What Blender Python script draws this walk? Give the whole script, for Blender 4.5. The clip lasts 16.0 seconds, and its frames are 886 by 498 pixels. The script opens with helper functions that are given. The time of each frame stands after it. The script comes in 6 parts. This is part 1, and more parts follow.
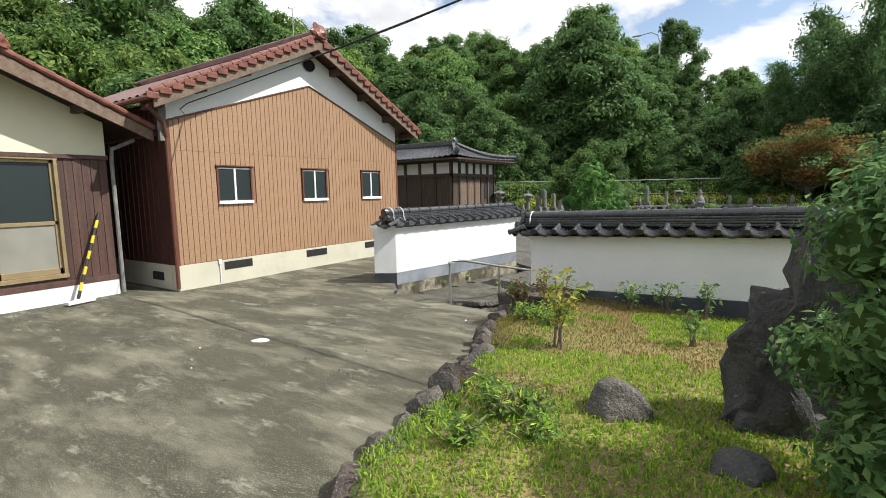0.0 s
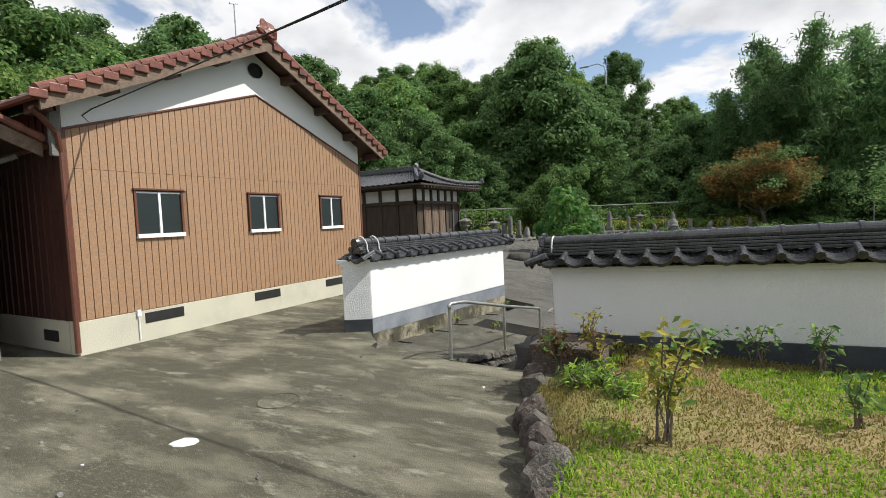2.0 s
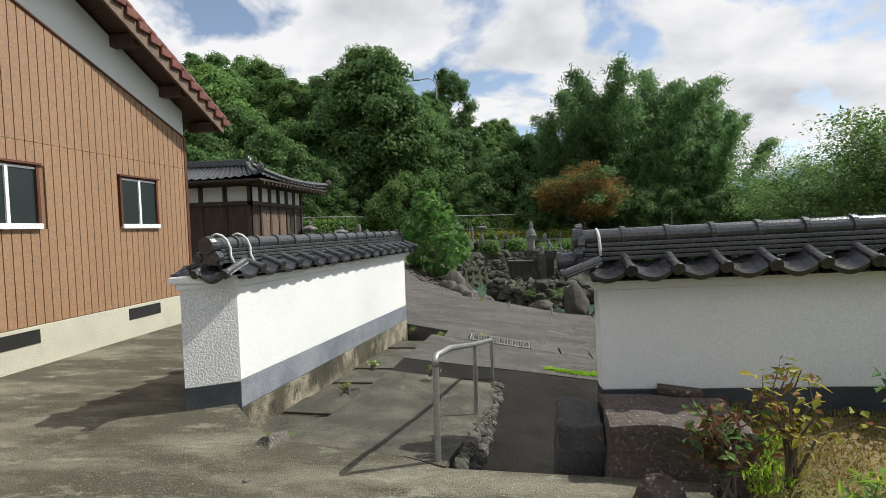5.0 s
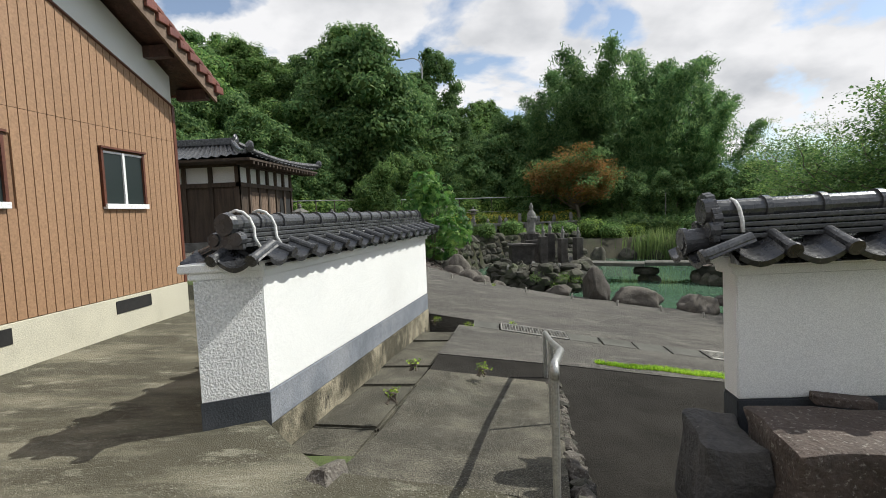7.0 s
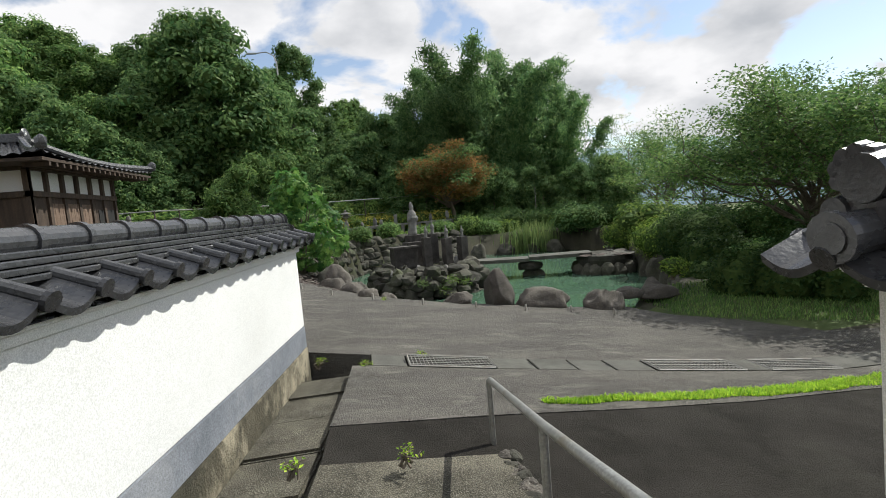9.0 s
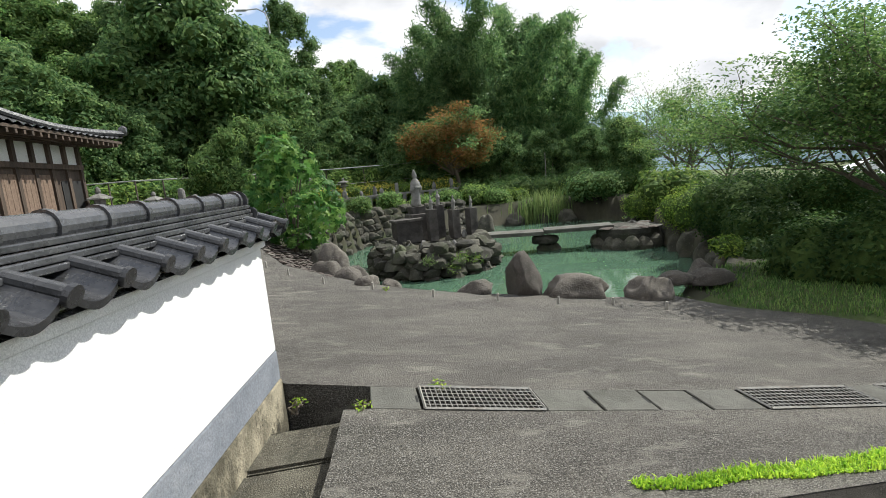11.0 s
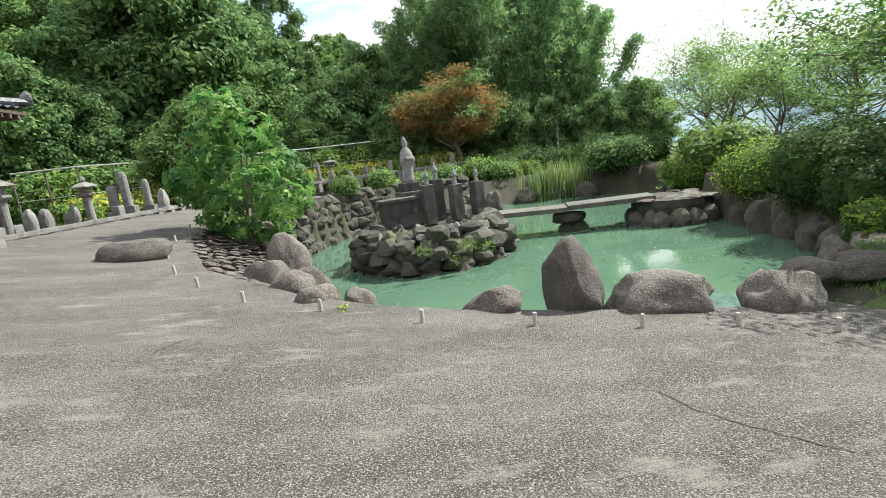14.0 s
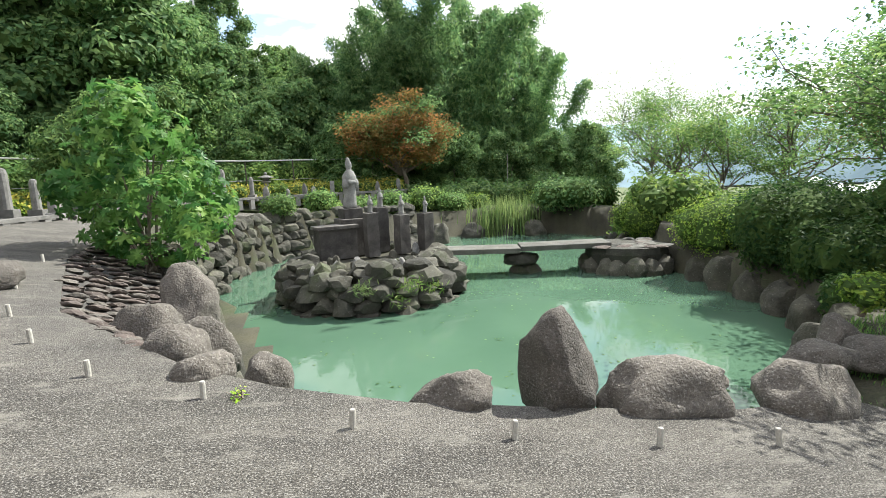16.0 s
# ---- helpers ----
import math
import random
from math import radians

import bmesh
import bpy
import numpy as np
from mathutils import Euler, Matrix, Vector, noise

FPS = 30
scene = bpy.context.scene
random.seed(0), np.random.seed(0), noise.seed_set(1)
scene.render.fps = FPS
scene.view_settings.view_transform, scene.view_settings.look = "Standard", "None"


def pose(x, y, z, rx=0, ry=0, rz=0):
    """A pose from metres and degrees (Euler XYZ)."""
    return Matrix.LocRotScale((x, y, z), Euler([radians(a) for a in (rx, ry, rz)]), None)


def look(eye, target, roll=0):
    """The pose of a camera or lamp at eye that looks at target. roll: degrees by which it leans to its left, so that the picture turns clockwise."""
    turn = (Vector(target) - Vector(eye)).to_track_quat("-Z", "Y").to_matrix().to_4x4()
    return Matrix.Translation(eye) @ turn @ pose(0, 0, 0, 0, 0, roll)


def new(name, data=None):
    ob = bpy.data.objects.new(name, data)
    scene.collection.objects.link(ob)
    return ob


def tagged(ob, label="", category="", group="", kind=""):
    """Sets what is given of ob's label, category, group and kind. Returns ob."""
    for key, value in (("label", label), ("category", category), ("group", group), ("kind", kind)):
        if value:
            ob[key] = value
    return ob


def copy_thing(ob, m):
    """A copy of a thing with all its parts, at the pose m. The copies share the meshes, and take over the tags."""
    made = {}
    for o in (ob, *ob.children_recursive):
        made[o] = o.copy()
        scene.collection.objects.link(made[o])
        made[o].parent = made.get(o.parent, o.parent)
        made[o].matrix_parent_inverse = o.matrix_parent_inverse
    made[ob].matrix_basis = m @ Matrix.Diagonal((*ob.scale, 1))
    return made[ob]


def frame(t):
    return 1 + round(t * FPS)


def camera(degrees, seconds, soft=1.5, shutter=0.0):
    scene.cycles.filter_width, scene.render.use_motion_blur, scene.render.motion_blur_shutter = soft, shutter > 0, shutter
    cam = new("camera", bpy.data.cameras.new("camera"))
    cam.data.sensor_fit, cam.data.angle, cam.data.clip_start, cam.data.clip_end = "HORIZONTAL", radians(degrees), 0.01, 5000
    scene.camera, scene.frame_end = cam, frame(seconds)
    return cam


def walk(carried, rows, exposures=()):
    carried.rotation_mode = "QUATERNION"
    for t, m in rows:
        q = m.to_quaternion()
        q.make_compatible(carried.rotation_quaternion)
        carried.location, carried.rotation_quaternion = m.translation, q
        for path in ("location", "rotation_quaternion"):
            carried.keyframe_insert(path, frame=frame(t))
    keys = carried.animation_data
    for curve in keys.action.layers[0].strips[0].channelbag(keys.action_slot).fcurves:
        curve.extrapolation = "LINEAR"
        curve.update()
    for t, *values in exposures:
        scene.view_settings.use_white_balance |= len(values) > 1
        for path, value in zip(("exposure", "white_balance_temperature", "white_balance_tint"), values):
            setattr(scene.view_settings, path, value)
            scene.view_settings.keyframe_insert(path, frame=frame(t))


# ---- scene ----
cam = camera(84.2, 16.0, soft=0.85)
PATH = [
    (0, (0.323, -0.993, 1.755), (-0.790, 0.652, 1.521), -1.17),
    (0.5, (0.114, -0.753, 1.740), (-0.940, 0.939, 1.578), -2.23),
    (1, (-0.322, -0.451, 1.719), (-1.288, 1.296, 1.598), -1.19),
    (1.5, (-0.705, -0.133, 1.661), (-1.601, 1.648, 1.500), -2.03),
    (2, (-1.128, 0.219, 1.660), (-2.077, 1.976, 1.545), -2.47),
    (2.5, (-1.604, 0.562, 1.596), (-2.415, 2.390, 1.609), -1.25),
    (3, (-2.062, 0.914, 1.542), (-2.714, 2.805, 1.526), -2.68),
    (3.5, (-2.477, 1.305, 1.514), (-3.033, 3.226, 1.500), 0.81),
    (4, (-2.821, 1.637, 1.502), (-3.215, 3.593, 1.360), -1.12),
    (4.5, (-3.129, 2.011, 1.485), (-3.523, 3.970, 1.398), -2.22),
    (5, (-3.392, 2.375, 1.460), (-3.652, 4.356, 1.374), -1.75),
    (7.3, (-4.220, 3.170, 1.402), (-4.373, 5.158, 1.248), -2.21),
    (7.5, (-4.259, 3.264, 1.407), (-4.365, 5.256, 1.259), -2.80),
    (8, (-4.331, 3.726, 1.360), (-4.362, 5.716, 1.157), -4.34),
    (8.5, (-4.446, 4.239, 1.393), (-4.234, 6.210, 1.130), -3.82),
    (8.7, (-4.426, 4.484, 1.364), (-4.129, 6.456, 1.204), -3.93),
    (10.8, (-4.334, 6.241, 1.481), (-3.969, 8.180, 1.150), -6.75),
    (11, (-4.309, 6.448, 1.445), (-3.996, 8.400, 1.139), -5.25),
    (11.5, (-4.248, 6.920, 1.340), (-4.057, 8.878, 0.979), -6.04),
    (12, (-4.201, 7.381, 1.240), (-3.821, 9.314, 0.895), -6.60),
    (12.5, (-4.073, 7.885, 1.151), (-3.620, 9.788, 0.736), -3.94),
    (13, (-3.944, 8.435, 1.079), (-3.408, 10.318, 0.668), -6.08),
    (13.5, (-3.776, 9.046, 1.014), (-3.486, 11.000, 0.703), -5.39),
    (14, (-3.711, 9.507, 1.009), (-3.426, 11.451, 0.636), -7.59),
    (14.5, (-3.569, 9.941, 0.988), (-2.984, 11.793, 0.510), -7.03),
    (15, (-3.566, 10.263, 1.008), (-3.056, 12.158, 0.622), -4.72),
    (15.5, (-3.591, 10.536, 1.054), (-2.927, 12.384, 0.678), -5.24),
    (16, (-3.561, 10.791, 1.060), (-3.023, 12.696, 0.770), -2.57),
]
walk(cam, [(t, look(eye, target, roll)) for t, eye, target, roll in PATH],
     [(0, 0.35), (2, 0.12), (3.5, 0.02), (8.5, 0.05), (11, 0.42), (12, 0.5), (13, 0.9), (14, 1.15), (16, 1.2)])

# ---- world, sun ----
SUN_DIR = Vector((0.63, 0.23, 0.743)).normalized()
sun = new("sun", bpy.data.lights.new("sun", "SUN"))
sun.data.energy, sun.data.angle, sun.data.color = 4.8, radians(0.5), (0.985, 0.975, 0.90)
sun.matrix_world = look((20, 8, 30), Vector((20, 8, 30)) - SUN_DIR)
world = bpy.data.worlds.new("sky")
scene.world = world
world.use_nodes = True
wt = world.node_tree
wt.nodes.clear()


def wnode(kind, **props):
    n = wt.nodes.new(kind)
    for k, v in props.items():
        setattr(n, k, v)
    return n


sky = wnode("ShaderNodeTexSky", sky_type="NISHITA", sun_disc=False)
sky.sun_elevation = math.asin(SUN_DIR.z)
sky.sun_rotation = math.atan2(SUN_DIR.x, SUN_DIR.y)
sky.air_density, sky.dust_density = 1.0, 0.4
coord = wnode("ShaderNodeTexCoord")
split = wnode("ShaderNodeSeparateXYZ")
wt.links.new(coord.outputs["Generated"], split.inputs[0])
lift = wnode("ShaderNodeMath", operation="ADD")
lift.inputs[1].default_value = 0.42
wt.links.new(split.outputs["Z"], lift.inputs[0])
flat = wnode("ShaderNodeVectorMath", operation="DIVIDE")
comb = wnode("ShaderNodeCombineXYZ")
for i in range(3):
    wt.links.new(lift.outputs[0], comb.inputs[i])
wt.links.new(coord.outputs["Generated"], flat.inputs[0])
wt.links.new(comb.outputs[0], flat.inputs[1])
cloud = wnode("ShaderNodeTexNoise")
cloud.inputs["Scale"].default_value = 2.3
cloud.inputs["Detail"].default_value = 9.0
cloud.inputs["Roughness"].default_value = 0.52
cloud.inputs["Distortion"].default_value = 0.25
wt.links.new(flat.outputs[0], cloud.inputs["Vector"])
cover = wnode("ShaderNodeValToRGB")
cover.color_ramp.elements[0].position, cover.color_ramp.elements[1].position = 0.43, 0.49
wt.links.new(cloud.outputs["Fac"], cover.inputs[0])
tone = wnode("ShaderNodeValToRGB")
tone.color_ramp.elements[0].position, tone.color_ramp.elements[1].position = 0.42, 0.72
tone.color_ramp.elements[0].color = (13.0, 13.0, 13.2, 1)
tone.color_ramp.elements[1].color = (7.2, 7.5, 8.0, 1)
cloud2 = wnode("ShaderNodeTexNoise")
cloud2.inputs["Scale"].default_value = 3.4
cloud2.inputs["Detail"].default_value = 6.0
wt.links.new(flat.outputs[0], cloud2.inputs["Vector"])
wt.links.new(cloud2.outputs["Fac"], tone.inputs[0])
mixsky = wnode("ShaderNodeMixRGB")
wt.links.new(cover.outputs[0], mixsky.inputs[0])
blue = wnode("ShaderNodeHueSaturation")
blue.inputs["Saturation"].default_value, blue.inputs["Value"].default_value = 0.85, 2.0
wt.links.new(sky.outputs[0], blue.inputs["Color"])
wt.links.new(blue.outputs[0], mixsky.inputs[1])
wt.links.new(tone.outputs[0], mixsky.inputs[2])
back = wnode("ShaderNodeBackground")
back.inputs["Strength"].default_value = 0.070
wt.links.new(mixsky.outputs[0], back.inputs[0])
wout = wnode("ShaderNodeOutputWorld")
wt.links.new(back.outputs[0], wout.inputs[0])

# ---- materials ----


def mat(name, c1, c2, scale=4.0, rough=0.8, bump=0.3, bump_scale=60.0, metal=0.0, c3=None, spots=None, spot_scale=25.0,
        spot_level=0.68, vary=0.0, island=0.0, translucent=0.0, spec=0.5, detail=6.0, stretch=None, sharp=0.15, centre=0.5, streak=None, streak_level=0.56, grain=0.55):
    """A surface of two colours in large soft patches, finer grain, optional third colour in stains and small spots."""
    m = bpy.data.materials.new(name)
    m.use_nodes = True
    t = m.node_tree
    b = t.nodes["Principled BSDF"]
    tc = t.nodes.new("ShaderNodeTexCoord")
    vec = tc.outputs["Object"]
    if stretch:
        mp = t.nodes.new("ShaderNodeMapping")
        mp.inputs["Scale"].default_value = stretch
        t.links.new(vec, mp.inputs[0])
        vec = mp.outputs[0]

    def noise_tex(s, d=detail, r=0.6, plain=False):
        n = t.nodes.new("ShaderNodeTexNoise")
        n.inputs["Scale"].default_value, n.inputs["Detail"].default_value, n.inputs["Roughness"].default_value = s, d, r
        t.links.new(tc.outputs["Object"] if plain else vec, n.inputs["Vector"])
        return n.outputs["Fac"]

    def ramp(src, lo, hi):
        n = t.nodes.new("ShaderNodeMapRange")
        n.inputs["From Min"].default_value, n.inputs["From Max"].default_value = lo, hi
        t.links.new(src, n.inputs["Value"])
        return n.outputs["Result"]

    def mix(fac, a, b2, mode="MIX"):
        n = t.nodes.new("ShaderNodeMixRGB")
        n.blend_type = mode
        for sock, v in zip(n.inputs, (fac, a, b2)):
            if hasattr(v, "is_linked"):
                t.links.new(v, sock)
            elif isinstance(v, (int, float)):
                sock.default_value = v
            else:
                sock.default_value = (*v, 1)
        return n.outputs[0]

    col = mix(ramp(noise_tex(scale), centre - sharp, centre + sharp), c1, c2)
    if c3:
        col = mix(ramp(noise_tex(scale * 0.45, 8.0, 0.7), 0.52, 0.72), col, c3)
    fine = noise_tex(bump_scale, 3.0, 0.6, not metal and scale < 3.5)
    col = mix(grain, col, mix(ramp(fine, 0.3, 0.7), (0.62, 0.62, 0.62), (1.38, 1.38, 1.38)) if grain < 0.8 else mix(ramp(fine, 0.38, 0.64), (0.30, 0.30, 0.30), (1.75, 1.75, 1.72)), "MULTIPLY")
    if spots:
        col = mix(ramp(noise_tex(spot_scale, 3.0, 0.65, True), spot_level, spot_level + 0.10), col, spots)
    if streak:
        wear = noise_tex(scale * 2.4, 15.0, 0.74)
        col = mix(ramp(wear, streak_level, streak_level + 0.12), col, streak)
    if vary:
        info = t.nodes.new("ShaderNodeObjectInfo")
        hsv = t.nodes.new("ShaderNodeHueSaturation")
        t.links.new(ramp(info.outputs["Random"], 0, 1), hsv.inputs["Value"])
        hsv.inputs["Value"].links[0].from_node.inputs["To Min"].default_value = 1 - vary
        hsv.inputs["Value"].links[0].from_node.inputs["To Max"].default_value = 1 + vary
        t.links.new(col, hsv.inputs["Color"])
        col = hsv.outputs[0]
    if island:
        geo = t.nodes.new("ShaderNodeNewGeometry")
        hsv = t.nodes.new("ShaderNodeHueSaturation")
        r = ramp(geo.outputs["Random Per Island"], 0, 1)
        r.node.inputs["To Min"].default_value, r.node.inputs["To Max"].default_value = 1 - island, 1 + island
        t.links.new(r, hsv.inputs["Value"])
        r2 = ramp(geo.outputs["Random Per Island"], 0, 1)
        r2.node.inputs["To Min"].default_value, r2.node.inputs["To Max"].default_value = 0.5 + island * 0.07, 0.5 - island * 0.07
        t.links.new(r2, hsv.inputs["Hue"])
        t.links.new(col, hsv.inputs["Color"])
        col = hsv.outputs[0]
    t.links.new(col, b.inputs["Base Color"])
    b.inputs["Metallic"].default_value = metal
    b.inputs["Specular IOR Level"].default_value = spec
    rr = ramp(noise_tex(scale * 3), 0.2, 0.8)
    rr.node.inputs["To Min"].default_value, rr.node.inputs["To Max"].default_value = max(0.02, rough - 0.1), min(1, rough + 0.1)
    t.links.new(rr, b.inputs["Roughness"])
    if bump:
        bp = t.nodes.new("ShaderNodeBump")
        bp.inputs["Strength"].default_value, bp.inputs["Distance"].default_value = bump, 0.02
        t.links.new(fine, bp.inputs["Height"])
        t.links.new(bp.outputs[0], b.inputs["Normal"])
    if translucent:
        tr = t.nodes.new("ShaderNodeBsdfTranslucent")
        t.links.new(col, tr.inputs["Color"])
        ms = t.nodes.new("ShaderNodeMixShader")
        ms.inputs[0].default_value = translucent
        t.links.new(b.outputs[0], ms.inputs[1])
        t.links.new(tr.outputs[0], ms.inputs[2])
        t.links.new(ms.outputs[0], t.nodes["Material Output"].inputs[0])
    return m


def leafmat(name, c1, c2, rough=0.5, island=0.45):
    return mat(name, c1, c2, scale=0.9, rough=rough, bump=0.0, bump_scale=9.0, vary=0.25, island=island, translucent=0.5, spec=0.2, detail=3.0)


YARD = mat("yard_concrete", (0.075, 0.068, 0.043), (0.222, 0.205, 0.145), 1.3, 0.9, 0.8, 110, c3=(0.045, 0.043, 0.027), spots=(0.36, 0.345, 0.28), spot_scale=100, spot_level=0.58, detail=14.0, stretch=(0.6, 1.7, 1), sharp=0.09, centre=0.56, streak=(0.31, 0.295, 0.225), streak_level=0.55, grain=0.6)
RAMP = mat("ramp_concrete", (0.060, 0.054, 0.038), (0.148, 0.134, 0.10), 2.0, 0.9, 0.9, 110, c3=(0.040, 0.041, 0.027), spots=(0.22, 0.21, 0.18), spot_scale=110, spot_level=0.57, detail=13.0, sharp=0.10, centre=0.52, streak=(0.17, 0.16, 0.125), streak_level=0.58, grain=0.9)
APRON = mat("exposed_aggregate", (0.041, 0.0365, 0.031), (0.098, 0.089, 0.076), 1.2, 0.9, 1.0, 90, c3=(0.036, 0.034, 0.027), spots=(0.23, 0.218, 0.195), spot_scale=98, spot_level=0.52, detail=14.0, stretch=(0.6, 1.6, 1), sharp=0.13, centre=0.53, streak=(0.175, 0.163, 0.14), streak_level=0.54, grain=0.9)
ASPH = mat("asphalt", (0.019, 0.017, 0.0145), (0.034, 0.031, 0.027), 1.6, 0.92, 0.8, 90, c3=(0.048, 0.046, 0.038), spots=(0.11, 0.105, 0.095), spot_scale=130, spot_level=0.60, detail=9.0, spec=0.1)
SLABC = mat("drain_concrete", (0.085, 0.083, 0.071), (0.125, 0.122, 0.106), 3.0, 0.9, 0.6, 90, c3=(0.055, 0.056, 0.044), vary=0.15)
PLASTER = mat("white_plaster", (0.80, 0.80, 0.78), (0.75, 0.755, 0.74), 1.3, 0.85, 0.06, 160, c3=(0.71, 0.71, 0.69))
ROUGHCAST = mat("rough_plaster", (0.80, 0.80, 0.78), (0.74, 0.74, 0.73), 2.0, 0.9, 0.9, 60)
BAND = mat("grey_plaster_band", (0.155, 0.17, 0.195), (0.22, 0.235, 0.265), 3.0, 0.85, 0.25, 80, c3=(0.28, 0.29, 0.31))
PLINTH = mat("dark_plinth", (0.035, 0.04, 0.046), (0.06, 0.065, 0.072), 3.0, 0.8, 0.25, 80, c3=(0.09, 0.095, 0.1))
FOOT = mat("stained_footing", (0.34, 0.30, 0.215), (0.085, 0.075, 0.05), 2.4, 0.92, 0.6, 50, c3=(0.030, 0.029, 0.018), stretch=(1, 1, 0.7), sharp=0.07, centre=0.50, streak=(0.035, 0.031, 0.02), streak_level=0.52, detail=10.0)
KAWARA = mat("grey_roof_tile", (0.028, 0.029, 0.031), (0.06, 0.061, 0.065), 5.0, 0.27, 0.12, 60, vary=0.25, island=0.2, spec=0.7, c3=(0.07, 0.07, 0.068))
LIME = mat("white_lime_mortar", (0.55, 0.55, 0.53), (0.7, 0.7, 0.68), 20, 0.9, 0.4, 90)
REDTILE = mat("red_roof_tile", (0.125, 0.044, 0.028), (0.20, 0.080, 0.05), 4.0, 0.34, 0.15, 40, island=0.4, c3=(0.08, 0.035, 0.026))
SIDING = mat("brown_siding", (0.30, 0.178, 0.102), (0.335, 0.20, 0.115), 0.6, 0.55, 0.05, 40, c3=(0.275, 0.16, 0.09), stretch=(1, 1, 0.15))
GROOVE = mat("siding_groove", (0.23, 0.13, 0.073), (0.21, 0.12, 0.068), 1.0, 0.7, 0.1, 40)
OLDSIDE = mat("dark_red_siding", (0.055, 0.020, 0.015), (0.078, 0.028, 0.02), 1.0, 0.65, 0.1, 40)
BROWNTRIM = mat("brown_metal_trim", (0.10, 0.035, 0.022), (0.14, 0.05, 0.03), 2.0, 0.45, 0.05, 40)
CREAM = mat("cream_render", (0.74, 0.70, 0.52), (0.68, 0.64, 0.47), 1.2, 0.9, 0.25, 120, c3=(0.60, 0.56, 0.42))
BASEC = mat("cream_concrete", (0.56, 0.53, 0.42), (0.49, 0.465, 0.375), 1.5, 0.9, 0.3, 70, c3=(0.40, 0.38, 0.30))
WOODD = mat("dark_stained_boards", (0.050, 0.024, 0.018), (0.09, 0.044, 0.033), 3.0, 0.6, 0.4, 30, stretch=(4, 4, 0.35), vary=0.2)
WOODB = mat("brown_weathered_timber", (0.13, 0.085, 0.06), (0.20, 0.14, 0.10), 3.0, 0.8, 0.4, 40, stretch=(0.4, 4, 4))
WOODX = mat("temple_timber", (0.042, 0.03, 0.022), (0.085, 0.058, 0.04), 3.0, 0.8, 0.4, 30, stretch=(4, 4, 0.4), vary=0.3)
# Near-black for holes and recesses; their lack of light is put into the colour.
BLACK = mat("void_shade_black", (0.012, 0.012, 0.012), (0.02, 0.019, 0.018), 3.0, 0.9, 0.0)
WHITEFR = mat("white_sash", (0.80, 0.80, 0.80), (0.76, 0.76, 0.76), 4.0, 0.4, 0.05, 60)
BRONZE = mat("gold_aluminium", (0.30, 0.22, 0.12), (0.36, 0.27, 0.15), 4.0, 0.4, 0.05, 60, metal=0.4)
STEEL = mat("galvanised_steel", (0.36, 0.36, 0.35), (0.48, 0.48, 0.46), 9.0, 0.42, 0.1, 80, metal=0.75, c3=(0.30, 0.27, 0.22))
GRATE = mat("grating_steel", (0.25, 0.245, 0.22), (0.33, 0.32, 0.29), 9.0, 0.55, 0.1, 80, metal=0.5, c3=(0.18, 0.145, 0.11))
ROCK = mat("grey_granite_boulder", (0.066, 0.058, 0.048), (0.135, 0.119, 0.101), 2.6, 0.92, 1.0, 45, c3=(0.036, 0.033, 0.029), spots=(0.20, 0.185, 0.165), spot_scale=55, spot_level=0.56, vary=0.25, detail=14.0, streak=(0.05, 0.045, 0.04), streak_level=0.55)
ROCKD = mat("dark_lichen_rock", (0.045, 0.043, 0.043), (0.095, 0.09, 0.085), 2.4, 0.9, 0.9, 40, c3=(0.03, 0.029, 0.03), spots=(0.26, 0.25, 0.23), spot_scale=13, spot_level=0.66, vary=0.2)
POSTC = mat("pale_post_plastic", (0.30, 0.285, 0.25), (0.40, 0.385, 0.34), 12.0, 0.7, 0.2, 60, c3=(0.22, 0.21, 0.18))
ROCKR = mat("red_brown_edging_rock", (0.055, 0.041, 0.034), (0.095, 0.074, 0.063), 3.0, 0.9, 1.0, 34, c3=(0.042, 0.036, 0.032), spots=(0.2, 0.18, 0.16), spot_scale=40, spot_level=0.58, vary=0.25, detail=9.0)
ROCKW = mat("island_rock", (0.034, 0.033, 0.024), (0.085, 0.080, 0.062), 2.6, 0.9, 1.0, 30, c3=(0.045, 0.060, 0.020), spots=(0.19, 0.18, 0.155), spot_scale=26, spot_level=0.62, vary=0.4, detail=9.0)
GRANITE = mat("weathered_grey_stone", (0.125, 0.12, 0.11), (0.215, 0.21, 0.195), 5.0, 0.9, 0.6, 70, c3=(0.06, 0.058, 0.05), vary=0.3)
DARKSTONE = mat("dark_pedestal_stone", (0.045, 0.041, 0.037), (0.085, 0.078, 0.07), 4.0, 0.9, 0.8, 50, c3=(0.14, 0.132, 0.118), vary=0.25)
STATUE = mat("pale_grey_statue_stone", (0.165, 0.162, 0.152), (0.26, 0.255, 0.24), 6.0, 0.9, 0.6, 50, c3=(0.085, 0.082, 0.075))
SOIL = mat("mossy_soil", (0.17, 0.12, 0.055), (0.27, 0.20, 0.085), 1.6, 0.95, 0.9, 45, c3=(0.17, 0.22, 0.045), spots=(0.07, 0.07, 0.03), spot_scale=30)
LAWN = mat("lawn", (0.050, 0.078, 0.018), (0.08, 0.105, 0.027), 1.2, 0.95, 0.9, 45, c3=(0.095, 0.09, 0.03))
BANK = mat("dark_bank_soil", (0.030, 0.028, 0.018), (0.055, 0.052, 0.03), 1.4, 0.95, 0.9, 30, c3=(0.035, 0.05, 0.016))
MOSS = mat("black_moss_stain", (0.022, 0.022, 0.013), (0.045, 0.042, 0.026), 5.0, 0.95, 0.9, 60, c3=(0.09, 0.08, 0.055))
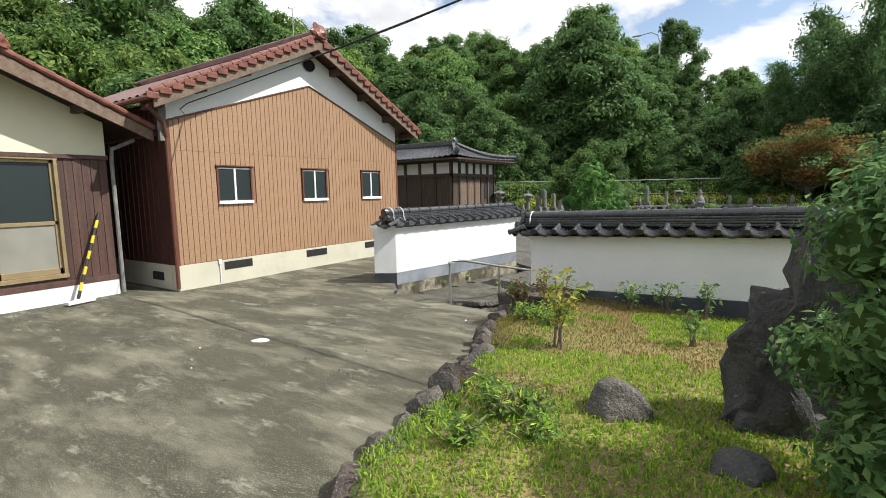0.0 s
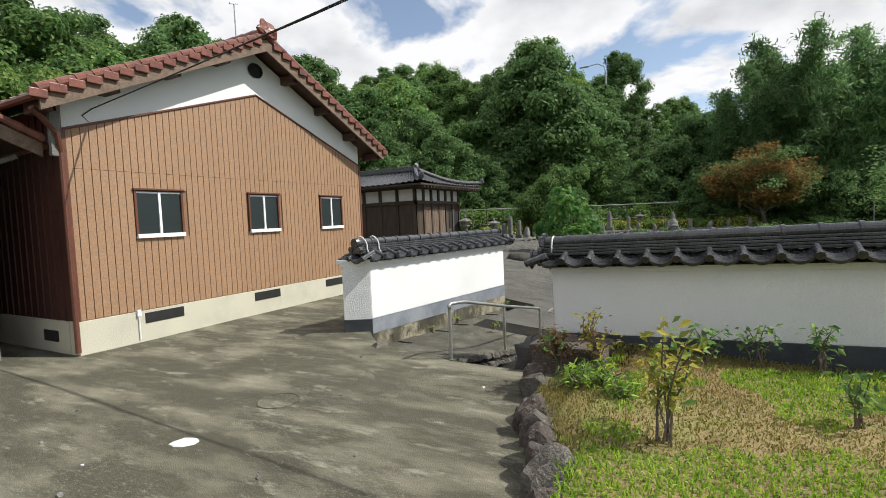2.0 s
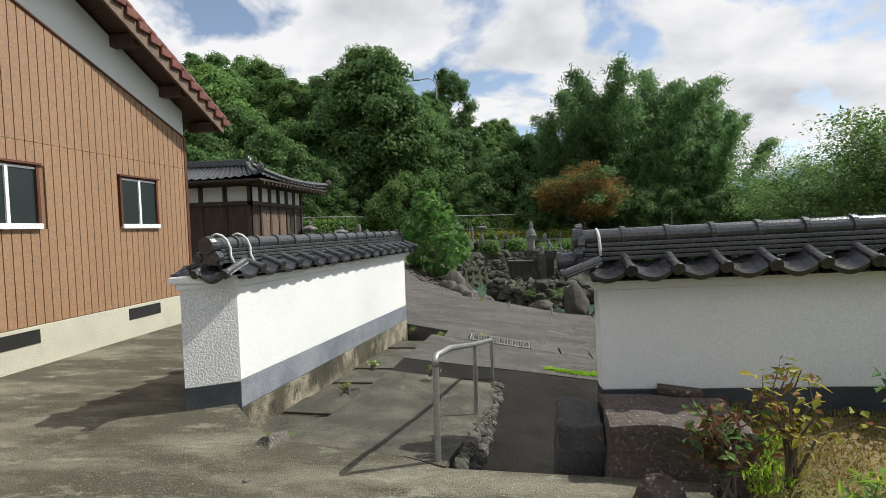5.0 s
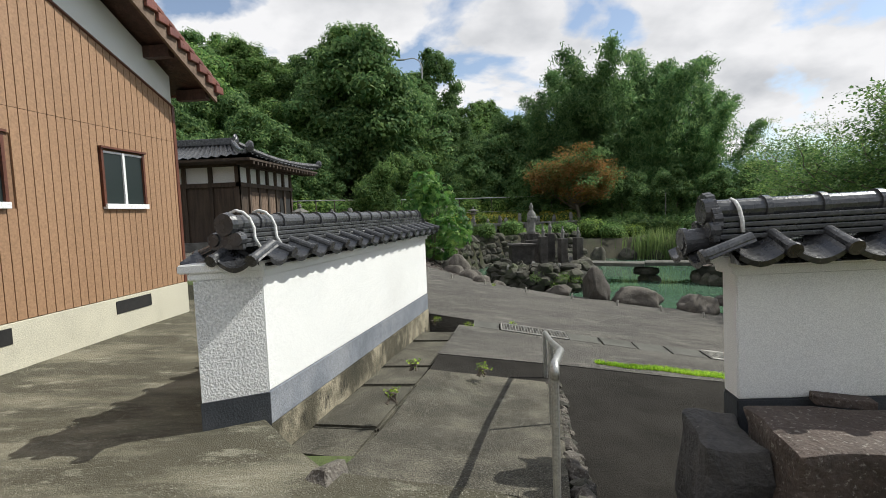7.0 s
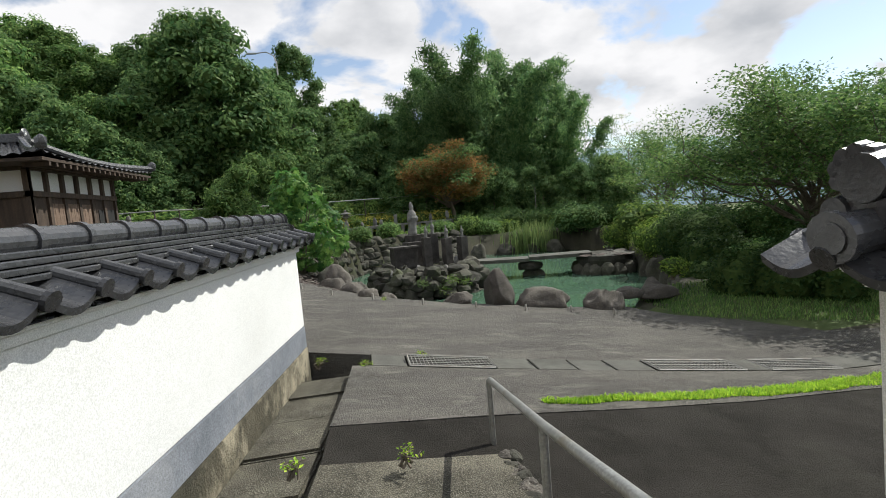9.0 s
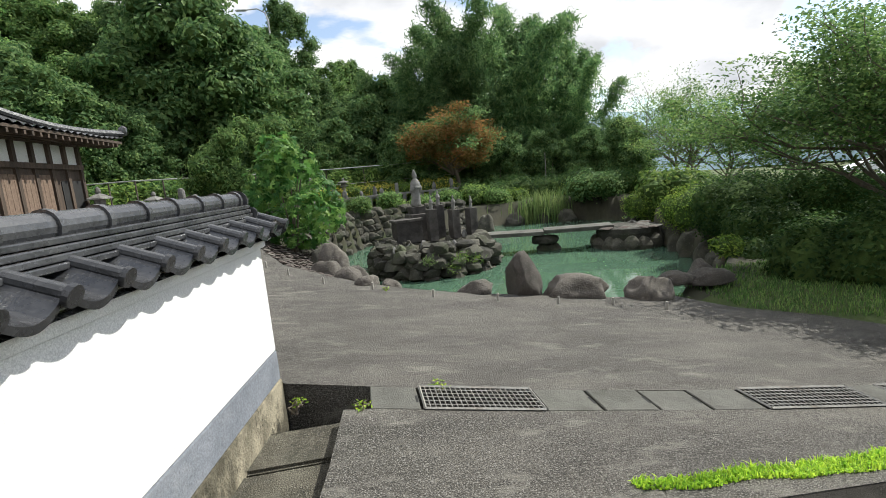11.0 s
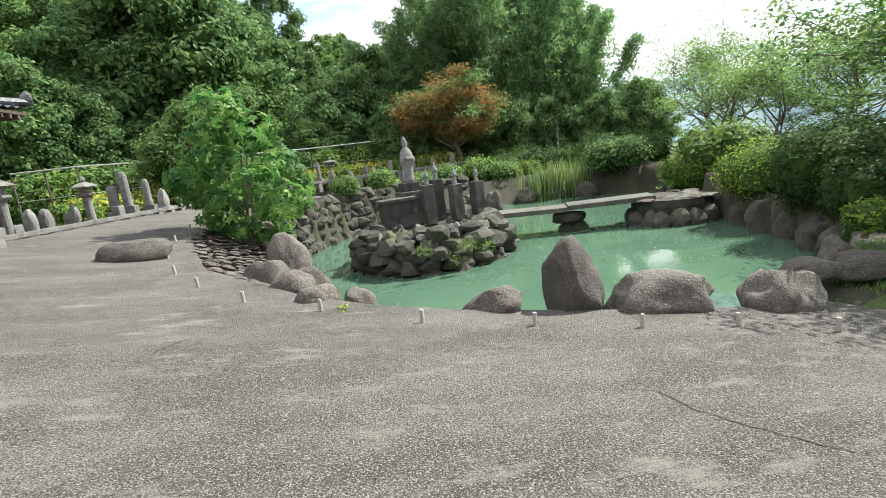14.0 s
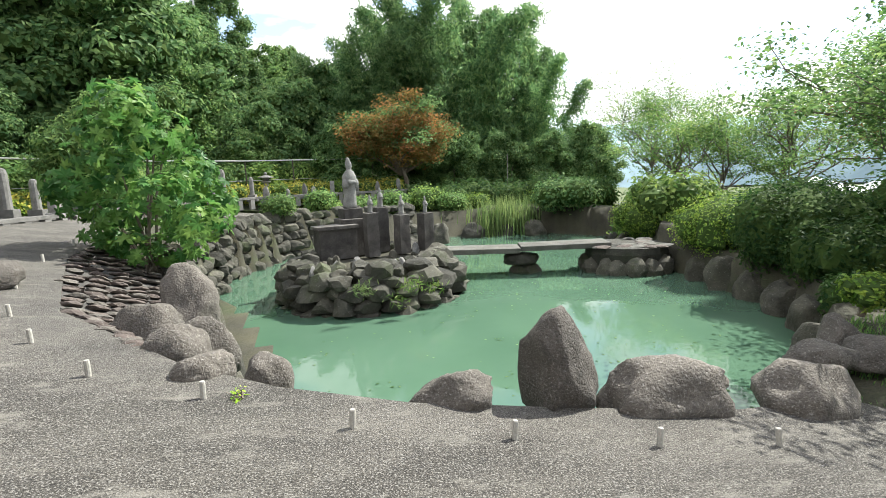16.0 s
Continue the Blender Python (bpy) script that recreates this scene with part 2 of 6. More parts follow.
WOODFLOOR = mat("woodland_floor", (0.028, 0.034, 0.014), (0.055, 0.06, 0.024), 0.5, 0.95, 0.6, 12)
BARK = mat("bark", (0.10, 0.08, 0.06), (0.17, 0.14, 0.11), 6.0, 0.95, 0.9, 30, stretch=(2, 2, 0.4))
LEAF_A = leafmat("broad_leaves", (0.125, 0.235, 0.070), (0.178, 0.292, 0.09))
LEAF_B = leafmat("yellow_green_leaves", (0.145, 0.245, 0.06), (0.20, 0.30, 0.078))
LEAF_C = leafmat("dark_evergreen_leaves", (0.095, 0.178, 0.066), (0.135, 0.228, 0.08), 0.65)
LEAF_D = leafmat("deep_green_shrub_leaves", (0.045, 0.10, 0.03), (0.075, 0.14, 0.038), 0.65)
LEAF_BAM = leafmat("bamboo_leaves", (0.115, 0.22, 0.085), (0.17, 0.285, 0.11))
LEAF_OR = leafmat("orange_green_leaves", (0.27, 0.15, 0.05), (0.18, 0.15, 0.05), 0.6, 0.45)
LEAF_RED = leafmat("reddish_leaves", (0.16, 0.075, 0.04), (0.20, 0.15, 0.045), 0.5, 0.6)
LEAF_YEL = leafmat("yellowing_leaves", (0.46, 0.40, 0.07), (0.32, 0.36, 0.06), 0.5, 0.45)
LEAF_FAT = leafmat("large_glossy_leaves", (0.070, 0.165, 0.038), (0.11, 0.22, 0.055), 0.42, 0.45)
LEAF_AZ = leafmat("clipped_azalea_leaves", (0.15, 0.25, 0.04), (0.21, 0.31, 0.055), 0.5, 0.4)
# Darker green for crown cores; the shade between leaves is put into this colour.
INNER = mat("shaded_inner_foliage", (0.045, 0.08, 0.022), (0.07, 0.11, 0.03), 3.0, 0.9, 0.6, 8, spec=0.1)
GRASS = leafmat("grass_blades", (0.28, 0.46, 0.045), (0.38, 0.57, 0.07), 0.6, 0.4)
GRASS2 = leafmat("dry_moss_blades", (0.34, 0.27, 0.075), (0.28, 0.30, 0.07), 0.7, 0.4)
REED = leafmat("reed_blades", (0.13, 0.20, 0.07), (0.18, 0.24, 0.09), 0.5, 0.3)
YELLOW = mat("yellow_paint", (0.75, 0.52, 0.03), (0.68, 0.46, 0.03), 6.0, 0.5, 0.1, 60)
BLACKP = mat("black_paint", (0.02, 0.02, 0.02), (0.03, 0.03, 0.03), 6.0, 0.5, 0.1, 60)
CABLE = mat("black_cable", (0.015, 0.015, 0.016), (0.03, 0.03, 0.03), 6.0, 0.6, 0.0)
# Wooded hills; the haze of distance is mixed into this pale blue.
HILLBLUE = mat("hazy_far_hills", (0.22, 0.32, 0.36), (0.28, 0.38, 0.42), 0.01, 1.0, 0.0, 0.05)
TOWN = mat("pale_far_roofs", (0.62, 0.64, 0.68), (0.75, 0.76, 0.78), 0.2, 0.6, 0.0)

GLASS = bpy.data.materials.new("window_glass")
GLASS.use_nodes = True
gb = GLASS.node_tree.nodes["Principled BSDF"]
gb.inputs["Base Color"].default_value = (0.022, 0.03, 0.03, 1)
gb.inputs["Roughness"].default_value = 0.28
gb.inputs["Specular IOR Level"].default_value = 0.45

WATER = bpy.data.materials.new("green_pond_water")
WATER.use_nodes = True
wn = WATER.node_tree
gb = wn.nodes["Principled BSDF"]
gb.inputs["Roughness"].default_value = 0.02
gb.inputs["IOR"].default_value = 1.33
wtc = wn.nodes.new("ShaderNodeTexCoord")
n1 = wn.nodes.new("ShaderNodeTexNoise")
n1.inputs["Scale"].default_value, n1.inputs["Detail"].default_value = 0.5, 5
n2 = wn.nodes.new("ShaderNodeTexNoise")
n2.inputs["Scale"].default_value, n2.inputs["Detail"].default_value = 5.0, 3
r1 = wn.nodes.new("ShaderNodeValToRGB")
r1.color_ramp.elements[0].position, r1.color_ramp.elements[1].position = 0.3, 0.7
r1.color_ramp.elements[0].color, r1.color_ramp.elements[1].color = (0.062, 0.120, 0.078, 1), (0.080, 0.145, 0.096, 1)
b1 = wn.nodes.new("ShaderNodeBump")
b1.inputs["Strength"].default_value, b1.inputs["Distance"].default_value = 0.06, 0.02
for n in (n1, n2):
    wn.links.new(wtc.outputs["Object"], n.inputs["Vector"])
wn.links.new(n1.outputs["Fac"], r1.inputs[0])
wn.links.new(r1.outputs[0], gb.inputs["Base Color"])
wn.links.new(n2.outputs["Fac"], b1.inputs["Height"])
wn.links.new(b1.outputs[0], gb.inputs["Normal"])

# ---- building helpers ----
from mathutils.geometry import tessellate_polygon


def mesh_of(name, bm, material, smooth=False):
    me = bpy.data.meshes.new(name)
    bm.normal_update()
    bm.to_mesh(me)
    bm.free()
    me.materials.append(material)
    if smooth:
        me.shade_smooth()
    return me


def part(name, bm, material, parent=None, label="", smooth=False):
    ob = new(name, mesh_of(name, bm, material, smooth) if isinstance(bm, bmesh.types.BMesh) else bm)
    ob.parent = parent
    if label:
        tagged(ob, label)
    return ob


def thing(name, label, category, m=None, group="", kind=""):
    ob = new(name)
    ob.empty_display_size = 0.2
    if m is not None:
        ob.matrix_world = m
    return tagged(ob, label, category, group, kind)


def single(name, bm, material, label, category, m=None, group="", kind="", smooth=False):
    ob = new(name, mesh_of(name, bm, material, smooth) if isinstance(bm, bmesh.types.BMesh) else bm)
    if m is not None:
        ob.matrix_world = m
    return tagged(ob, label, category, group, kind)


def box(x0, x1, y0, y1, z0, z1, bevel=0.0, bm=None):
    bm = bm or bmesh.new()
    r = bmesh.ops.create_cube(bm, size=1.0, matrix=Matrix.Translation(((x0 + x1) / 2, (y0 + y1) / 2, (z0 + z1) / 2))
                              @ Matrix.Diagonal((abs(x1 - x0), abs(y1 - y0), abs(z1 - z0), 1)))
    if bevel:
        es = {e for v in r["verts"] for e in v.link_edges}
        bmesh.ops.bevel(bm, geom=list(es), offset=bevel, segments=2, affect="EDGES", profile=0.6)
    return bm


def rod(p0, p1, r0, r1=None, seg=10, bm=None):
    bm = bm or bmesh.new()
    p0, p1 = Vector(p0), Vector(p1)
    d = p1 - p0
    m = Matrix.Translation((p0 + p1) / 2) @ d.to_track_quat("Z", "Y").to_matrix().to_4x4()
    bmesh.ops.create_cone(bm, cap_ends=True, segments=seg, radius1=r0, radius2=r0 if r1 is None else r1, depth=d.length, matrix=m)
    return bm


def tube(points, radii, seg=8, bm=None):
    """A bent tube through points, with a radius at each."""
    bm = bm or bmesh.new()
    rings = []
    pts = [Vector(p) for p in points]
    for i, p in enumerate(pts):
        d = (pts[min(i + 1, len(pts) - 1)] - pts[max(i - 1, 0)]).normalized()
        a = d.orthogonal().normalized() if i == 0 else (rings_a - d * rings_a.dot(d)).normalized()
        rings_a = a
        b = d.cross(a)
        r = radii[i] if isinstance(radii, (list, tuple)) else radii
        rings.append([bm.verts.new(p + r * (math.cos(k * math.tau / seg) * a + math.sin(k * math.tau / seg) * b)) for k in range(seg)])
    for u, v in zip(rings, rings[1:]):
        for k in range(seg):
            bm.faces.new((u[k], u[(k + 1) % seg], v[(k + 1) % seg], v[k]))
    bm.faces.new(rings[0][::-1])
    bm.faces.new(rings[-1])
    return bm


def lathe(profile, seg=16, bm=None, centre=(0, 0, 0)):
    bm = bm or bmesh.new()
    c = Vector(centre)
    rings = [[bm.verts.new(c + Vector((r * math.cos(k * math.tau / seg), r * math.sin(k * math.tau / seg), z))) for k in range(seg)] for r, z in profile]
    for u, v in zip(rings, rings[1:]):
        for k in range(seg):
            bm.faces.new((u[k], u[(k + 1) % seg], v[(k + 1) % seg], v[k]))
    bm.faces.new(rings[0][::-1])
    bm.faces.new(rings[-1])
    return bm


def extrude_poly(pts, d, bm=None):
    """A flat polygon of 3D points swept along d."""
    bm = bm or bmesh.new()
    d = Vector(d)
    a = [bm.verts.new(p) for p in pts]
    b = [bm.verts.new(Vector(p) + d) for p in pts]
    n = len(pts)
    bm.faces.new(a[::-1])
    bm.faces.new(b)
    for i in range(n):
        bm.faces.new((a[i], a[(i + 1) % n], b[(i + 1) % n], b[i]))
    bmesh.ops.recalc_face_normals(bm, faces=bm.faces)
    return bm


def rock(rx, ry, rz, seed=0, sub=3, rough=0.28, flat=0.35, bm=None, centre=(0, 0, 0), cuts=7, deep=0.52):
    """A boulder with broken facets; its foot sits a little under centre."""
    bm = bm or bmesh.new()
    rnd = random.Random(seed)
    planes = []
    for _ in range(cuts):
        n = Vector((rnd.gauss(0, 1), rnd.gauss(0, 1), rnd.gauss(0.2, 1))).normalized()
        planes.append((n, rnd.uniform(deep, deep + 0.34)))
    off = Vector((rnd.uniform(-50, 50), rnd.uniform(-50, 50), seed * 1.7))
    r = bmesh.ops.create_icosphere(bm, subdivisions=sub, radius=1.0)
    for v in r["verts"]:
        p = v.co.copy()
        for n, d in planes:
            over = p.dot(n) - d
            if over > 0:
                p -= n * over * 0.95
        p *= 1 + rough * noise.noise(p * 1.3 + off) + rough * 0.4 * noise.noise(p * 3.6 + off) + 0.05 * noise.noise(p * 9 + off) + (0.03 * noise.noise(p * 19 + off) if sub > 3 else 0)
        if p.z < -flat:
            p.z = -flat + (p.z + flat) * 0.15
        v.co = Vector(centre) + Vector((p.x * rx, p.y * ry, (p.z + flat) * rz / (1 + flat)))
    return bm


def quick_mesh(name, verts, faces, material, smooth=False):
    me = bpy.data.meshes.new(name)
    me.from_pydata(verts, [], faces)
    me.materials.append(material)
    if smooth:
        me.shade_smooth()
    return me


def leaf_quads(rs, centres, normals, length, width, droop=0.0):
    """Small folded leaves: one kite of two triangles for each centre."""
    n = len(centres)
    nor = normals / np.maximum(np.linalg.norm(normals, axis=1, keepdims=True), 1e-6)
    a = np.cross(nor, rs.normal(size=(n, 3)))
    a[:, 2] -= droop
    a /= np.maximum(np.linalg.norm(a, axis=1, keepdims=True), 1e-6)
    b = np.cross(nor, a)
    b /= np.maximum(np.linalg.norm(b, axis=1, keepdims=True), 1e-6)
    s = rs.uniform(0.7, 1.3, (n, 1))
    l, w = length * s * 0.5, width * s * 0.5
    v = np.stack([centres - a * l, centres + b * w + nor * w * 0.4 - a * l * 0.1, centres + a * l, centres - b * w + nor * w * 0.4 - a * l * 0.1], 1).reshape(-1, 3)
    f = np.arange(4 * n).reshape(-1, 4)
    return v, f


def clump_points(rs, clumps, density):
    """Points and outward normals on ragged shells round the clumps (x, y, z, rx, rz)."""
    ps, ns = [], []
    for x, y, z, rx, rz in clumps:
        k = max(6, int(density * rx * (rx + rz) * 6.3))
        d = rs.normal(size=(k, 3))
        d /= np.linalg.norm(d, axis=1, keepdims=True)
        r = rs.uniform(0.68, 1.10, (k, 1)) + rs.normal(0, 0.08, (k, 1))
        ps.append(np.array((x, y, z)) + d * r * np.array((rx, rx, rz)))
        ns.append(d + rs.normal(0, 0.42, (k, 3)) + np.array((0, 0, 0.40)))
    return np.concatenate(ps), np.concatenate(ns)


def crown_mesh(name, clumps, material, seed, density, length, width, core=0.66, droop=0.0):
    rs = np.random.RandomState(seed)
    p, nrm = clump_points(rs, clumps, density)
    v, f = leaf_quads(rs, p, nrm, length, width, droop)
    verts, faces = v.tolist(), f.tolist()
    # Added filler blobs in INNER's painted shade, seen through gaps in the leaves.
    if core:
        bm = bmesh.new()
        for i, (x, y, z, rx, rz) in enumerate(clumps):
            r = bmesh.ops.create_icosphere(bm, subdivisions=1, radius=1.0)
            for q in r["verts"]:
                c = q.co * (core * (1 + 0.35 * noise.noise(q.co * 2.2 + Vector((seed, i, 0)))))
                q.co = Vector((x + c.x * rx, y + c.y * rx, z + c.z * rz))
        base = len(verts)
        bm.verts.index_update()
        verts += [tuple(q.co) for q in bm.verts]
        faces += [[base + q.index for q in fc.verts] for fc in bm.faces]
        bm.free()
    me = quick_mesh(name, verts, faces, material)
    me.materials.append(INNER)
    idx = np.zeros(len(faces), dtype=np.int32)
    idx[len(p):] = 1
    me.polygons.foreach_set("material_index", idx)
    return me


# ---- heights of the ground ----


def apron_z(x, y):
    across = x if x < 1.0 else 1.0 + 0.4 * (x - 1.0)
    return min(-0.80 - 0.132 * across - 0.0015 * y, 0.45)


def smooth_step(a, b, v):
    t = max(0.0, min(1.0, (v - a) / (b - a)))
    return t * t * (3 - 2 * t)


POND = [(-4.30, 14.70), (-3.82, 14.31), (-2.96, 13.96), (-1.76, 13.75), (-0.56, 13.66), (0.54, 13.89), (2.09, 14.66), (3.66, 15.93), (4.47, 17.10), (4.73, 18.46),
        (5.28, 20.33), (5.61, 21.86), (7.44, 24.32), (7.98, 27.59), (6.33, 30.54), (1.98, 31.32), (-1.87, 30.28), (-4.23, 28.44), (-5.51, 25.90), (-5.61, 22.97), (-5.32, 20.06), (-4.48, 17.40), (-4.54, 15.66)]


def inside(poly, x, y):
    hit, n = False, len(poly)
    for i in range(n):
        (x0, y0), (x1, y1) = poly[i], poly[i - 1]
        if (y0 > y) != (y1 > y) and x < (x1 - x0) * (y - y0) / (y1 - y0) + x0:
            hit = not hit
    return hit


def edge_distance(poly, x, y):
    best, n = 1e9, len(poly)
    for i in range(n):
        (x0, y0), (x1, y1) = poly[i], poly[i - 1]
        dx, dy = x1 - x0, y1 - y0
        t = max(0, min(1, ((x - x0) * dx + (y - y0) * dy) / (dx * dx + dy * dy)))
        best = min(best, math.hypot(x - x0 - t * dx, y - y0 - t * dy))
    return best


GARDEN = [(-0.2, 0.5), (-1.4, 0.75), (-1.66, 1.0), (-1.70, 1.35), (-1.83, 2.55), (-2.0, 3.25), (-2.42, 4.2), (-2.28, 4.9), (-2.0, 5.2), (-2.0, 5.9), (7.0, 5.0), (7.0, -0.2)]


SLOPE_PLAN = [(-4.34, 15.13), (-4.99, 15.37), (-5.51, 15.94), (-6.09, 16.56), (-6.65, 17.95), (-7.20, 19.54), (-7.42, 21.16), (-6.30, 21.86), (-4.88, 21.92), (-3.92, 17.85)]


def hill_z(x, y):
    d = math.hypot(x + 4, y - 6)
    side = 1 - smooth_step(4, 22, x - max(0, y - 48) * 0.25)
    return side * (1 - 0.42 * smooth_step(-12, -2, x)) * (13.5 * smooth_step(29, 66, d)) - (1 - side) * 7 * smooth_step(30, 70, d)


def ground_z(x, y):
    if inside(SLOPE_PLAN, x, y):
        return -1.5
    if inside(GARDEN, x, y):
        return 0.20 + 0.05 * noise.noise(Vector((x * 0.8, y * 0.8, 0)))
    if y < 5.6 - 0.09 * x and x > -30 or x < -5.5 and y < 11.0:
        z = -0.12
    else:
        z = apron_z(x, y) - 0.12
        if 8.6 < y < 10.75 and -5.5 < x < 3.8:
            z -= 0.6
        if x > 1.2 and y > 11:
            z = max(z, -1.0 + 0.03 * (y - 12))
        if x > 9:
            z -= 0.12 * (x - 9) * (1 if y < 40 else 0.5)
            z = max(z, -6)
    if -4.1 < x < -2.0 and 4.9 < y < 6.4:
        z = -0.7
    if -5.7 < x < -4.3 and 6.2 < y < 10.8:
        z = min(z, -1.0)
    if 10 < y < 34 and -8 < x < 10:
        d = edge_distance(POND, x, y)
        if inside(POND, x, y):
            z += (-2.3 - z) * smooth_step(-0.1, 0.3, d)
        elif x < -1 and d < 0.32 and y > 19:
            z = -2.0
        elif y > 20:
            z = z + ((0.02 if x < -1 else -0.45) - z) * (1 - smooth_step(0, 3.0, d))
    return z + hill_z(x, y)


def axis(lo, hi, step, far):
    vals = list(np.arange(lo, hi + 1e-6, step))
    s, a, b = step, lo, hi
    while a > -far:
        s *= 1.22
        a, b = a - s, b + s
        vals = [a] + vals + [b]
    return vals


xs, ys = axis(-9, 8, 0.3, 2500), axis(0, 30, 0.3, 2500)
gv = [(x, y, ground_z(x, y)) for y in ys for x in xs]
nx = len(xs)
gf = [(j * nx + i, j * nx + i + 1, (j + 1) * nx + i + 1, (j + 1) * nx + i) for j in range(len(ys) - 1) for i in range(nx - 1)]
ground_me = quick_mesh("ground", gv, gf, LAWN, True)
ground_me.materials.append(WOODFLOOR)
ground_me.materials.append(SOIL)
ground_me.materials.append(BANK)
for p in ground_me.polygons:
    cx, cy = p.center.x, p.center.y
    if inside(GARDEN, cx, cy):
        p.material_index = 2
    elif math.hypot(cx + 4, cy - 6) > 31 and cx < 18 and math.hypot(cx, cy) < 140:
        p.material_index = 1
    elif 13 < cy < 34 and -8 < cx < 10 and edge_distance(POND, cx, cy) < (2.2 if cx < 0 or cy > 26 else 0.7):
        p.material_index = 3
    elif 9.3 < cy < 11 and cx < 8:
        p.material_index = 3
tagged(new("ground", ground_me), "green lawn, soil and woodland floor around the yard and pond", "ground", kind="structure")


def paving(name, poly, height, material, label, thick=0.25, cell=0.6, category="pavement", drop=None):
    """A slab over a plan polygon whose top follows height(x, y)."""
    bm = bmesh.new()
    vs = [bm.verts.new((x, y, 0)) for x, y in poly]
    for tri in tessellate_polygon([[Vector((x, y, 0)) for x, y in poly]]):
        bm.faces.new([vs[k] for k in tri])
    for ax in (0, 1):
        lo, hi = min(p[ax] for p in poly), max(p[ax] for p in poly)
        k = math.ceil(lo / cell)
        while k * cell < hi:
            n = Vector((1, 0, 0)) if ax == 0 else Vector((0, 1, 0))
            bmesh.ops.bisect_plane(bm, geom=bm.verts[:] + bm.edges[:] + bm.faces[:], plane_co=n * k * cell, plane_no=n)
            k += 1
    bmesh.ops.recalc_face_normals(bm, faces=bm.faces)
    if sum(f.normal.z for f in bm.faces) < 0:
        bmesh.ops.reverse_faces(bm, faces=bm.faces)
    for v in bm.verts:
        v.co.z = height(v.co.x, v.co.y)
    rim = [e for e in bm.edges if e.is_boundary]
    ext = bmesh.ops.extrude_edge_only(bm, edges=rim)
    for g in ext["geom"]:
        if isinstance(g, bmesh.types.BMVert):
            g.co.z -= thick
    bmesh.ops.recalc_face_normals(bm, faces=bm.faces)
    return single(name, bm, material, label, category, kind="structure")


def yard_z(x, y):
    return 0.018 * noise.noise(Vector((x * 0.5, y * 0.5, 3))) + smooth_step(10.2, 13.2, y) * apron_z(x, y)


YARD_POLY = [(-24, -9), (7.5, -9), (7.5, -0.25), (-0.2, 0.45), (-1.42, 0.70), (-1.72, 0.97), (-1.76, 1.35), (-1.89, 2.55), (-2.06, 3.25), (-2.48, 4.2), (-2.36, 4.9), (-2.3, 5.2), (-3.82, 5.28),
             (-4.1, 5.43), (-5.08, 5.6), (-5.45, 5.95), (-5.95, 6.5), (-5.6, 8.7), (-5.35, 10.7), (-6.2, 12.6), (-9.2, 13.5), (-24, 13.5)]
paving("yard_pavement", YARD_POLY, yard_z, YARD, "weathered grey-brown concrete yard with pale worn patches and stains")


RAMP_POLY = [(-3.80, 5.29), (-4.11, 5.42), (-5.07, 5.59), (-4.92, 6.6), (-4.78, 7.85), (-3.56, 7.9), (-3.58, 7.2), (-3.68, 6.3)]
paving("ramp_pavement", RAMP_POLY, lambda x, y: max(-0.175 * max(0.0, y - 5.4), apron_z(x, y) + 0.015), RAMP, "worn grey concrete ramp beside the handrail")
LOWER_POLY = [(-3.70, 5.75), (-3.0, 5.75), (-2.9, 6.25), (8, 5.2), (8, 9.45), (3, 9.25), (0.4, 8.92), (-0.9, 8.72), (-2.2, 8.62), (-3.2, 8.58), (-4.75, 8.45), (-4.78, 7.86), (-3.57, 7.91), (-3.59, 7.2), (-3.69, 6.3)]
paving("lower_drive", LOWER_POLY, lambda x, y: apron_z(x, y) - 0.005, ASPH, "dark asphalt drive below the white wall", category="road")
APRON_A = [(-3.45, 8.57), (-3.2, 8.58), (-2.2, 8.62), (-0.9, 8.72), (0.4, 8.92), (3, 9.25), (8, 9.45), (8, 9.75), (3.0, 9.66), (0.4, 9.58), (-1.3, 9.63), (-3.1, 9.77), (-4.03, 9.88), (-4.42, 9.93), (-4.6, 9.93), (-4.66, 9.2), (-4.75, 8.45)]
paving("apron_pavement_near", APRON_A, lambda x, y: apron_z(x, y) + 0.004, APRON, "brown-grey exposed aggregate paving before the drain")
APRON_B = [(-5.08, 10.46), (-3.92, 10.27), (-3.05, 10.14), (-1.25, 10.01), (-0.38, 9.98), (1.2, 10.0), (3.2, 10.14), (8, 10.4), (8, 10.9), (3.4, 11.2), (2.0, 12.0), (1.1, 12.8), (0.64, 13.60), (-0.57, 13.50), (-1.77, 13.65), (-2.96, 13.86), (-3.82, 14.20), (-4.52, 14.69),
           (-5.20, 15.47), (-5.89, 16.25), (-6.44, 17.74), (-7.04, 19.44), (-7.30, 21.38), (-8.10, 23.72), (-8.36, 25.77), (-7.27, 28.95), (-5.02, 31.00), (-2.36, 32.21), (-2.31, 33.72), (-6.15, 33.12), (-9.64, 30.14), (-10.86, 26.19), (-11.20, 22.39), (-14.78, 20.07), (-16, 14.5), (-9.3, 13.45), (-6.3, 12.55), (-5.36, 10.68)]
paving("apron_pavement", APRON_B, lambda x, y: apron_z(x, y), APRON, "sloping exposed aggregate paving round the pond, dark when shaded", thick=0.9)

# pond
bm = bmesh.new()
bm.faces.new([bm.verts.new((x, y, -1.53)) for x, y in ((-9, 12), (10, 12), (10, 33.5), (-9, 33.5))])
single("pond_water", bm, WATER, "still milky green pond water with sky reflections", "water", kind="structure")

# ---- garden walls ----


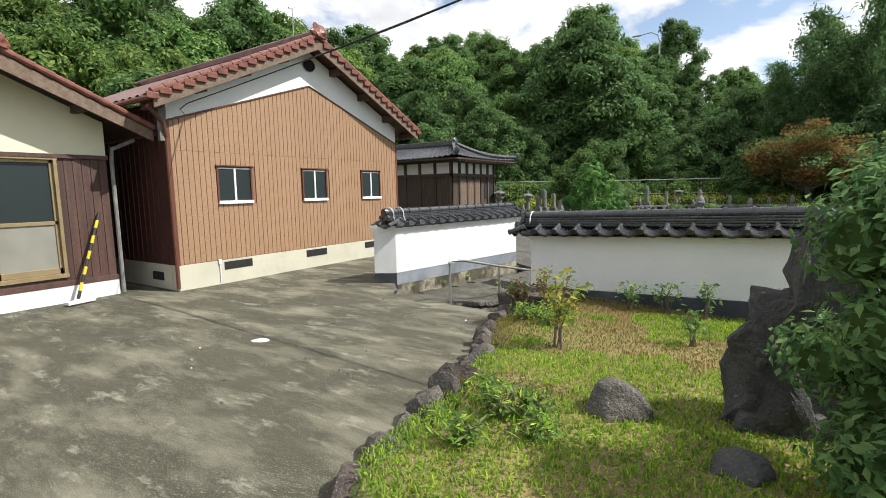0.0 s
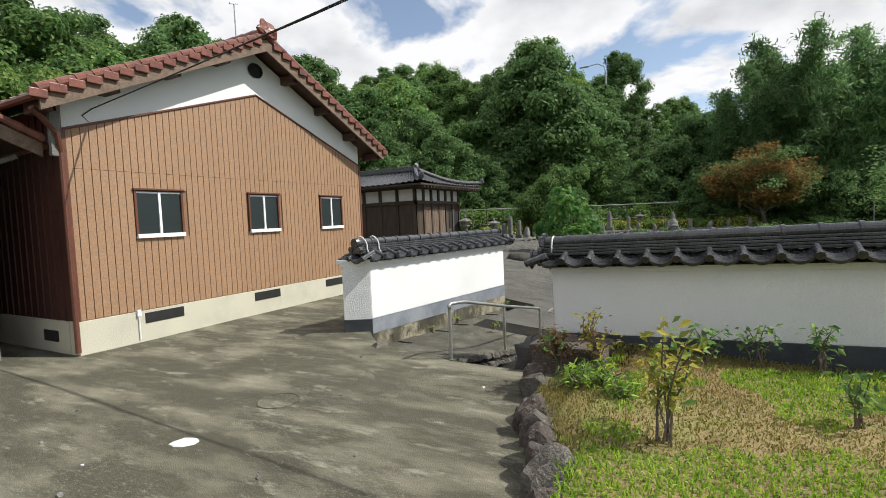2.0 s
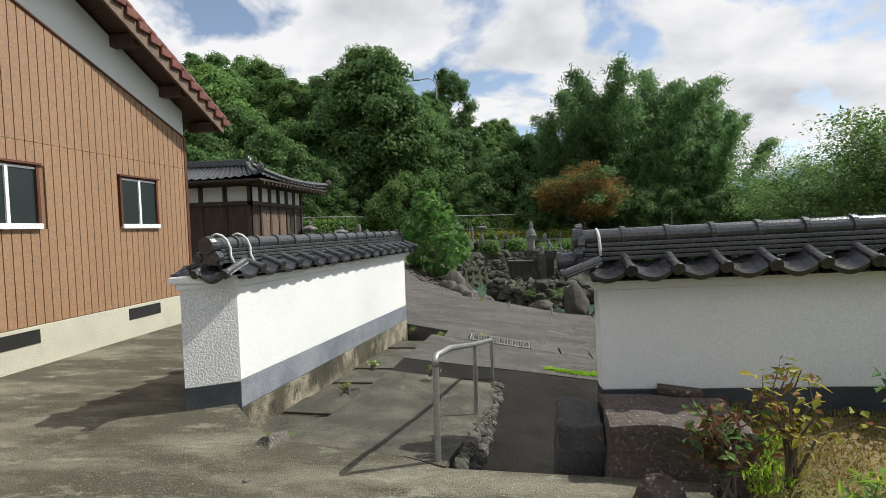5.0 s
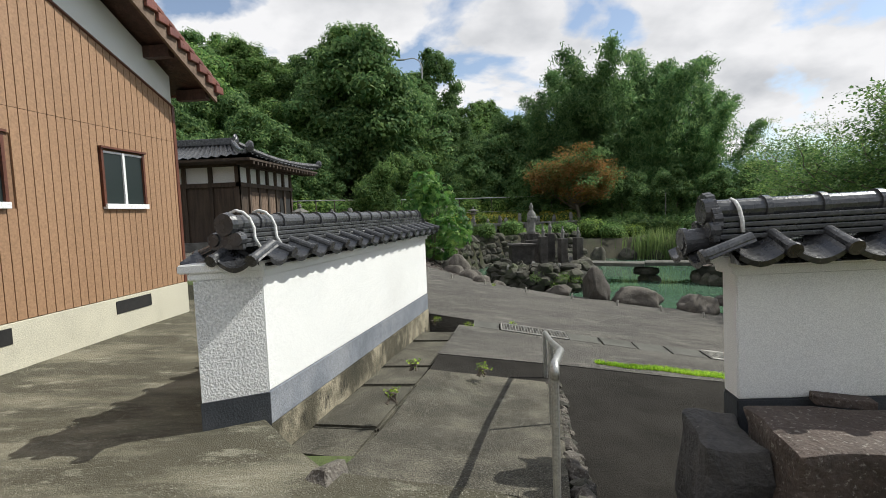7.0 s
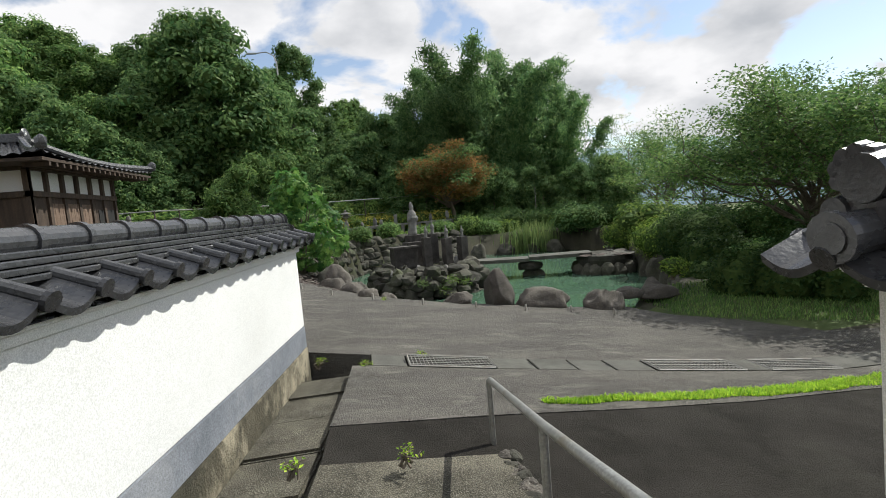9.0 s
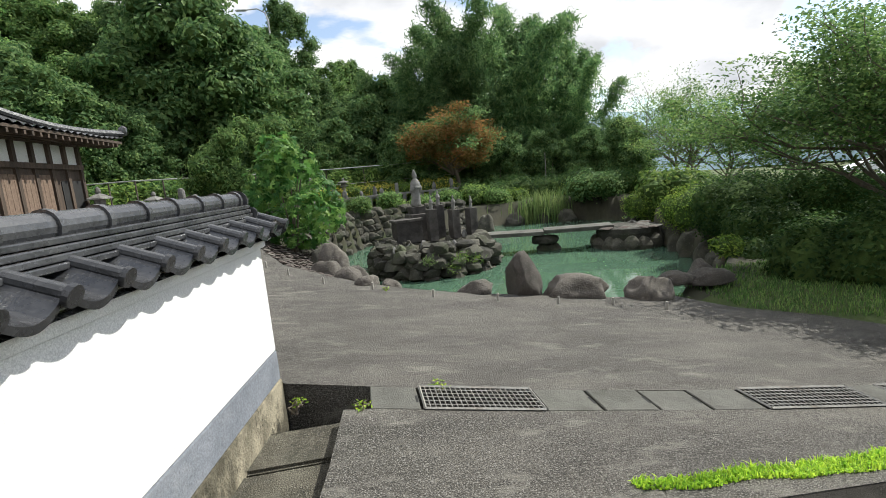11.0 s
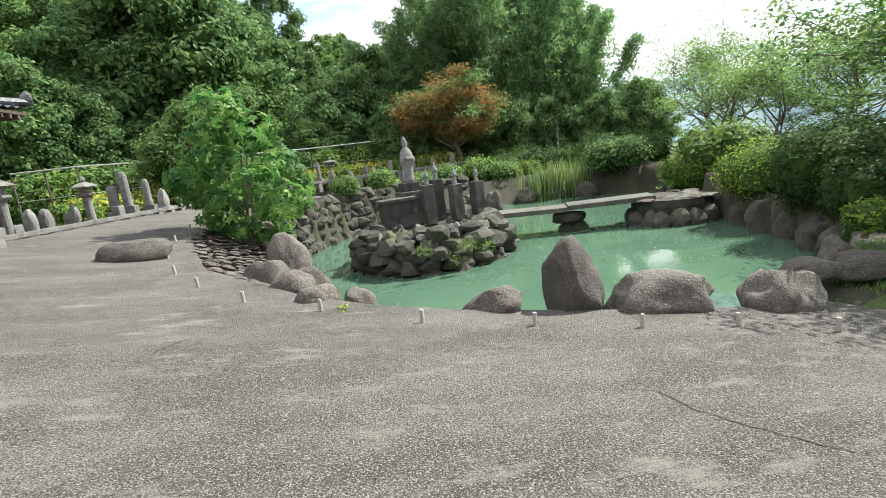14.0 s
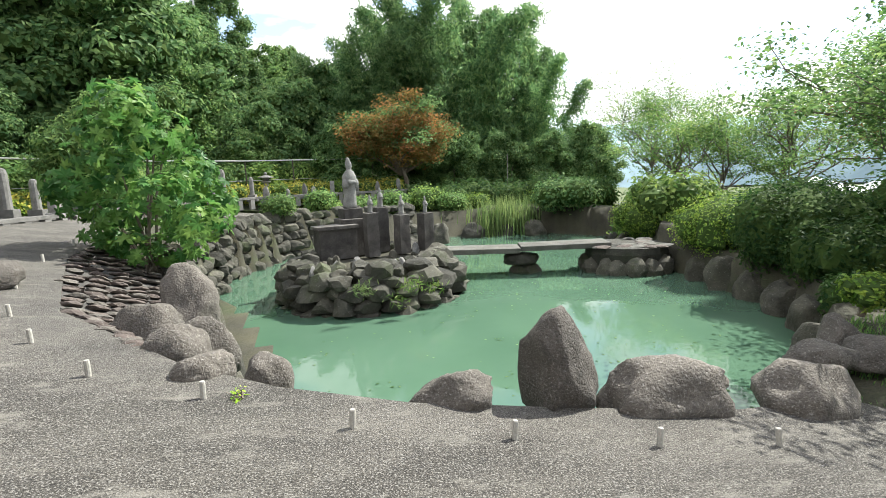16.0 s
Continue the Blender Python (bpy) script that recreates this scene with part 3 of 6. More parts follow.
def wall_tile_mesh():
    """One S-shaped eave tile: a wide dipping pan, a roll at its side and a small round end. Slopes down towards +y."""
    bm = bmesh.new()
    w, l, n = 0.30, 0.235, 14
    shape = lambda u: 0.030 * math.sin(u / 0.26 * math.pi) if u < 0.26 else -0.042 * math.sin((u - 0.26) / 0.74 * math.pi)
    rows = []
    for yy, zz in ((0.0, 0.0), (l * 0.5, -0.040), (l, -0.085)):
        rows.append([bm.verts.new((-w / 2 + i / n * w, yy, zz + shape(i / n))) for i in range(n + 1)])
    low = [bm.verts.new(v.co + Vector((0, -0.006, -0.03))) for v in rows[2]]
    for i in range(n):
        for j in range(2):
            bm.faces.new((rows[j][i], rows[j][i + 1], rows[j + 1][i + 1], rows[j + 1][i]))
        bm.faces.new((rows[2][i], rows[2][i + 1], low[i + 1], low[i]))
    rod((-w / 2 + 0.04, 0.005, 0.018), (-w / 2 + 0.04, l + 0.01, -0.071), 0.031, 0.033, 12, bm)
    rod((-w / 2 + 0.04, l + 0.006, -0.071), (-w / 2 + 0.04, l + 0.026, -0.079), 0.043, 0.041, 14, bm)
    bmesh.ops.recalc_face_normals(bm, faces=bm.faces)
    return mesh_of("eave_tile", bm, KAWARA)


def ridge_tile_mesh():
    bm = bmesh.new()
    rod((0, 0, 0), (0.30, 0, 0), 0.060, 0.060, 16, bm)
    rod((0.272, 0, 0), (0.306, 0, 0), 0.073, 0.073, 16, bm)
    return mesh_of("ridge_tile", bm, KAWARA)


EAVE_TILE, RIDGE_TILE = wall_tile_mesh(), ridge_tile_mesh()


def tiled_wall(name, label, m, length, low, band, foot, band_mat, skew=0.0, half=0.165, top=0.93):
    """A white garden wall with a tiled roof, along local +x. skew: how far the +y end of its near face is cut back."""
    w = thing(name, label, "garden wall", m)

    def block(z0, z1, h, material, part_name, e=0.0):
        bm = extrude_poly([(-e, -h, z0), (length + e, -h, z0), (length + e, h, z0), (-e - skew, h, z0)], (0, 0, z1 - z0))
        bmesh.ops.bevel(bm, geom=bm.edges[:], offset=0.008, segments=2, affect="EDGES")
        return part(part_name, bm, material, w)
    block(low, top, half, PLASTER, "wall_face")
    block(band, low, half + 0.004, band_mat, "base_band", 0.004)
    block(foot, band, half + 0.012, FOOT, "footing", 0.012)
    block(top, top + 0.05, half + 0.03, PLASTER, "cornice", 0.03)
    block(top + 0.05, top + 0.11, half + 0.07, PLASTER, "upper_cornice", 0.07)
    bm = extrude_poly([(-0.06, -0.27, top + 0.075), (-0.06, 0.27, top + 0.075), (-0.06, 0.08, top + 0.18), (-0.06, -0.08, top + 0.18)], (length + 0.12, 0, 0))
    part("roof_bed", bm, KAWARA, w, "dark clay bedding under the tiles")
    k = int((length + 0.2) / 0.295)
    for side in (1, -1):
        for i in range(k + 1):
            t = part("eave_tile", EAVE_TILE, None, w)
            t.matrix_basis = pose(-0.02 + i * 0.295 + 0.09, side * 0.06, top + 0.222, 0, 0, 0 if side > 0 else 180)
    for j, (hw, z0) in enumerate(((0.125, 0.205), (0.115, 0.237), (0.105, 0.269), (0.095, 0.301))):
        part("noshi_tile_layer", box(-0.10 + 0.01 * j, length + 0.10, -hw, hw, top + z0, top + z0 + 0.027, 0.006), KAWARA, w)
    for i in range(int((length + 0.2) / 0.30)):
        t = part("ridge_tile", RIDGE_TILE, None, w)
        t.matrix_basis = pose(-0.09 + i * 0.30, 0, top + 0.365)
    for x, s in ((-0.10, -1), (length + 0.09, 1)):
        bm = rod((x, 0, top + 0.36), (x + s * 0.05, 0, top + 0.36), 0.085, 0.075, 16)
        rod((x, 0.09, top + 0.26), (x + s * 0.05, 0.09, top + 0.26), 0.055, 0.045, 12, bm)
        rod((x, -0.09, top + 0.26), (x + s * 0.05, -0.09, top + 0.26), 0.055, 0.045, 12, bm)
        box(x, x + s * 0.035, -0.13, 0.13, top + 0.19, top + 0.30, 0.01, bm)
        part("end_ornament_tile", bm, KAWARA, w)
        for y in (-0.16, 0.14):
            t = part("verge_tile", EAVE_TILE, None, w)
            t.matrix_basis = pose(x - s * 0.10, y, top + 0.205, 0, 0, -90 * s)
    return w


LW = tiled_wall("garden_wall", "sunlit white plaster garden wall with grey tiled roof and stained footing", pose(-5.875, 6.33, 0, 0, 0, 81.2), 4.08, 0.19, -0.05, -0.75, BAND, skew=0.26, top=1.01)
for x in (0.0, 0.26):
    pts = [(x, -0.19, 1.17)] + [(x + 0.01 * math.sin(3 * a), 0.13 * -math.cos(a), 1.27 + 0.195 * math.sin(a)) for a in np.linspace(0, math.pi, 9)] + [(x, 0.19, 1.17)]
    part("lime_seam", tube(pts, 0.011, 6), LIME, LW, "white lime mortar seam over the tiles", True)
part("end_face", extrude_poly([(-0.268, 0.166, 0.192), (-0.006, -0.166, 0.192), (-0.006, -0.166, 1.008), (-0.268, 0.166, 1.008)], (-0.008, -0.006, 0)), ROUGHCAST, LW, "rough-textured white plaster end")
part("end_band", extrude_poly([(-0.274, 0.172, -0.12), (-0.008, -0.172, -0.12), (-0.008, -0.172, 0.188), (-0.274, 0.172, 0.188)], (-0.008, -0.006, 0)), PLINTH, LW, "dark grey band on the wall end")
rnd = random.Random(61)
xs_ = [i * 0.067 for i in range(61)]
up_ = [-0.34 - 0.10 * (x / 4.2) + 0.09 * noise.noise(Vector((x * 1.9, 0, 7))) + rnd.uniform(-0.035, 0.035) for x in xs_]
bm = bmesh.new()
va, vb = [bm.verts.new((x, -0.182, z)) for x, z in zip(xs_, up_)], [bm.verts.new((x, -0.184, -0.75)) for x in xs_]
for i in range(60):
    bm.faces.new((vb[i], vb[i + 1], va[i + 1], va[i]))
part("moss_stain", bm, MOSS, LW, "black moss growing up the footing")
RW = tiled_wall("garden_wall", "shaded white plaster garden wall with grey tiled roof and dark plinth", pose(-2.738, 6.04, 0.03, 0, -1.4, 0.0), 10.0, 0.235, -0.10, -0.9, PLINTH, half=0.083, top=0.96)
part("lime_seam", tube([(0.02, 0.13 * -math.cos(a), 1.2 + 0.185 * math.sin(a)) for a in np.linspace(0, math.pi, 9)], 0.011, 6), LIME, RW, "white lime mortar seam over the tiles", True)

bm = rod((-0.24, 0, 1.155), (0.16, 0, 1.185), 0.068, 0.066, 18)
rod((-0.262, 0, 1.154), (-0.235, 0, 1.156), 0.080, 0.080, 18, bm)
part("gable_roll_tile", bm, KAWARA, RW, "shiny grey round gable tile with a stamped end disc")
bm = rod((-0.268, 0, 1.154), (-0.262, 0, 1.154), 0.050, 0.050, 14)
part("stamped_disc", bm, KAWARA, RW)
bm = bmesh.new()
for a in np.linspace(0.15, 2.0 * math.pi - 1.2, 15):
    r = 0.085 + 0.03 * math.sin(a * 2.0)
    rod((-0.125, r * math.cos(a), 1.30 + r * math.sin(a)), (-0.08, r * math.cos(a), 1.30 + r * math.sin(a)), 0.030, 0.036, 8, bm)
part("scroll_ornament", bm, KAWARA, RW, "scroll-shaped dark clay ridge-end ornament")

# ---- house ----
H = thing("house", "single-storey house with brown ribbed siding and red tiled gable roof", "house", pose(-8.84, 3.74, 0))
HW, BASE, EV, APY, APZ = 6.46, 0.47, 3.13, 3.34, 4.25
WINS = [(0.91, 1.63, 1.62, 2.31), (3.03, 3.72, 1.62, 2.31), (5.0, 5.69, 1.62, 2.31)]


def siding_top(y):
    return EV + (APZ - EV) * (y / APY if y < APY else (HW - y) / (HW - APY))


bm = extrude_poly([(-0.01, 0, BASE), (-0.01, HW, BASE), (-0.01, HW, EV), (-0.01, APY, APZ), (-0.01, 0, EV)], (-0.1, 0, 0))
part("wall_backing", bm, GROOVE, H)
bm = bmesh.new()
pitch, gap = 0.110, 0.011
y = 0.0
while y < HW - 0.01:
    a, b = y, min(y + pitch - gap, HW)
    spans = [(BASE + 0.01, None)]
    for y0, y1, z0, z1 in WINS:
        if b > y0 - 0.03 and a < y1 + 0.03:
            spans = [(BASE + 0.01, z0 - 0.03), (z1 + 0.03, None)]
    for z0, z1 in spans:
        for s0, s1 in ((z0, 2.60), (2.605, z1)):
            if z1 is not None and s1 is not None and s1 > z1:
                s1 = z1
            if s0 < z0:
                s0 = z0
            if s1 is not None and s1 <= s0 + 0.01:
                continue
            t0, t1 = (s1, s1) if s1 is not None else (siding_top(a), siding_top(b))
            extrude_poly([(-0.008, a, s0), (-0.008, b, s0), (-0.008, b, t1), (-0.008, a, t0)], (0.02, 0, 0), bm)
    y += pitch
part("siding", bm, SIDING, H, "brown ribbed metal siding")
part("corner_trim", box(-0.03, 0.025, -0.03, 0.03, BASE, EV, 0.004), BROWNTRIM, H)
part("corner_trim", box(-0.03, 0.025, HW - 0.03, HW + 0.03, BASE, EV, 0.004), BROWNTRIM, H)
RZ, RY, SL, TL, TR, FR = 5.25, 3.27, 0.475, -0.42, 6.92, 0.46
under = lambda yy: RZ - 0.16 - SL * abs(yy - RY)
bm = extrude_poly([(0.0, 0, EV), (0.0, APY, APZ), (0.0, HW, EV), (0.0, HW, under(HW)), (0.0, RY, under(RY)), (0.0, 0, under(0))], (-0.1, 0, 0))
part("gable_plaster", bm, PLASTER, H, "white plaster gable")
for p, q in (((0.02, 0, EV), (0.02, APY, APZ)), ((0.02, APY, APZ), (0.02, HW, EV))):
    part("siding_cap", rod(p, q, 0.018, seg=6), BROWNTRIM, H)
part("foundation", box(-0.2, 0.03, -0.02, HW + 0.02, -0.3, BASE, 0.006), BASEC, H, "cream concrete foundation")
# Proud black boxes; the darkness inside the vents is their colour.
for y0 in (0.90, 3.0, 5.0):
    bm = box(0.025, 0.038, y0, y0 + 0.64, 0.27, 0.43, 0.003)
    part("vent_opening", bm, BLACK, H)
for y0, y1, z0, z1 in WINS:
    win = part("window", box(-0.02, 0.006, y0, y1, z0, z1), GLASS, H)
    bm = box(0.0, 0.035, y0 - 0.035, y0, z0, z1 + 0.03)
    box(0.0, 0.035, y1, y1 + 0.035, z0, z1 + 0.03, 0, bm)
    box(0.0, 0.06, y0 - 0.05, y1 + 0.05, z1 + 0.025, z1 + 0.05, 0, bm)
    part("window_frame", bm, BROWNTRIM, win, "dark brown outer frame")
    part("window_sill", box(0.0, 0.06, y0 - 0.03, y1 + 0.03, z0 - 0.03, z0 + 0.035, 0.005), WHITEFR, win)
    part("mullion", box(0.0, 0.028, (y0 + y1) / 2 - 0.02, (y0 + y1) / 2 + 0.02, z0, z1, 0.003), WHITEFR, win)
    bm = box(0.006, 0.018, y0, (y0 + y1) / 2, z1 - 0.025, z1)
    box(0.006, 0.018, (y0 + y1) / 2, y1, z1 - 0.025, z1, 0, bm)
    part("sash_rail", bm, WHITEFR, win)
# side and back walls
part("side_wall", box(-7.5, -0.11, -0.0, 0.12, BASE, EV + 0.35), OLDSIDE, H, "dark red side wall")
part("side_foundation", box(-7.5, -0.2, -0.03, 0.12, -0.3, BASE), BASEC, H)
for k in range(36):
    part("side_batten", box(-0.32 - k * 0.2, -0.29 - k * 0.2, -0.018, 0.0, BASE, EV + 0.25), OLDSIDE, H)
part("side_vent", box(-0.9, -0.5, -0.045, -0.03, 0.16, 0.32), BLACK, H)
part("far_wall", box(-7.5, -0.11, HW - 0.12, HW, -0.3, EV + 0.35), OLDSIDE, H)
part("back_wall", box(-7.6, -7.5, 0, HW, -0.3, EV + 0.6), OLDSIDE, H)
for s, tip in ((-1, TL), (1, TR)):
    run = abs(tip - RY)
    drop_ = run * SL
    # rolled tile surface, one wave a tile column
    verts, faces = [], []
    cols = int((8.1 + FR) / 0.045)
    for i in range(cols + 1):
        x = FR - i * 0.045
        wv = 0.02 * math.cos(i * 0.045 / 0.27 * math.tau)
        for j in range(15):
            u = j / 14
            verts.append((x, RY + s * run * u, RZ - drop_ * u + wv))
    for i in range(cols):
        for j in range(14):
            q = i * 15 + j
            faces.append((q, q + 1, q + 16, q + 15))
    part("roof_slope", quick_mesh("roof_slope", verts, faces, REDTILE, True), None, H, "red glazed tile roof slope")
    bm = extrude_poly([(FR - 0.02, RY, RZ - 0.03), (FR - 0.02, RY + s * run, RZ - drop_ - 0.03), (FR - 0.02, RY + s * run, RZ - drop_ - 0.10), (FR - 0.02, RY, RZ - 0.10)], (-8.1, 0, 0))
    part("roof_deck", bm, WOODD, H)
    bm = extrude_poly([(FR - 0.03, RY, RZ - 0.06), (FR - 0.03, RY + s * run, RZ - drop_ - 0.06), (FR - 0.03, RY + s * run, RZ - drop_ - 0.25), (FR - 0.03, RY, RZ - 0.27)], (0.04, 0, 0))
    part("bargeboard", bm, WOODB, H, "weathered brown timber bargeboard")
    nt = int(run * 1.118 / 0.235)
    for i in range(nt):
        u0, u1 = i / nt, (i + 1.12) / nt
        p0 = (FR + 0.0, RY + s * run * u0, RZ - drop_ * u0 + 0.03)
        p1 = (FR + 0.0, RY + s * run * u1, RZ - drop_ * u1 + 0.022)
        bm = rod(p0, p1, 0.05, 0.066, 10)
        part("verge_tile", bm, REDTILE, H)
        c = Vector(p1)
        part("verge_drip", box(FR + 0.01, FR + 0.06, c.y - 0.10, c.y + 0.10, c.z - 0.12, c.z - 0.01, 0.01), REDTILE, H)
    for u in (0.22, 0.48, 0.74, 0.97):
        yy, zz = RY + s * run * u, RZ - drop_ * u - 0.12
        part("purlin_end", box(-0.1, FR - 0.08, yy - 0.06, yy + 0.06, zz - 0.16, zz), WOODD, H)
    part("gutter", tube([(FR, RY + s * (run + 0.05), RZ - drop_ - 0.08), (-7.5, RY + s * (run + 0.05), RZ - drop_ - 0.10)], 0.05, 8), BROWNTRIM, H)
bm = bmesh.new()
for i in range(30):
    rod((FR - i * 0.28, RY, RZ + 0.10), (FR - i * 0.28 - 0.29, RY, RZ + 0.10), 0.075, 0.065, 10, bm)
box(-7.5, FR, RY - 0.10, RY + 0.10, RZ - 0.02, RZ + 0.09, 0.01, bm)
part("roof_ridge", bm, REDTILE, H)
bm = rock(0.10, 0.22, 0.30, 5, 3, 0.5, 0.6, None, (FR + 0.03, RY, RZ - 0.02), 3)
part("ridge_end_tile", bm, REDTILE, H, "ornate red ridge-end tile")
bm = bmesh.new()
for i in range(14):
    a = i / 14 * math.tau
    rod((0.03, 3.36 + 0.13 * math.cos(a), 4.72 + 0.10 * math.sin(a)), (0.05, 3.36 + 0.13 * math.cos(a), 4.72 + 0.10 * math.sin(a)), 0.045, 0.04, 8, bm)
box(0.0, 0.045, 3.24, 3.48, 4.65, 4.79, 0.01, bm)
part("gable_vent", bm, BLACK, H, "dark carved gable vent")
part("downpipe", tube([(0.30, -0.45, 3.30), (0.12, -0.12, 3.05), (0.05, -0.05, 2.8), (0.05, -0.05, 0.05)], 0.035, 8), BROWNTRIM, H)
part("post_by_corner", box(-0.02, 0.06, -0.16, -0.04, 2.75, 3.35, 0.005), GRANITE, H)
part("wire_pipe", tube([(0.045, 0.80, 0.47), (0.045, 0.80, 0.05)], 0.012, 6), WHITEFR, H)
part("meter_box", box(0.03, 0.07, 0.77, 0.83, 0.40, 0.50, 0.008), WHITEFR, H)
bm = tube([(-0.4, RY + 0.05, RZ), (-0.4, RY + 0.05, RZ + 0.85)], 0.012, 6)
tube([(-0.4, RY - 0.05, RZ + 0.80), (-0.4, RY + 0.13, RZ + 0.86)], 0.02, 6, bm)
part("antenna_mast", bm, STEEL, H)

# ---- annex ----
AX = thing("annex_house", "cream-rendered annex with dark board wall and red tiled gable roof", "house", pose(-9.62, 3.02, 0))
part("cream_wall", extrude_poly([(0, 0, 2.49), (0, -6.4, 2.49), (0, -6.4, 2.75), (0, -1.6, 3.80), (0, 0, 3.08)], (-0.15, 0, 0)), CREAM, AX, "cream rendered gable")
bm = box(-0.15, 0.0, -0.78, 0.0, 0.30, 2.45)
box(-0.15, 0.0, -6.4, -2.45, 0.30, 2.45, 0, bm)
box(-0.15, 0.0, -2.45, -0.78, 0.30, 0.50, 0, bm)
part("board_wall", bm, WOODD, AX, "dark brown stained board wall")
for k in range(6):
    part("board", box(0.0, 0.012, -0.13 - k * 0.13, -0.012 - k * 0.13, 0.36, 2.44, 0.002), WOODD, AX)
part("board_rail", box(0.0, 0.05, -6.4, 0.02, 2.43, 2.50, 0.005), WOODD, AX)
part("board_rail", box(0.0, 0.04, -6.4, 0.02, 0.28, 0.37, 0.005), WOODD, AX)
part("foundation", box(-0.2, 0.03, -6.4, 0.02, -0.3, 0.29, 0.006), PLASTER, AX, "pale concrete foundation")
wn_ = part("window", box(-0.06, -0.05, -2.45, -0.8, 0.5, 2.40), GLASS, AX)
bm = bmesh.new()
for y0, y1 in ((-2.45, -1.62), (-1.66, -0.80)):
    off = 0.0 if y0 < -2 else -0.03
    for r in ((y0, y0 + 0.045, 0.5, 2.40), (y1 - 0.045, y1, 0.5, 2.40)):
        box(off - 0.03, off + 0.01, *r, 0.003, bm)
    for z0, z1 in ((0.5, 0.60), (1.33, 1.39), (2.35, 2.40)):
        box(off - 0.03, off + 0.01, y0, y1, z0, z1, 0.003, bm)
part("window_frame", bm, BRONZE, wn_, "gold-brown aluminium sliding frame")
bm = box(-0.05, 0.04, -2.5, -0.74, 2.40, 2.46, 0.003)
box(-0.05, 0.04, -2.5, -0.74, 0.43, 0.5, 0.003, bm)
box(-0.05, 0.04, -0.8, -0.75, 0.5, 2.40, 0.003, bm)
part("window_surround", bm, BRONZE, wn_)
part("lower_panel", box(-0.049, -0.044, -2.45, -0.8, 0.55, 1.36), mat("obscured_glass", (0.22, 0.21, 0.18), (0.27, 0.26, 0.22), 3, 0.35, 0.1, 90), wn_, "obscured lower glass")
part("side_wall", box(-5.0, -0.16, -0.12, 0.0, -0.3, 2.8), WOODD, AX)
for s, tip in ((1, 0.55), (-1, -3.75)):
    AY, AZ = -1.6, 3.95
    run = abs(tip - AY)
    verts, faces = [], []
    for i in range(121):
        for j in range(2):
            verts.append((0.62 - i * 0.045, AY + s * run * j, AZ - run * 0.45 * j + 0.02 * math.cos(i * 0.045 / 0.27 * math.tau)))
    for i in range(120):
        faces.append((i * 2, i * 2 + 1, i * 2 + 3, i * 2 + 2))
    part("roof_slope", quick_mesh("roof_slope", verts, faces, REDTILE, True), None, AX)
    part("roof_deck", extrude_poly([(0.6, AY, AZ - 0.03), (0.6, AY + s * run, AZ - run * 0.45 - 0.03), (0.6, AY + s * run, AZ - run * 0.45 - 0.09), (0.6, AY, AZ - 0.09)], (-5.3, 0, 0)), WOODD, AX)
    part("bargeboard", extrude_poly([(0.58, AY, AZ - 0.05), (0.58, AY + s * run, AZ - run * 0.45 - 0.05), (0.58, AY + s * run, AZ - run * 0.45 - 0.23), (0.58, AY, AZ - 0.27)], (0.045, 0, 0)), WOODB, AX, "brown timber bargeboard")
    nt = 9
    for i in range(nt):
        u0, u1 = i / nt, (i + 1.1) / nt
        p0, p1 = (0.62, AY + s * run * u0, AZ - run * 0.45 * u0 + 0.03), (0.62, AY + s * run * u1, AZ - run * 0.45 * u1 + 0.025)
        part("verge_tile", rod(p0, p1, 0.045, 0.062, 10), REDTILE, AX)
    yy, zz = AY + s * run * 0.55, AZ - run * 0.45 * 0.55 - 0.1
    part("purlin_end", box(-0.1, 0.5, yy - 0.05, yy + 0.05, zz - 0.13, zz), WOODD, AX)
    part("gutter", tube([(0.6, AY + s * (run + 0.05), AZ - run * 0.45 - 0.08), (-4.5, AY + s * (run + 0.05), AZ - run * 0.45 - 0.1)], 0.05, 8), BROWNTRIM, AX)
part("ridge_end_tile", rock(0.10, 0.20, 0.28, 9, 3, 0.5, 0.6, None, (0.64, -1.6, 3.92), 3), REDTILE, AX, "ornate red ridge-end tile")
part("downpipe", tube([(0.1, 0.45, 2.80), (0.07, 0.08, 2.62), (0.07, 0.06, 2.4), (0.07, 0.06, 0.03)], 0.035, 8), GRANITE, AX, "grey downpipe")

# leaning striped pole
SP = thing("warning_pole", "yellow and black striped pole leaning on board wall", "pole", pose(-9.33, 2.28, 0.08))
a, b = Vector((0.0, 0.0, 0.0)), Vector((-0.22, 0.52, 1.42))
for i in range(11):
    part("stripe", rod(a.lerp(b, i / 11), a.lerp(b, (i + 1) / 11), 0.026, seg=10), YELLOW if i % 2 else BLACKP, SP)
single("timber_offcut", box(-0.07, 0.07, -0.22, 0.22, 0.0, 0.05, 0.01), PLASTER, "pale painted timber block on the ground", "timber", pose(-9.26, 2.28, 0.02, 0, 0, 12))

# ---- handrail, steps, ledge ----
HR = thing("handrail", "galvanised steel pipe handrail beside the ramp", "handrail", pose(-3.855, 5.365, 0))


def rampz(y):
    return max(-0.175 * max(0.0, y - 5.4), apron_z(-3.7, y) + 0.015)


for px, py, top in ((0, 0, 0.63), (0.15, 1.38, 0.40), (0.255, 2.72, 0.13)):
    g = rampz(5.365 + py)
    part("post", rod((px, py, g - 0.05), (px, py, top), 0.02, seg=10), STEEL, HR)
part("rail", tube([(0.0, -0.005, 0.60), (0.0, -0.01, 0.645), (0.005, 0.03, 0.66), (0.06, 0.26, 0.648), (0.08, 0.36, 0.628), (0.15, 1.38, 0.405), (0.251, 2.67, 0.145), (0.255, 2.72, 0.12), (0.255, 2.725, 0.07)], 0.021, 10), STEEL, HR, smooth=True)

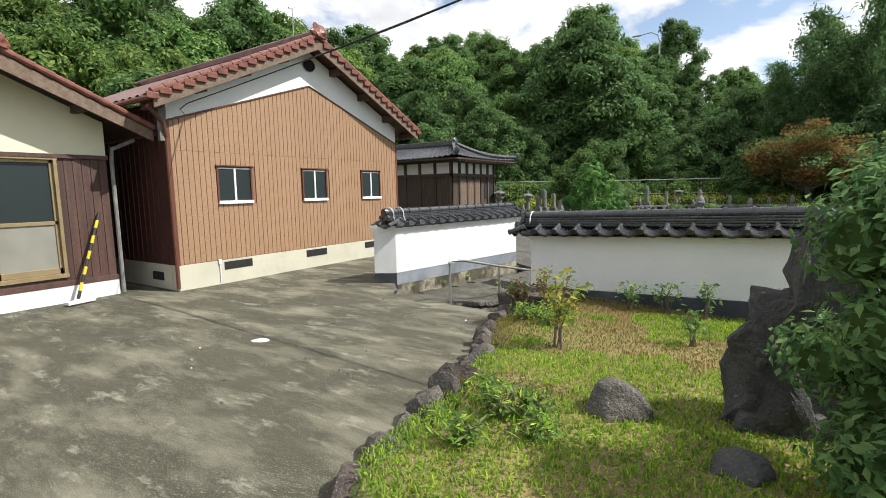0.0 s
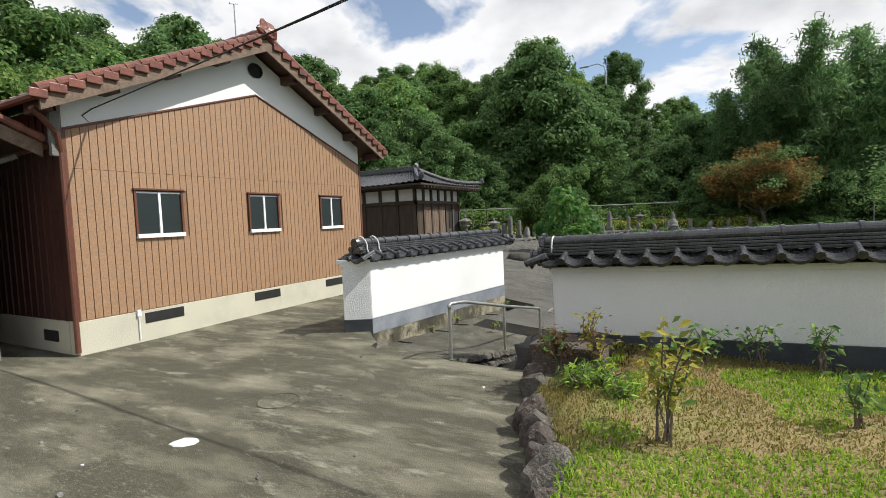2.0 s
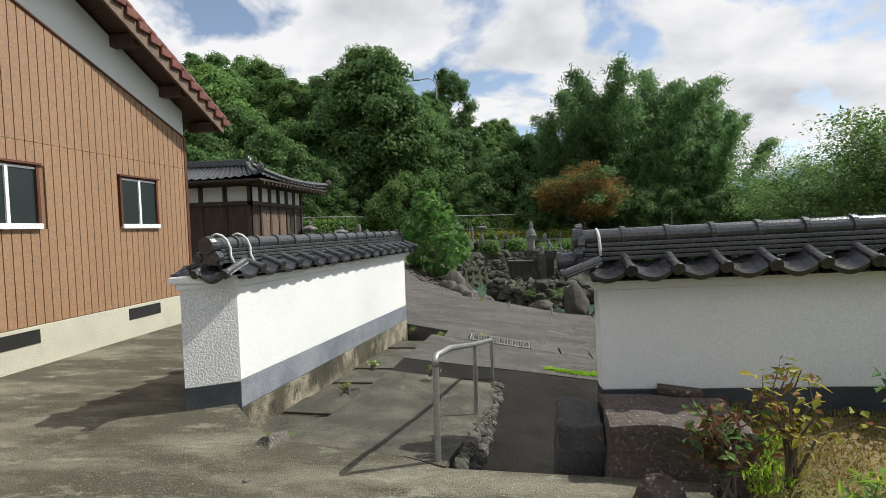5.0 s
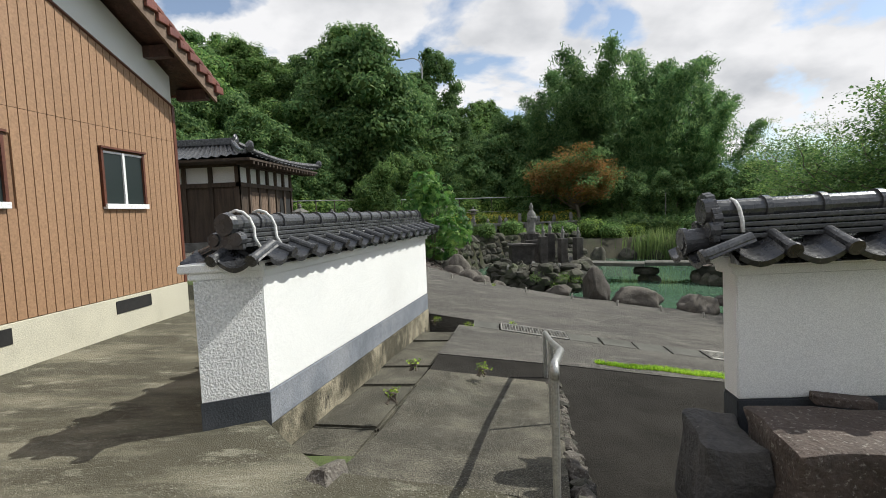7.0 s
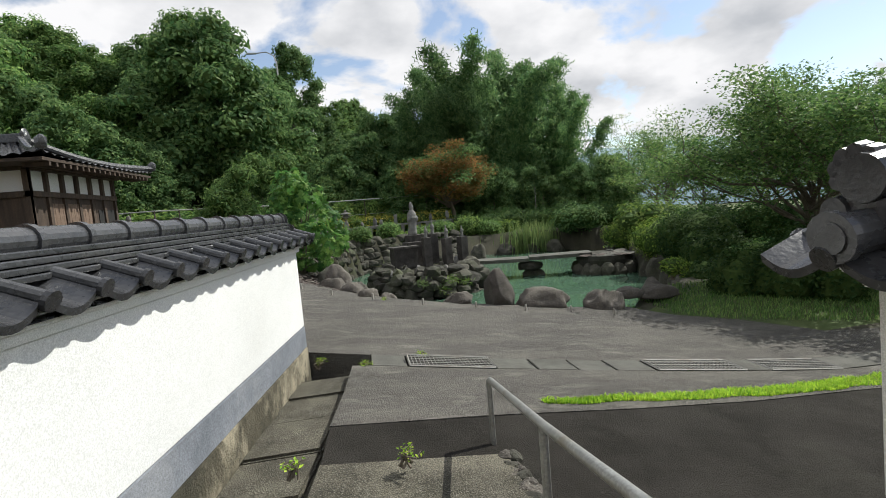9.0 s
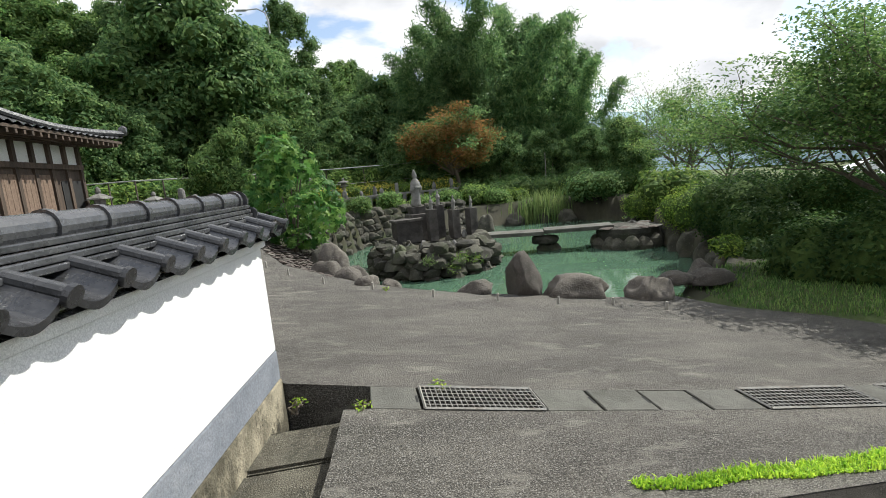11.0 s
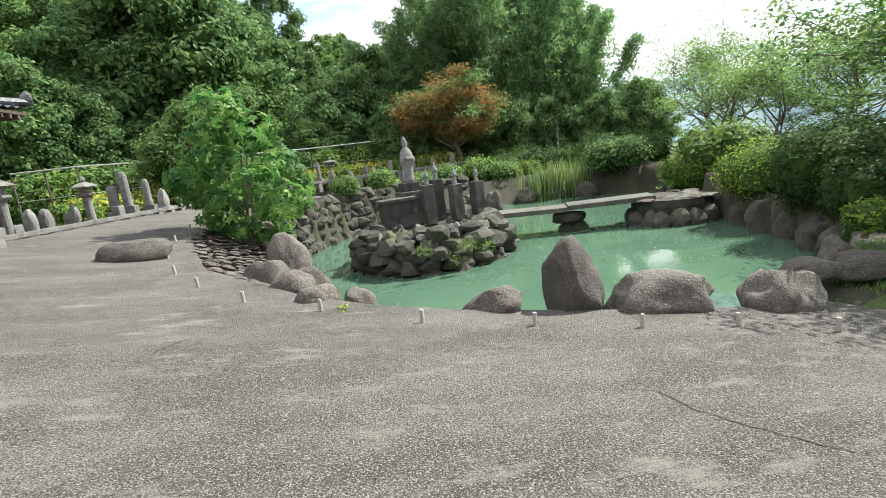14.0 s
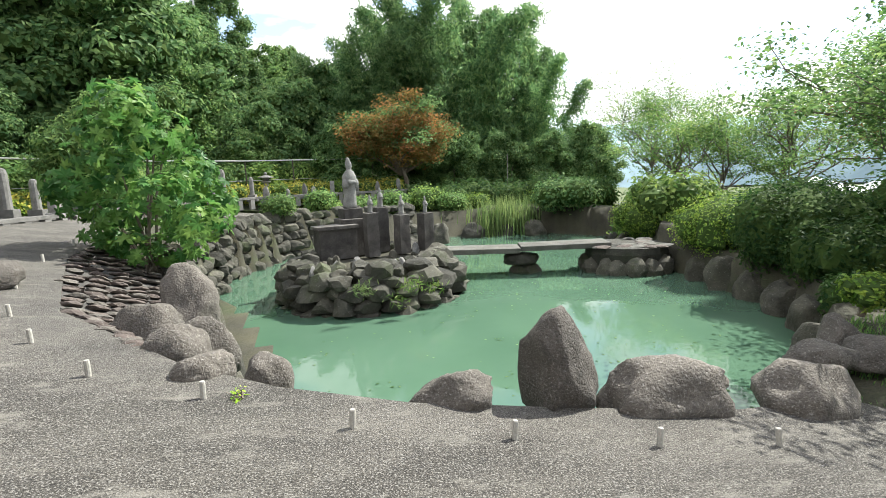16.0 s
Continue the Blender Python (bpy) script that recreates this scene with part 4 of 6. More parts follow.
paving("entrance_step", [(-3.76, 5.20), (-2.86, 5.12), (-2.90, 5.56), (-3.74, 5.58)], lambda x, y: -0.17, YARD, "worn concrete step down to the drive", thick=0.4, category="step")
paving("entrance_step", [(-3.74, 5.58), (-2.90, 5.56), (-2.92, 5.88), (-3.76, 5.90)], lambda x, y: -0.34, YARD, "worn concrete step down to the drive", thick=0.4, category="step")
def ledge_z(x, y):
    return -0.275 - 0.014 * (y - 7)


inner, outer = [(-5.66, 6.32), (-5.56, 7.1), (-5.42, 8.0), (-5.28, 9.1), (-5.18, 9.99)], [(-5.12, 6.22), (-5.0, 7.1), (-4.86, 8.0), (-4.68, 9.1), (-4.55, 9.99)]
ilin = lambda line, u: (line[min(int(u * 4), 3)][0] + (line[min(int(u * 4), 3) + 1][0] - line[min(int(u * 4), 3)][0]) * (u * 4 - min(int(u * 4), 3)),
                        line[min(int(u * 4), 3)][1] + (line[min(int(u * 4), 3) + 1][1] - line[min(int(u * 4), 3)][1]) * (u * 4 - min(int(u * 4), 3)))
LG = thing("wall_ledge", "mossy concrete ledge slabs along the wall foot", "kerb", pose(-5.1, 8, -0.3), kind="structure")
for k in range(7):
    u0, u1 = k / 7 + 0.002, (k + 1) / 7 - 0.002
    pts = [ilin(inner, u0), ilin(outer, u0), ilin(outer, u1), ilin(inner, u1)]
    dz = 0.012 * math.sin(k * 2.1)
    bm = extrude_poly([(x + 5.1, y - 8, ledge_z(x, y) + dz + 0.3 - 0.3) for x, y in pts], (0, 0, 0.3))
    bmesh.ops.bevel(bm, geom=bm.edges[:], offset=0.02, segments=2, affect="EDGES")
    part("ledge_slab", bm, RAMP, LG)
paving("ledge_bed", [(-5.7, 5.98), (-5.08, 5.65), (-4.93, 6.6), (-4.82, 7.9), (-4.62, 9.9), (-5.35, 9.96), (-5.6, 8.2)], lambda x, y: ledge_z(x, y) - 0.035, MOSS, "dark mossy joint soil under the ledge slabs", thick=0.4, category="kerb")
single("kerb_stone", rock(0.16, 0.1, 0.09, 77, 2, 0.25), ROCK, "small pale stone at the ramp top", "stone", pose(-5.05, 5.56, -0.02, 0, 0, 60))

# rubble edging under the handrail
rnd = random.Random(3)
for i in range(64):
    y = 5.38 + (i // 2) * 0.080 + rnd.uniform(-0.02, 0.02)
    g = rampz(y)
    s = rnd.uniform(0.04, 0.068)
    low = apron_z(-3.5, y)
    single("rubble_stone", rock(s * 1.2, s, s * 1.2, 200 + i, 2, 0.3, 0.3), ROCK if i % 3 else ROCKW, "rough stone set in the ramp edge", "stone",
           pose(-3.72 + 0.060 * (y - 5.4) + (0.05 if i % 2 else 0.0), y, (g - 0.055) if i % 2 == 0 else max(low - 0.02, g - 0.15), 0, 0, rnd.uniform(0, 360)), group="ramp edge stones")

# block at the garden corner
bm = box(-0.40, 0.40, -0.29, 0.29, -0.45, 0.0, 0.04)
bmesh.ops.subdivide_edges(bm, edges=bm.edges[:], cuts=4, use_grid_fill=True)
for v in bm.verts:
    v.co += Vector((noise.noise(v.co * 4), noise.noise(v.co * 4 + Vector((9, 0, 0))), 0.6 * noise.noise(v.co * 4 + Vector((0, 9, 0))))) * 0.05
single("corner_block", bm, ROCKR, "large reddish weathered stone block at garden corner", "rock", pose(-2.42, 5.50, 0.30, 0, 0, -6))
bm = box(-0.15, 0.15, -0.30, 0.22, -0.6, 0.19, 0.03)
bmesh.ops.subdivide_edges(bm, edges=bm.edges[:], cuts=4, use_grid_fill=True)
for v in bm.verts:
    v.co += Vector((noise.noise(v.co * 5), noise.noise(v.co * 5 + Vector((9, 0, 0))), noise.noise(v.co * 5 + Vector((0, 9, 0))))) * 0.05
single("corner_block", bm, ROCKD, "dark upright stone beside the wall end", "rock", pose(-2.93, 5.78, 0, 0, 0, -8))
single("flat_brick", box(-0.14, 0.14, -0.05, 0.05, 0, 0.05, 0.008), ROCKR, "red-brown broken tile lying by the plinth", "brick", pose(-2.25, 5.86, 0.27, 0, 3, -12))

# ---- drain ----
# The floor's black stands in for shade down in the open channel.
paving("drain_bed", [(-5.1, 9.96), (-4.2, 9.88), (-1.3, 9.58), (3.5, 9.6), (3.5, 10.2), (-1.25, 10.05), (-4.2, 10.36), (-5.12, 10.52)], lambda x, y: apron_z(x, y) - 0.42, BLACK, "drain channel floor, coloured black for the shade in the pit", thick=0.1, category="drain")
rnd = random.Random(8)
SLOTS = [(-4.40, -4.03, 0), (-3.08, -2.65, 1), (-2.63, -2.20, 2), (-2.18, -1.77, 3), (-1.75, -1.31, 4)]
def drain_y(x):
    return 9.88 - 0.13 * (x + 4.0) + 0.014 * (x + 4.0) ** 2, 10.28 - 0.15 * (x + 4.0) + 0.018 * (x + 4.0) ** 2
for a, b, k in SLOTS:
    (ya0, ya1), (yb0, yb1) = drain_y(a), drain_y(b)
    z = lambda x, y: apron_z(x, y) + 0.005 + 0.003 * (k % 3)
    pts = [(a, ya0), (b, yb0), (b, yb1), (a, ya1)]
    bm = extrude_poly([(x, y, z(x, y) - 0.08) for x, y in pts], (0, 0, 0.08))
    bmesh.ops.bevel(bm, geom=bm.edges[:], offset=0.008, segments=1, affect="EDGES")
    c = single("drain_cover", bm, SLABC, "grey concrete drain cover slab with a lifting notch", "drain cover", group="drain covers")
    part("lifting_notch", box(b - 0.035, b - 0.005, yb0 + 0.12, yb0 + 0.24, z(b, yb0) - 0.06, z(b, yb0) + 0.003), BLACK, c)


def grating(x0, x1, label):
    (a0, a1), (b0, b1) = drain_y(x0), drain_y(x1)
    g = thing("drain_grating", label, "grating", pose(x0, a0, apron_z(x0, a0) + 0.015), group="drain gratings")
    cor = [Vector((0, 0, 0)), Vector((x1 - x0, b0 - a0, apron_z(x1, b0) - apron_z(x0, a0))), Vector((x1 - x0, b1 - a0, apron_z(x1, b1) - apron_z(x0, a0))), Vector((0, a1 - a0, apron_z(x0, a1) - apron_z(x0, a0)))]
    bm = bmesh.new()
    for i in range(4):
        rod(cor[i], cor[(i + 1) % 4], 0.012, seg=4, bm=bm)
    part("frame", bm, GRATE, g)
    n = 22
    for i in range(1, n):
        part("bar", rod(cor[0].lerp(cor[1], i / n), cor[3].lerp(cor[2], i / n), 0.0045, seg=4), GRATE, g)
    for i in range(1, 6):
        part("cross_bar", rod(cor[0].lerp(cor[3], i / 6), cor[1].lerp(cor[2], i / 6), 0.005, seg=4), GRATE, g)
    return g


grating(-4.0, -3.1, "rusty pale steel grating over the drain")
grating(-1.28, -0.22, "rusty pale steel grating over the drain")
grating(0.10, 1.05, "rusty pale steel grating over the drain")
for a, b in ((-0.20, 0.08), (1.07, 1.85), (1.87, 2.7)):
    pts = [(a, drain_y(a)[0]), (b, drain_y(b)[0]), (b, drain_y(b)[1]), (a, drain_y(a)[1])]
    single("drain_cover", extrude_poly([(x, y, apron_z(x, y) - 0.06) for x, y in pts], (0, 0, 0.075)), SLABC, "grey concrete drain cover slab", "drain cover", group="drain covers")

# ---- pond rocks ----
def boulder(x, y, z, rx, ry, h, seed, turn=0, material=ROCK, label="rounded grey granite boulder at the pond edge", group="pond boulders", cuts=8):
    return single("boulder", rock(rx, ry, h, seed, 4 if max(rx, h) > 0.2 else 3, 0.20, 0.4, None, (0, 0, 0), cuts, 0.66), material, label, "rock", pose(x, y, z, 0, 0, turn), group, smooth=True)


boulder(-2.64, 13.92, -0.56, 0.32, 0.24, 0.28, 11)
tall = boulder(-1.86, 13.86, -0.66, 0.31, 0.27, 0.74, 12, 20, label="tall upright granite boulder at the pond edge")
boulder(-1.08, 13.66, -0.76, 0.58, 0.28, 0.44, 13, -6, label="long low granite boulder at the pond edge")
boulder(0.14, 13.55, -0.92, 0.42, 0.30, 0.46, 14, 10)
boulder(1.00, 14.05, -0.82, 0.37, 0.22, 0.22, 15)
boulder(1.75, 14.45, -1.15, 0.32, 0.30, 0.55, 16, 30)
boulder(1.58, 13.94, -0.86, 0.43, 0.26, 0.26, 17)
boulder(-4.34, 14.52, -0.34, 0.22, 0.18, 0.26, 18, 40)
boulder(-3.96, 14.88, -0.81, 0.24, 0.22, 0.50, 58, 40)
boulder(-4.67, 15.17, -0.48, 0.28, 0.26, 0.46, 19, 10)
boulder(-4.56, 15.66, -0.68, 0.27, 0.32, 0.55, 20, 70)
boulder(-5.10, 16.02, -0.48, 0.37, 0.28, 0.46, 23, 0)
boulder(-5.05, 17.53, -0.78, 0.37, 0.35, 0.90, 24, 15)
boulder(-5.47, 19.08, -1.36, 0.43, 0.54, 1.32, 25, 15, ROCKW)
for i, (x, y, r, h) in enumerate(((-4.5, 15.95, 0.34, 1.05), (-4.68, 16.75, 0.36, 1.1), (-4.9, 17.6, 0.36, 1.15), (-5.15, 18.5, 0.38, 1.2), (-5.4, 19.45, 0.38, 1.25), (-5.62, 20.4, 0.4, 1.3))):
    boulder(x, y, -1.65, r, r * 0.95, h, 70 + i, i * 61, ROCKW, "mossy upright boulder standing at the water's edge", "bank boulders")
single("flat_rock", rock(0.52, 0.33, 0.40, 31, 4, 0.16, 0.5, None, (0, 0, 0), 9, 0.6), ROCK, "flat-topped brown-grey stone on the paving", "rock", pose(-7.1, 17.3, 0.05, 0, 0, 8), smooth=True)
for i, (x, y, r, h) in enumerate(((3.84, 16.26, 0.42, 0.95), (4.36, 17.15, 0.45, 0.9), (4.66, 18.03, 0.42, 1.0), (4.80, 18.90, 0.4, 1.15), (5.21, 19.78, 0.5, 1.0), (5.74, 20.83, 0.55, 1.15), (3.05, 15.52, 0.4, 0.7),
                                  (6.05, 21.98, 0.5, 1.0), (6.35, 24.38, 0.4, 1.0), (6.81, 25.26, 0.5, 0.9), (5.87, 29.77, 0.6, 1.0), (3.38, 30.52, 0.6, 1.0), (4.79, 30.37, 0.5, 0.8), (1.60, 29.57, 0.6, 1.3))):
    boulder(x, y, -1.60, r * 0.92, r * 0.75, h * 0.68, 40 + i, i * 47, ROCKW, "weathered boulder standing in the pond bank", "bank boulders")
# rear left retaining wall of boulders
RWALL = thing("boulder_retaining_wall", "dark mossy boulder retaining wall at the pond bank", "retaining wall", pose(-4.8, 25, -1.53))
rnd = random.Random(5)
line = [(-5.85, 20.58), (-5.88, 22.96), (-5.68, 25.78), (-4.33, 28.55), (-1.87, 30.28), (1.32, 31.18)]
for tier in range(5):
    for a, b in zip(line, line[1:]):
        n = max(2, int(math.dist(a, b) / 0.42))
        for i in range(n):
            u = (i + rnd.random() * 0.6) / n
            s = rnd.uniform(0.2, 0.33)
            part("wall_stone", rock(s * 1.3, s, s * 1.4, rnd.randint(0, 9999), 3, 0.2, 0.5, None, (a[0] + (b[0] - a[0]) * u + 4.8 - 0.08 * tier, a[1] + (b[1] - a[1]) * u - 25 + 0.10 * tier, tier * 0.33 - 0.06), 7), ROCKW, RWALL)

# stone-set slope between paving and pond
SLOPE = thing("stone_slope", "slope of flat irregular stones between paving and pond", "stone paving", pose(-5.6, 17, -0.3))
up = [(-4.80, 15.02), (-5.31, 15.63), (-5.94, 16.36), (-6.47, 17.74), (-7.06, 19.44), (-7.31, 21.16)]
dn = [(-4.54, 15.55), (-4.63, 16.09), (-4.82, 17.06), (-5.10, 18.45), (-5.44, 19.95), (-5.78, 21.23)]
rnd = random.Random(12)


def along(line, u):
    k = min(int(u * (len(line) - 1)), len(line) - 2)
    f = u * (len(line) - 1) - k
    return Vector((line[k][0] + (line[k + 1][0] - line[k][0]) * f, line[k][1] + (line[k + 1][1] - line[k][1]) * f))


def slope_z(p, v):
    return apron_z(p.x, p.y) * 1.0 - 0.55 * v


NU, NV = 30, 7
for i in range(NU):
    for j in range(NV):
        u, v = (i + 0.5 + rnd.uniform(-0.3, 0.3) + 0.5 * (j % 2)) / (NU + 1), (j + 0.5 + rnd.uniform(-0.2, 0.2)) / NV
        p = along(up, u).lerp(along(dn, u), v)
        w = (along(up, u) - along(dn, u)).length / NV
        st = part("set_stone", rock(0.15, max(0.08, w * 0.74), 0.065, rnd.randint(0, 9999), 2, 0.10, 0.3, None, (0, 0, 0), 9), ROCKR if (i + j) % 3 else ROCK, SLOPE)
        st.matrix_basis = pose(p.x + 5.6, p.y - 17, slope_z(p, v) + 0.3 - 0.03, 0, 24, rnd.uniform(50, 80))
bm = bmesh.new()
ga, gb_ = [], []
for i in range(13):
    u = i / 12
    a, b = along(up, u), along(dn, u)
    ga.append(bm.verts.new((a.x, a.y, slope_z(a, 0) - 0.02)))
    gb_.append(bm.verts.new((b.x, b.y, slope_z(b, 1) - 0.05)))
gc = [bm.verts.new((v.co.x + 0.25, v.co.y, -1.6)) for v in gb_]
for i in range(12):
    bm.faces.new((ga[i], gb_[i], gb_[i + 1], ga[i + 1]))
    bm.faces.new((gb_[i], gc[i], gc[i + 1], gb_[i + 1]))
for v in bm.verts:
    v.co -= Vector((-5.6, 17, -0.3))
part("mortar_bed", bm, DARKSTONE, SLOPE)

# short white posts round the paving
POSTS = [(-0.09, 12.74), (-0.78, 13.0), (-1.6, 13.1), (-2.46, 13.3), (-3.38, 13.55), (-4.26, 14.05), (-5.03, 14.48), (-5.67, 15.22), (-6.17, 16.01), (-6.66, 17.19), (-7.16, 19.00), (-7.48, 20.83)]
post0 = single("marker_post", lathe([(0.019, -0.05), (0.019, 0.105), (0.016, 0.115), (0.012, 0.116)], 10), POSTC, "short pale pipe post set in paving", "post", pose(*POSTS[0], apron_z(*POSTS[0])), group="pipe posts by the pond")
for i, (x, y) in enumerate(POSTS[1:]):
    copy_thing(post0, pose(x, y, apron_z(x, y), (i * 37) % 9 - 4, (i * 53) % 9 - 4))

# ---- island ----
ISL = thing("rock_island", "round pond island walled with rough dark mossy rocks", "rock island", pose(-2.12, 22.1, -1.53))
rnd = random.Random(7)
bm = lathe([(1.9, -0.5), (1.75, 0.5), (1.6, 0.74), (0.8, 0.76)], 24)
part("island_core", bm, BANK, ISL, "mossy earth core")
for tier, (r, z, n) in enumerate(((1.9, -0.2, 26), (1.88, 0.06, 26), (1.84, 0.30, 26), (1.80, 0.52, 26), (1.68, 0.70, 26), (1.45, 0.76, 18), (1.1, 0.74, 8))):
    for i in range(n):
        a = (i + rnd.random() * 0.5 + tier * 0.5) / n * math.tau
        s = rnd.uniform(0.2, 0.40) * (0.85 if tier > 3 else 1) * (0.6 if tier > 5 else 1)
        ry = 2.15 / 2.0
        part("island_rock", rock(s * 1.1, s, s * 1.1, rnd.randint(0, 9999), 2, 0.3, 0.4, None, (r * math.cos(a), r * ry * math.sin(a), z), 9), ROCKW, ISL)
for k, (x, y, z, n) in enumerate(((-0.5, -2.42, 0.62, 70), (0.42, -2.4, 0.62, 80), (0.9, -2.25, 0.5, 50), (0.1, -2.46, 0.35, 40))):
    rs = np.random.RandomState(k + 60)
    p = rs.normal(0, 1, (n, 3)) * np.array((0.11, 0.05, 0.08)) + np.array((x, y, z))
    v, f = leaf_quads(rs, p, rs.normal(0, 1, (n, 3)) + np.array((0, -1, 0.6)), 0.15, 0.02, 0.5)
    part("fern_tuft", quick_mesh("fern_tuft", v.tolist(), f.tolist(), LEAF_B if k else REED), None, ISL, "yellow-green fern tuft")


def figure(m, h, label, seed, group=""):
    """A robed stone figure as one plain weathered shape."""
    prof = [(0.17, 0.0), (0.20, 0.03), (0.19, 0.10), (0.175, 0.25), (0.18, 0.42), (0.20, 0.55), (0.19, 0.66), (0.13, 0.74), (0.07, 0.78), (0.075, 0.81), (0.095, 0.86), (0.09, 0.92), (0.06, 0.965), (0.045, 1.0), (0.02, 1.03)]
    bm = lathe([(r * 0.74, z) for r, z in prof], 20)
    for x in (-1, 1):
        rock(0.07, 0.09, 0.2, seed + x, 2, 0.1, 0.5, bm, (x * 0.11, -0.05, 0.42), 2)
    rock(0.09, 0.06, 0.10, seed + 5, 2, 0.1, 0.5, bm, (0, -0.16, 0.50), 2)
    for v in bm.verts:
        v.co.y *= 0.8
        n = 0.05 * noise.noise(v.co * 6 + Vector((seed, 0, 0))) + 0.018 * math.sin(math.atan2(v.co.y, v.co.x) * 9) * (1 if v.co.z < 0.7 else 0)
        v.co.x *= 1 + n * 2
        v.co.y *= 1 + n * 2
        v.co.x += 0.03 * math.sin(v.co.z * 2.5)
        v.co *= h
    return single("stone_statue", bm, STATUE, label, "statue", m, group, smooth=True)


def pedestal(x, y, z0, z1, w, d, seed, turn, label="tall dark weathered stone pillar on the island"):
    bm = box(-w / 2, w / 2, -d / 2, d / 2, 0, z1 - z0, 0.012)
    bmesh.ops.subdivide_edges(bm, edges=bm.edges[:], cuts=3, use_grid_fill=True)
    for v in bm.verts:
        v.co += Vector((noise.noise(v.co * 5 + Vector((seed, 0, 0))), noise.noise(v.co * 5 + Vector((0, seed, 0))), 0)) * 0.018
    return single("stone_pedestal", bm, DARKSTONE, label, "pedestal", pose(x, y, z0, 0, 0, turn), group="island pedestals")


TOP = -0.74
pedestal(-2.42, 23.02, TOP, 0.16, 0.66, 0.70, 1, 14, "broad dark stone base under the tall statue")
pedestal(-2.42, 23.1, 0.16, 0.40, 0.48, 0.48, 2, 14, "dark stone plinth under the tall statue")
pedestal(-2.86, 22.6, TOP, -0.03, 0.90, 0.5, 3, 14, "low block-built stone offering base")
pedestal(-2.86, 22.6, -0.03, 0.05, 1.0, 0.6, 4, 14, "pale flat slab on the offering base")
figure(pose(-2.42, 23.1, 0.40, 0, 0, 14), 1.20, "tall pale robed stone statue with a crown", 3)
for x, y, zt, h, k in ((-2.03, 22.4, 0.30, 0.42, 1), (-1.68, 23.1, 0.38, 0.48, 2), (-1.27, 22.5, 0.21, 0.47, 3), (-0.70, 22.4, 0.22, 0.40, 4)):
    pedestal(x, y, TOP, zt, 0.30, 0.28, 10 + k, 10 + 4 * k)
    figure(pose(x, y, zt, 0, 0, 8 * k), h, "small weathered stone figure on a pillar", 20 + k, "small island statues")
rnd = random.Random(31)
for i in range(12):
    x, y = -2.2 + rnd.uniform(-1.3, 1.3), 21.2 + rnd.uniform(-0.6, 1.2)
    s = rnd.uniform(0.06, 0.13)
    single("upright_stone", rock(s, s * 0.8, s * rnd.uniform(1.6, 2.6), 300 + i, 2, 0.15), ROCKW if i % 2 else STATUE, "small upright memorial stone on the island", "stone", pose(x, y, TOP - 0.03, 0, 0, rnd.uniform(0, 180)), group="small island stones")

# ---- bridge ----
BR = thing("stone_bridge", "low stone slab footbridge over the green pond", "bridge", pose(-0.05, 23.2, -0.94))
d = Vector((4.0, -1.3, 0)).normalized()
ang = math.degrees(math.atan2(d.y, d.x))
for k, (a, b) in enumerate(((0.0, 2.0), (2.02, 4.3))):
    s_ = part("deck_slab", box(a, b, -0.42, 0.0, 0, 0.13, 0.012), SLABC, BR)
    s_.matrix_basis = pose(0, 0, 0, 0, 0.6 - 1.2 * k, ang)
    s_ = part("deck_slab", box(a, b, 0.015, 0.42, 0, 0.13, 0.012), SLABC, BR)
    s_.matrix_basis = pose(0, 0, 0, 0, 0.6 - 1.2 * k, ang)
part("pier_rock", rock(0.5, 0.42, 0.36, 71, 3, 0.15, 0.5, None, (1.95, -0.62, -0.34), 6), ROCKW, BR)
part("pier_rock", rock(0.42, 0.5, 0.42, 72, 3, 0.15, 0.5, None, (2.05, -0.64, -0.68), 6), ROCKW, BR)
LAND = thing("stone_landing", "flagged landing of flat stones at the bridge end", "landing", pose(4.55, 21.75, -0.94))
part("landing_bed", lathe([(0.95, -0.75), (1.05, -0.1), (1.0, 0.06)], 14), ROCKW, LAND)
rnd = random.Random(17)
for i in range(26):
    a, r = rnd.uniform(0, math.tau), math.sqrt(rnd.random()) * 1.0
    part("flagstone", rock(0.25, 0.2, 0.07, 400 + i, 2, 0.1, 0.3, None, (r * math.cos(a), r * math.sin(a), 0.05), 9), SLABC if i % 2 else ROCKR, LAND)
for i in range(16):
    a = i / 16 * math.tau
    part("landing_stone", rock(0.28, 0.25, 0.5, 440 + i, 2, 0.15, 0.5, None, (1.0 * math.cos(a), 1.0 * math.sin(a), -0.62), 7), ROCKW, LAND)

# floating leaves on the water
rs = np.random.RandomState(4)
n = 420
px, py = rs.uniform(-4, 4.0, n), rs.uniform(14.5, 21.5, n)
keep = [(x, y) for x, y in zip(px, py) if inside(POND, x, y) and noise.noise(Vector((x * 0.9, y * 0.9, 0))) > -0.1]
pts = np.array([(x, y, -1.526) for x, y in keep])
v, f = leaf_quads(rs, pts, np.tile((0.0, 0.0, 1.0), (len(pts), 1)), 0.055, 0.03)
v[:, 2] = -1.524
tagged(new("floating_leaves", quick_mesh("floating_leaves", v.tolist(), f.tolist(), LEAF_C)), "scattered small dark leaves floating on green water", "leaves", kind="stuff")

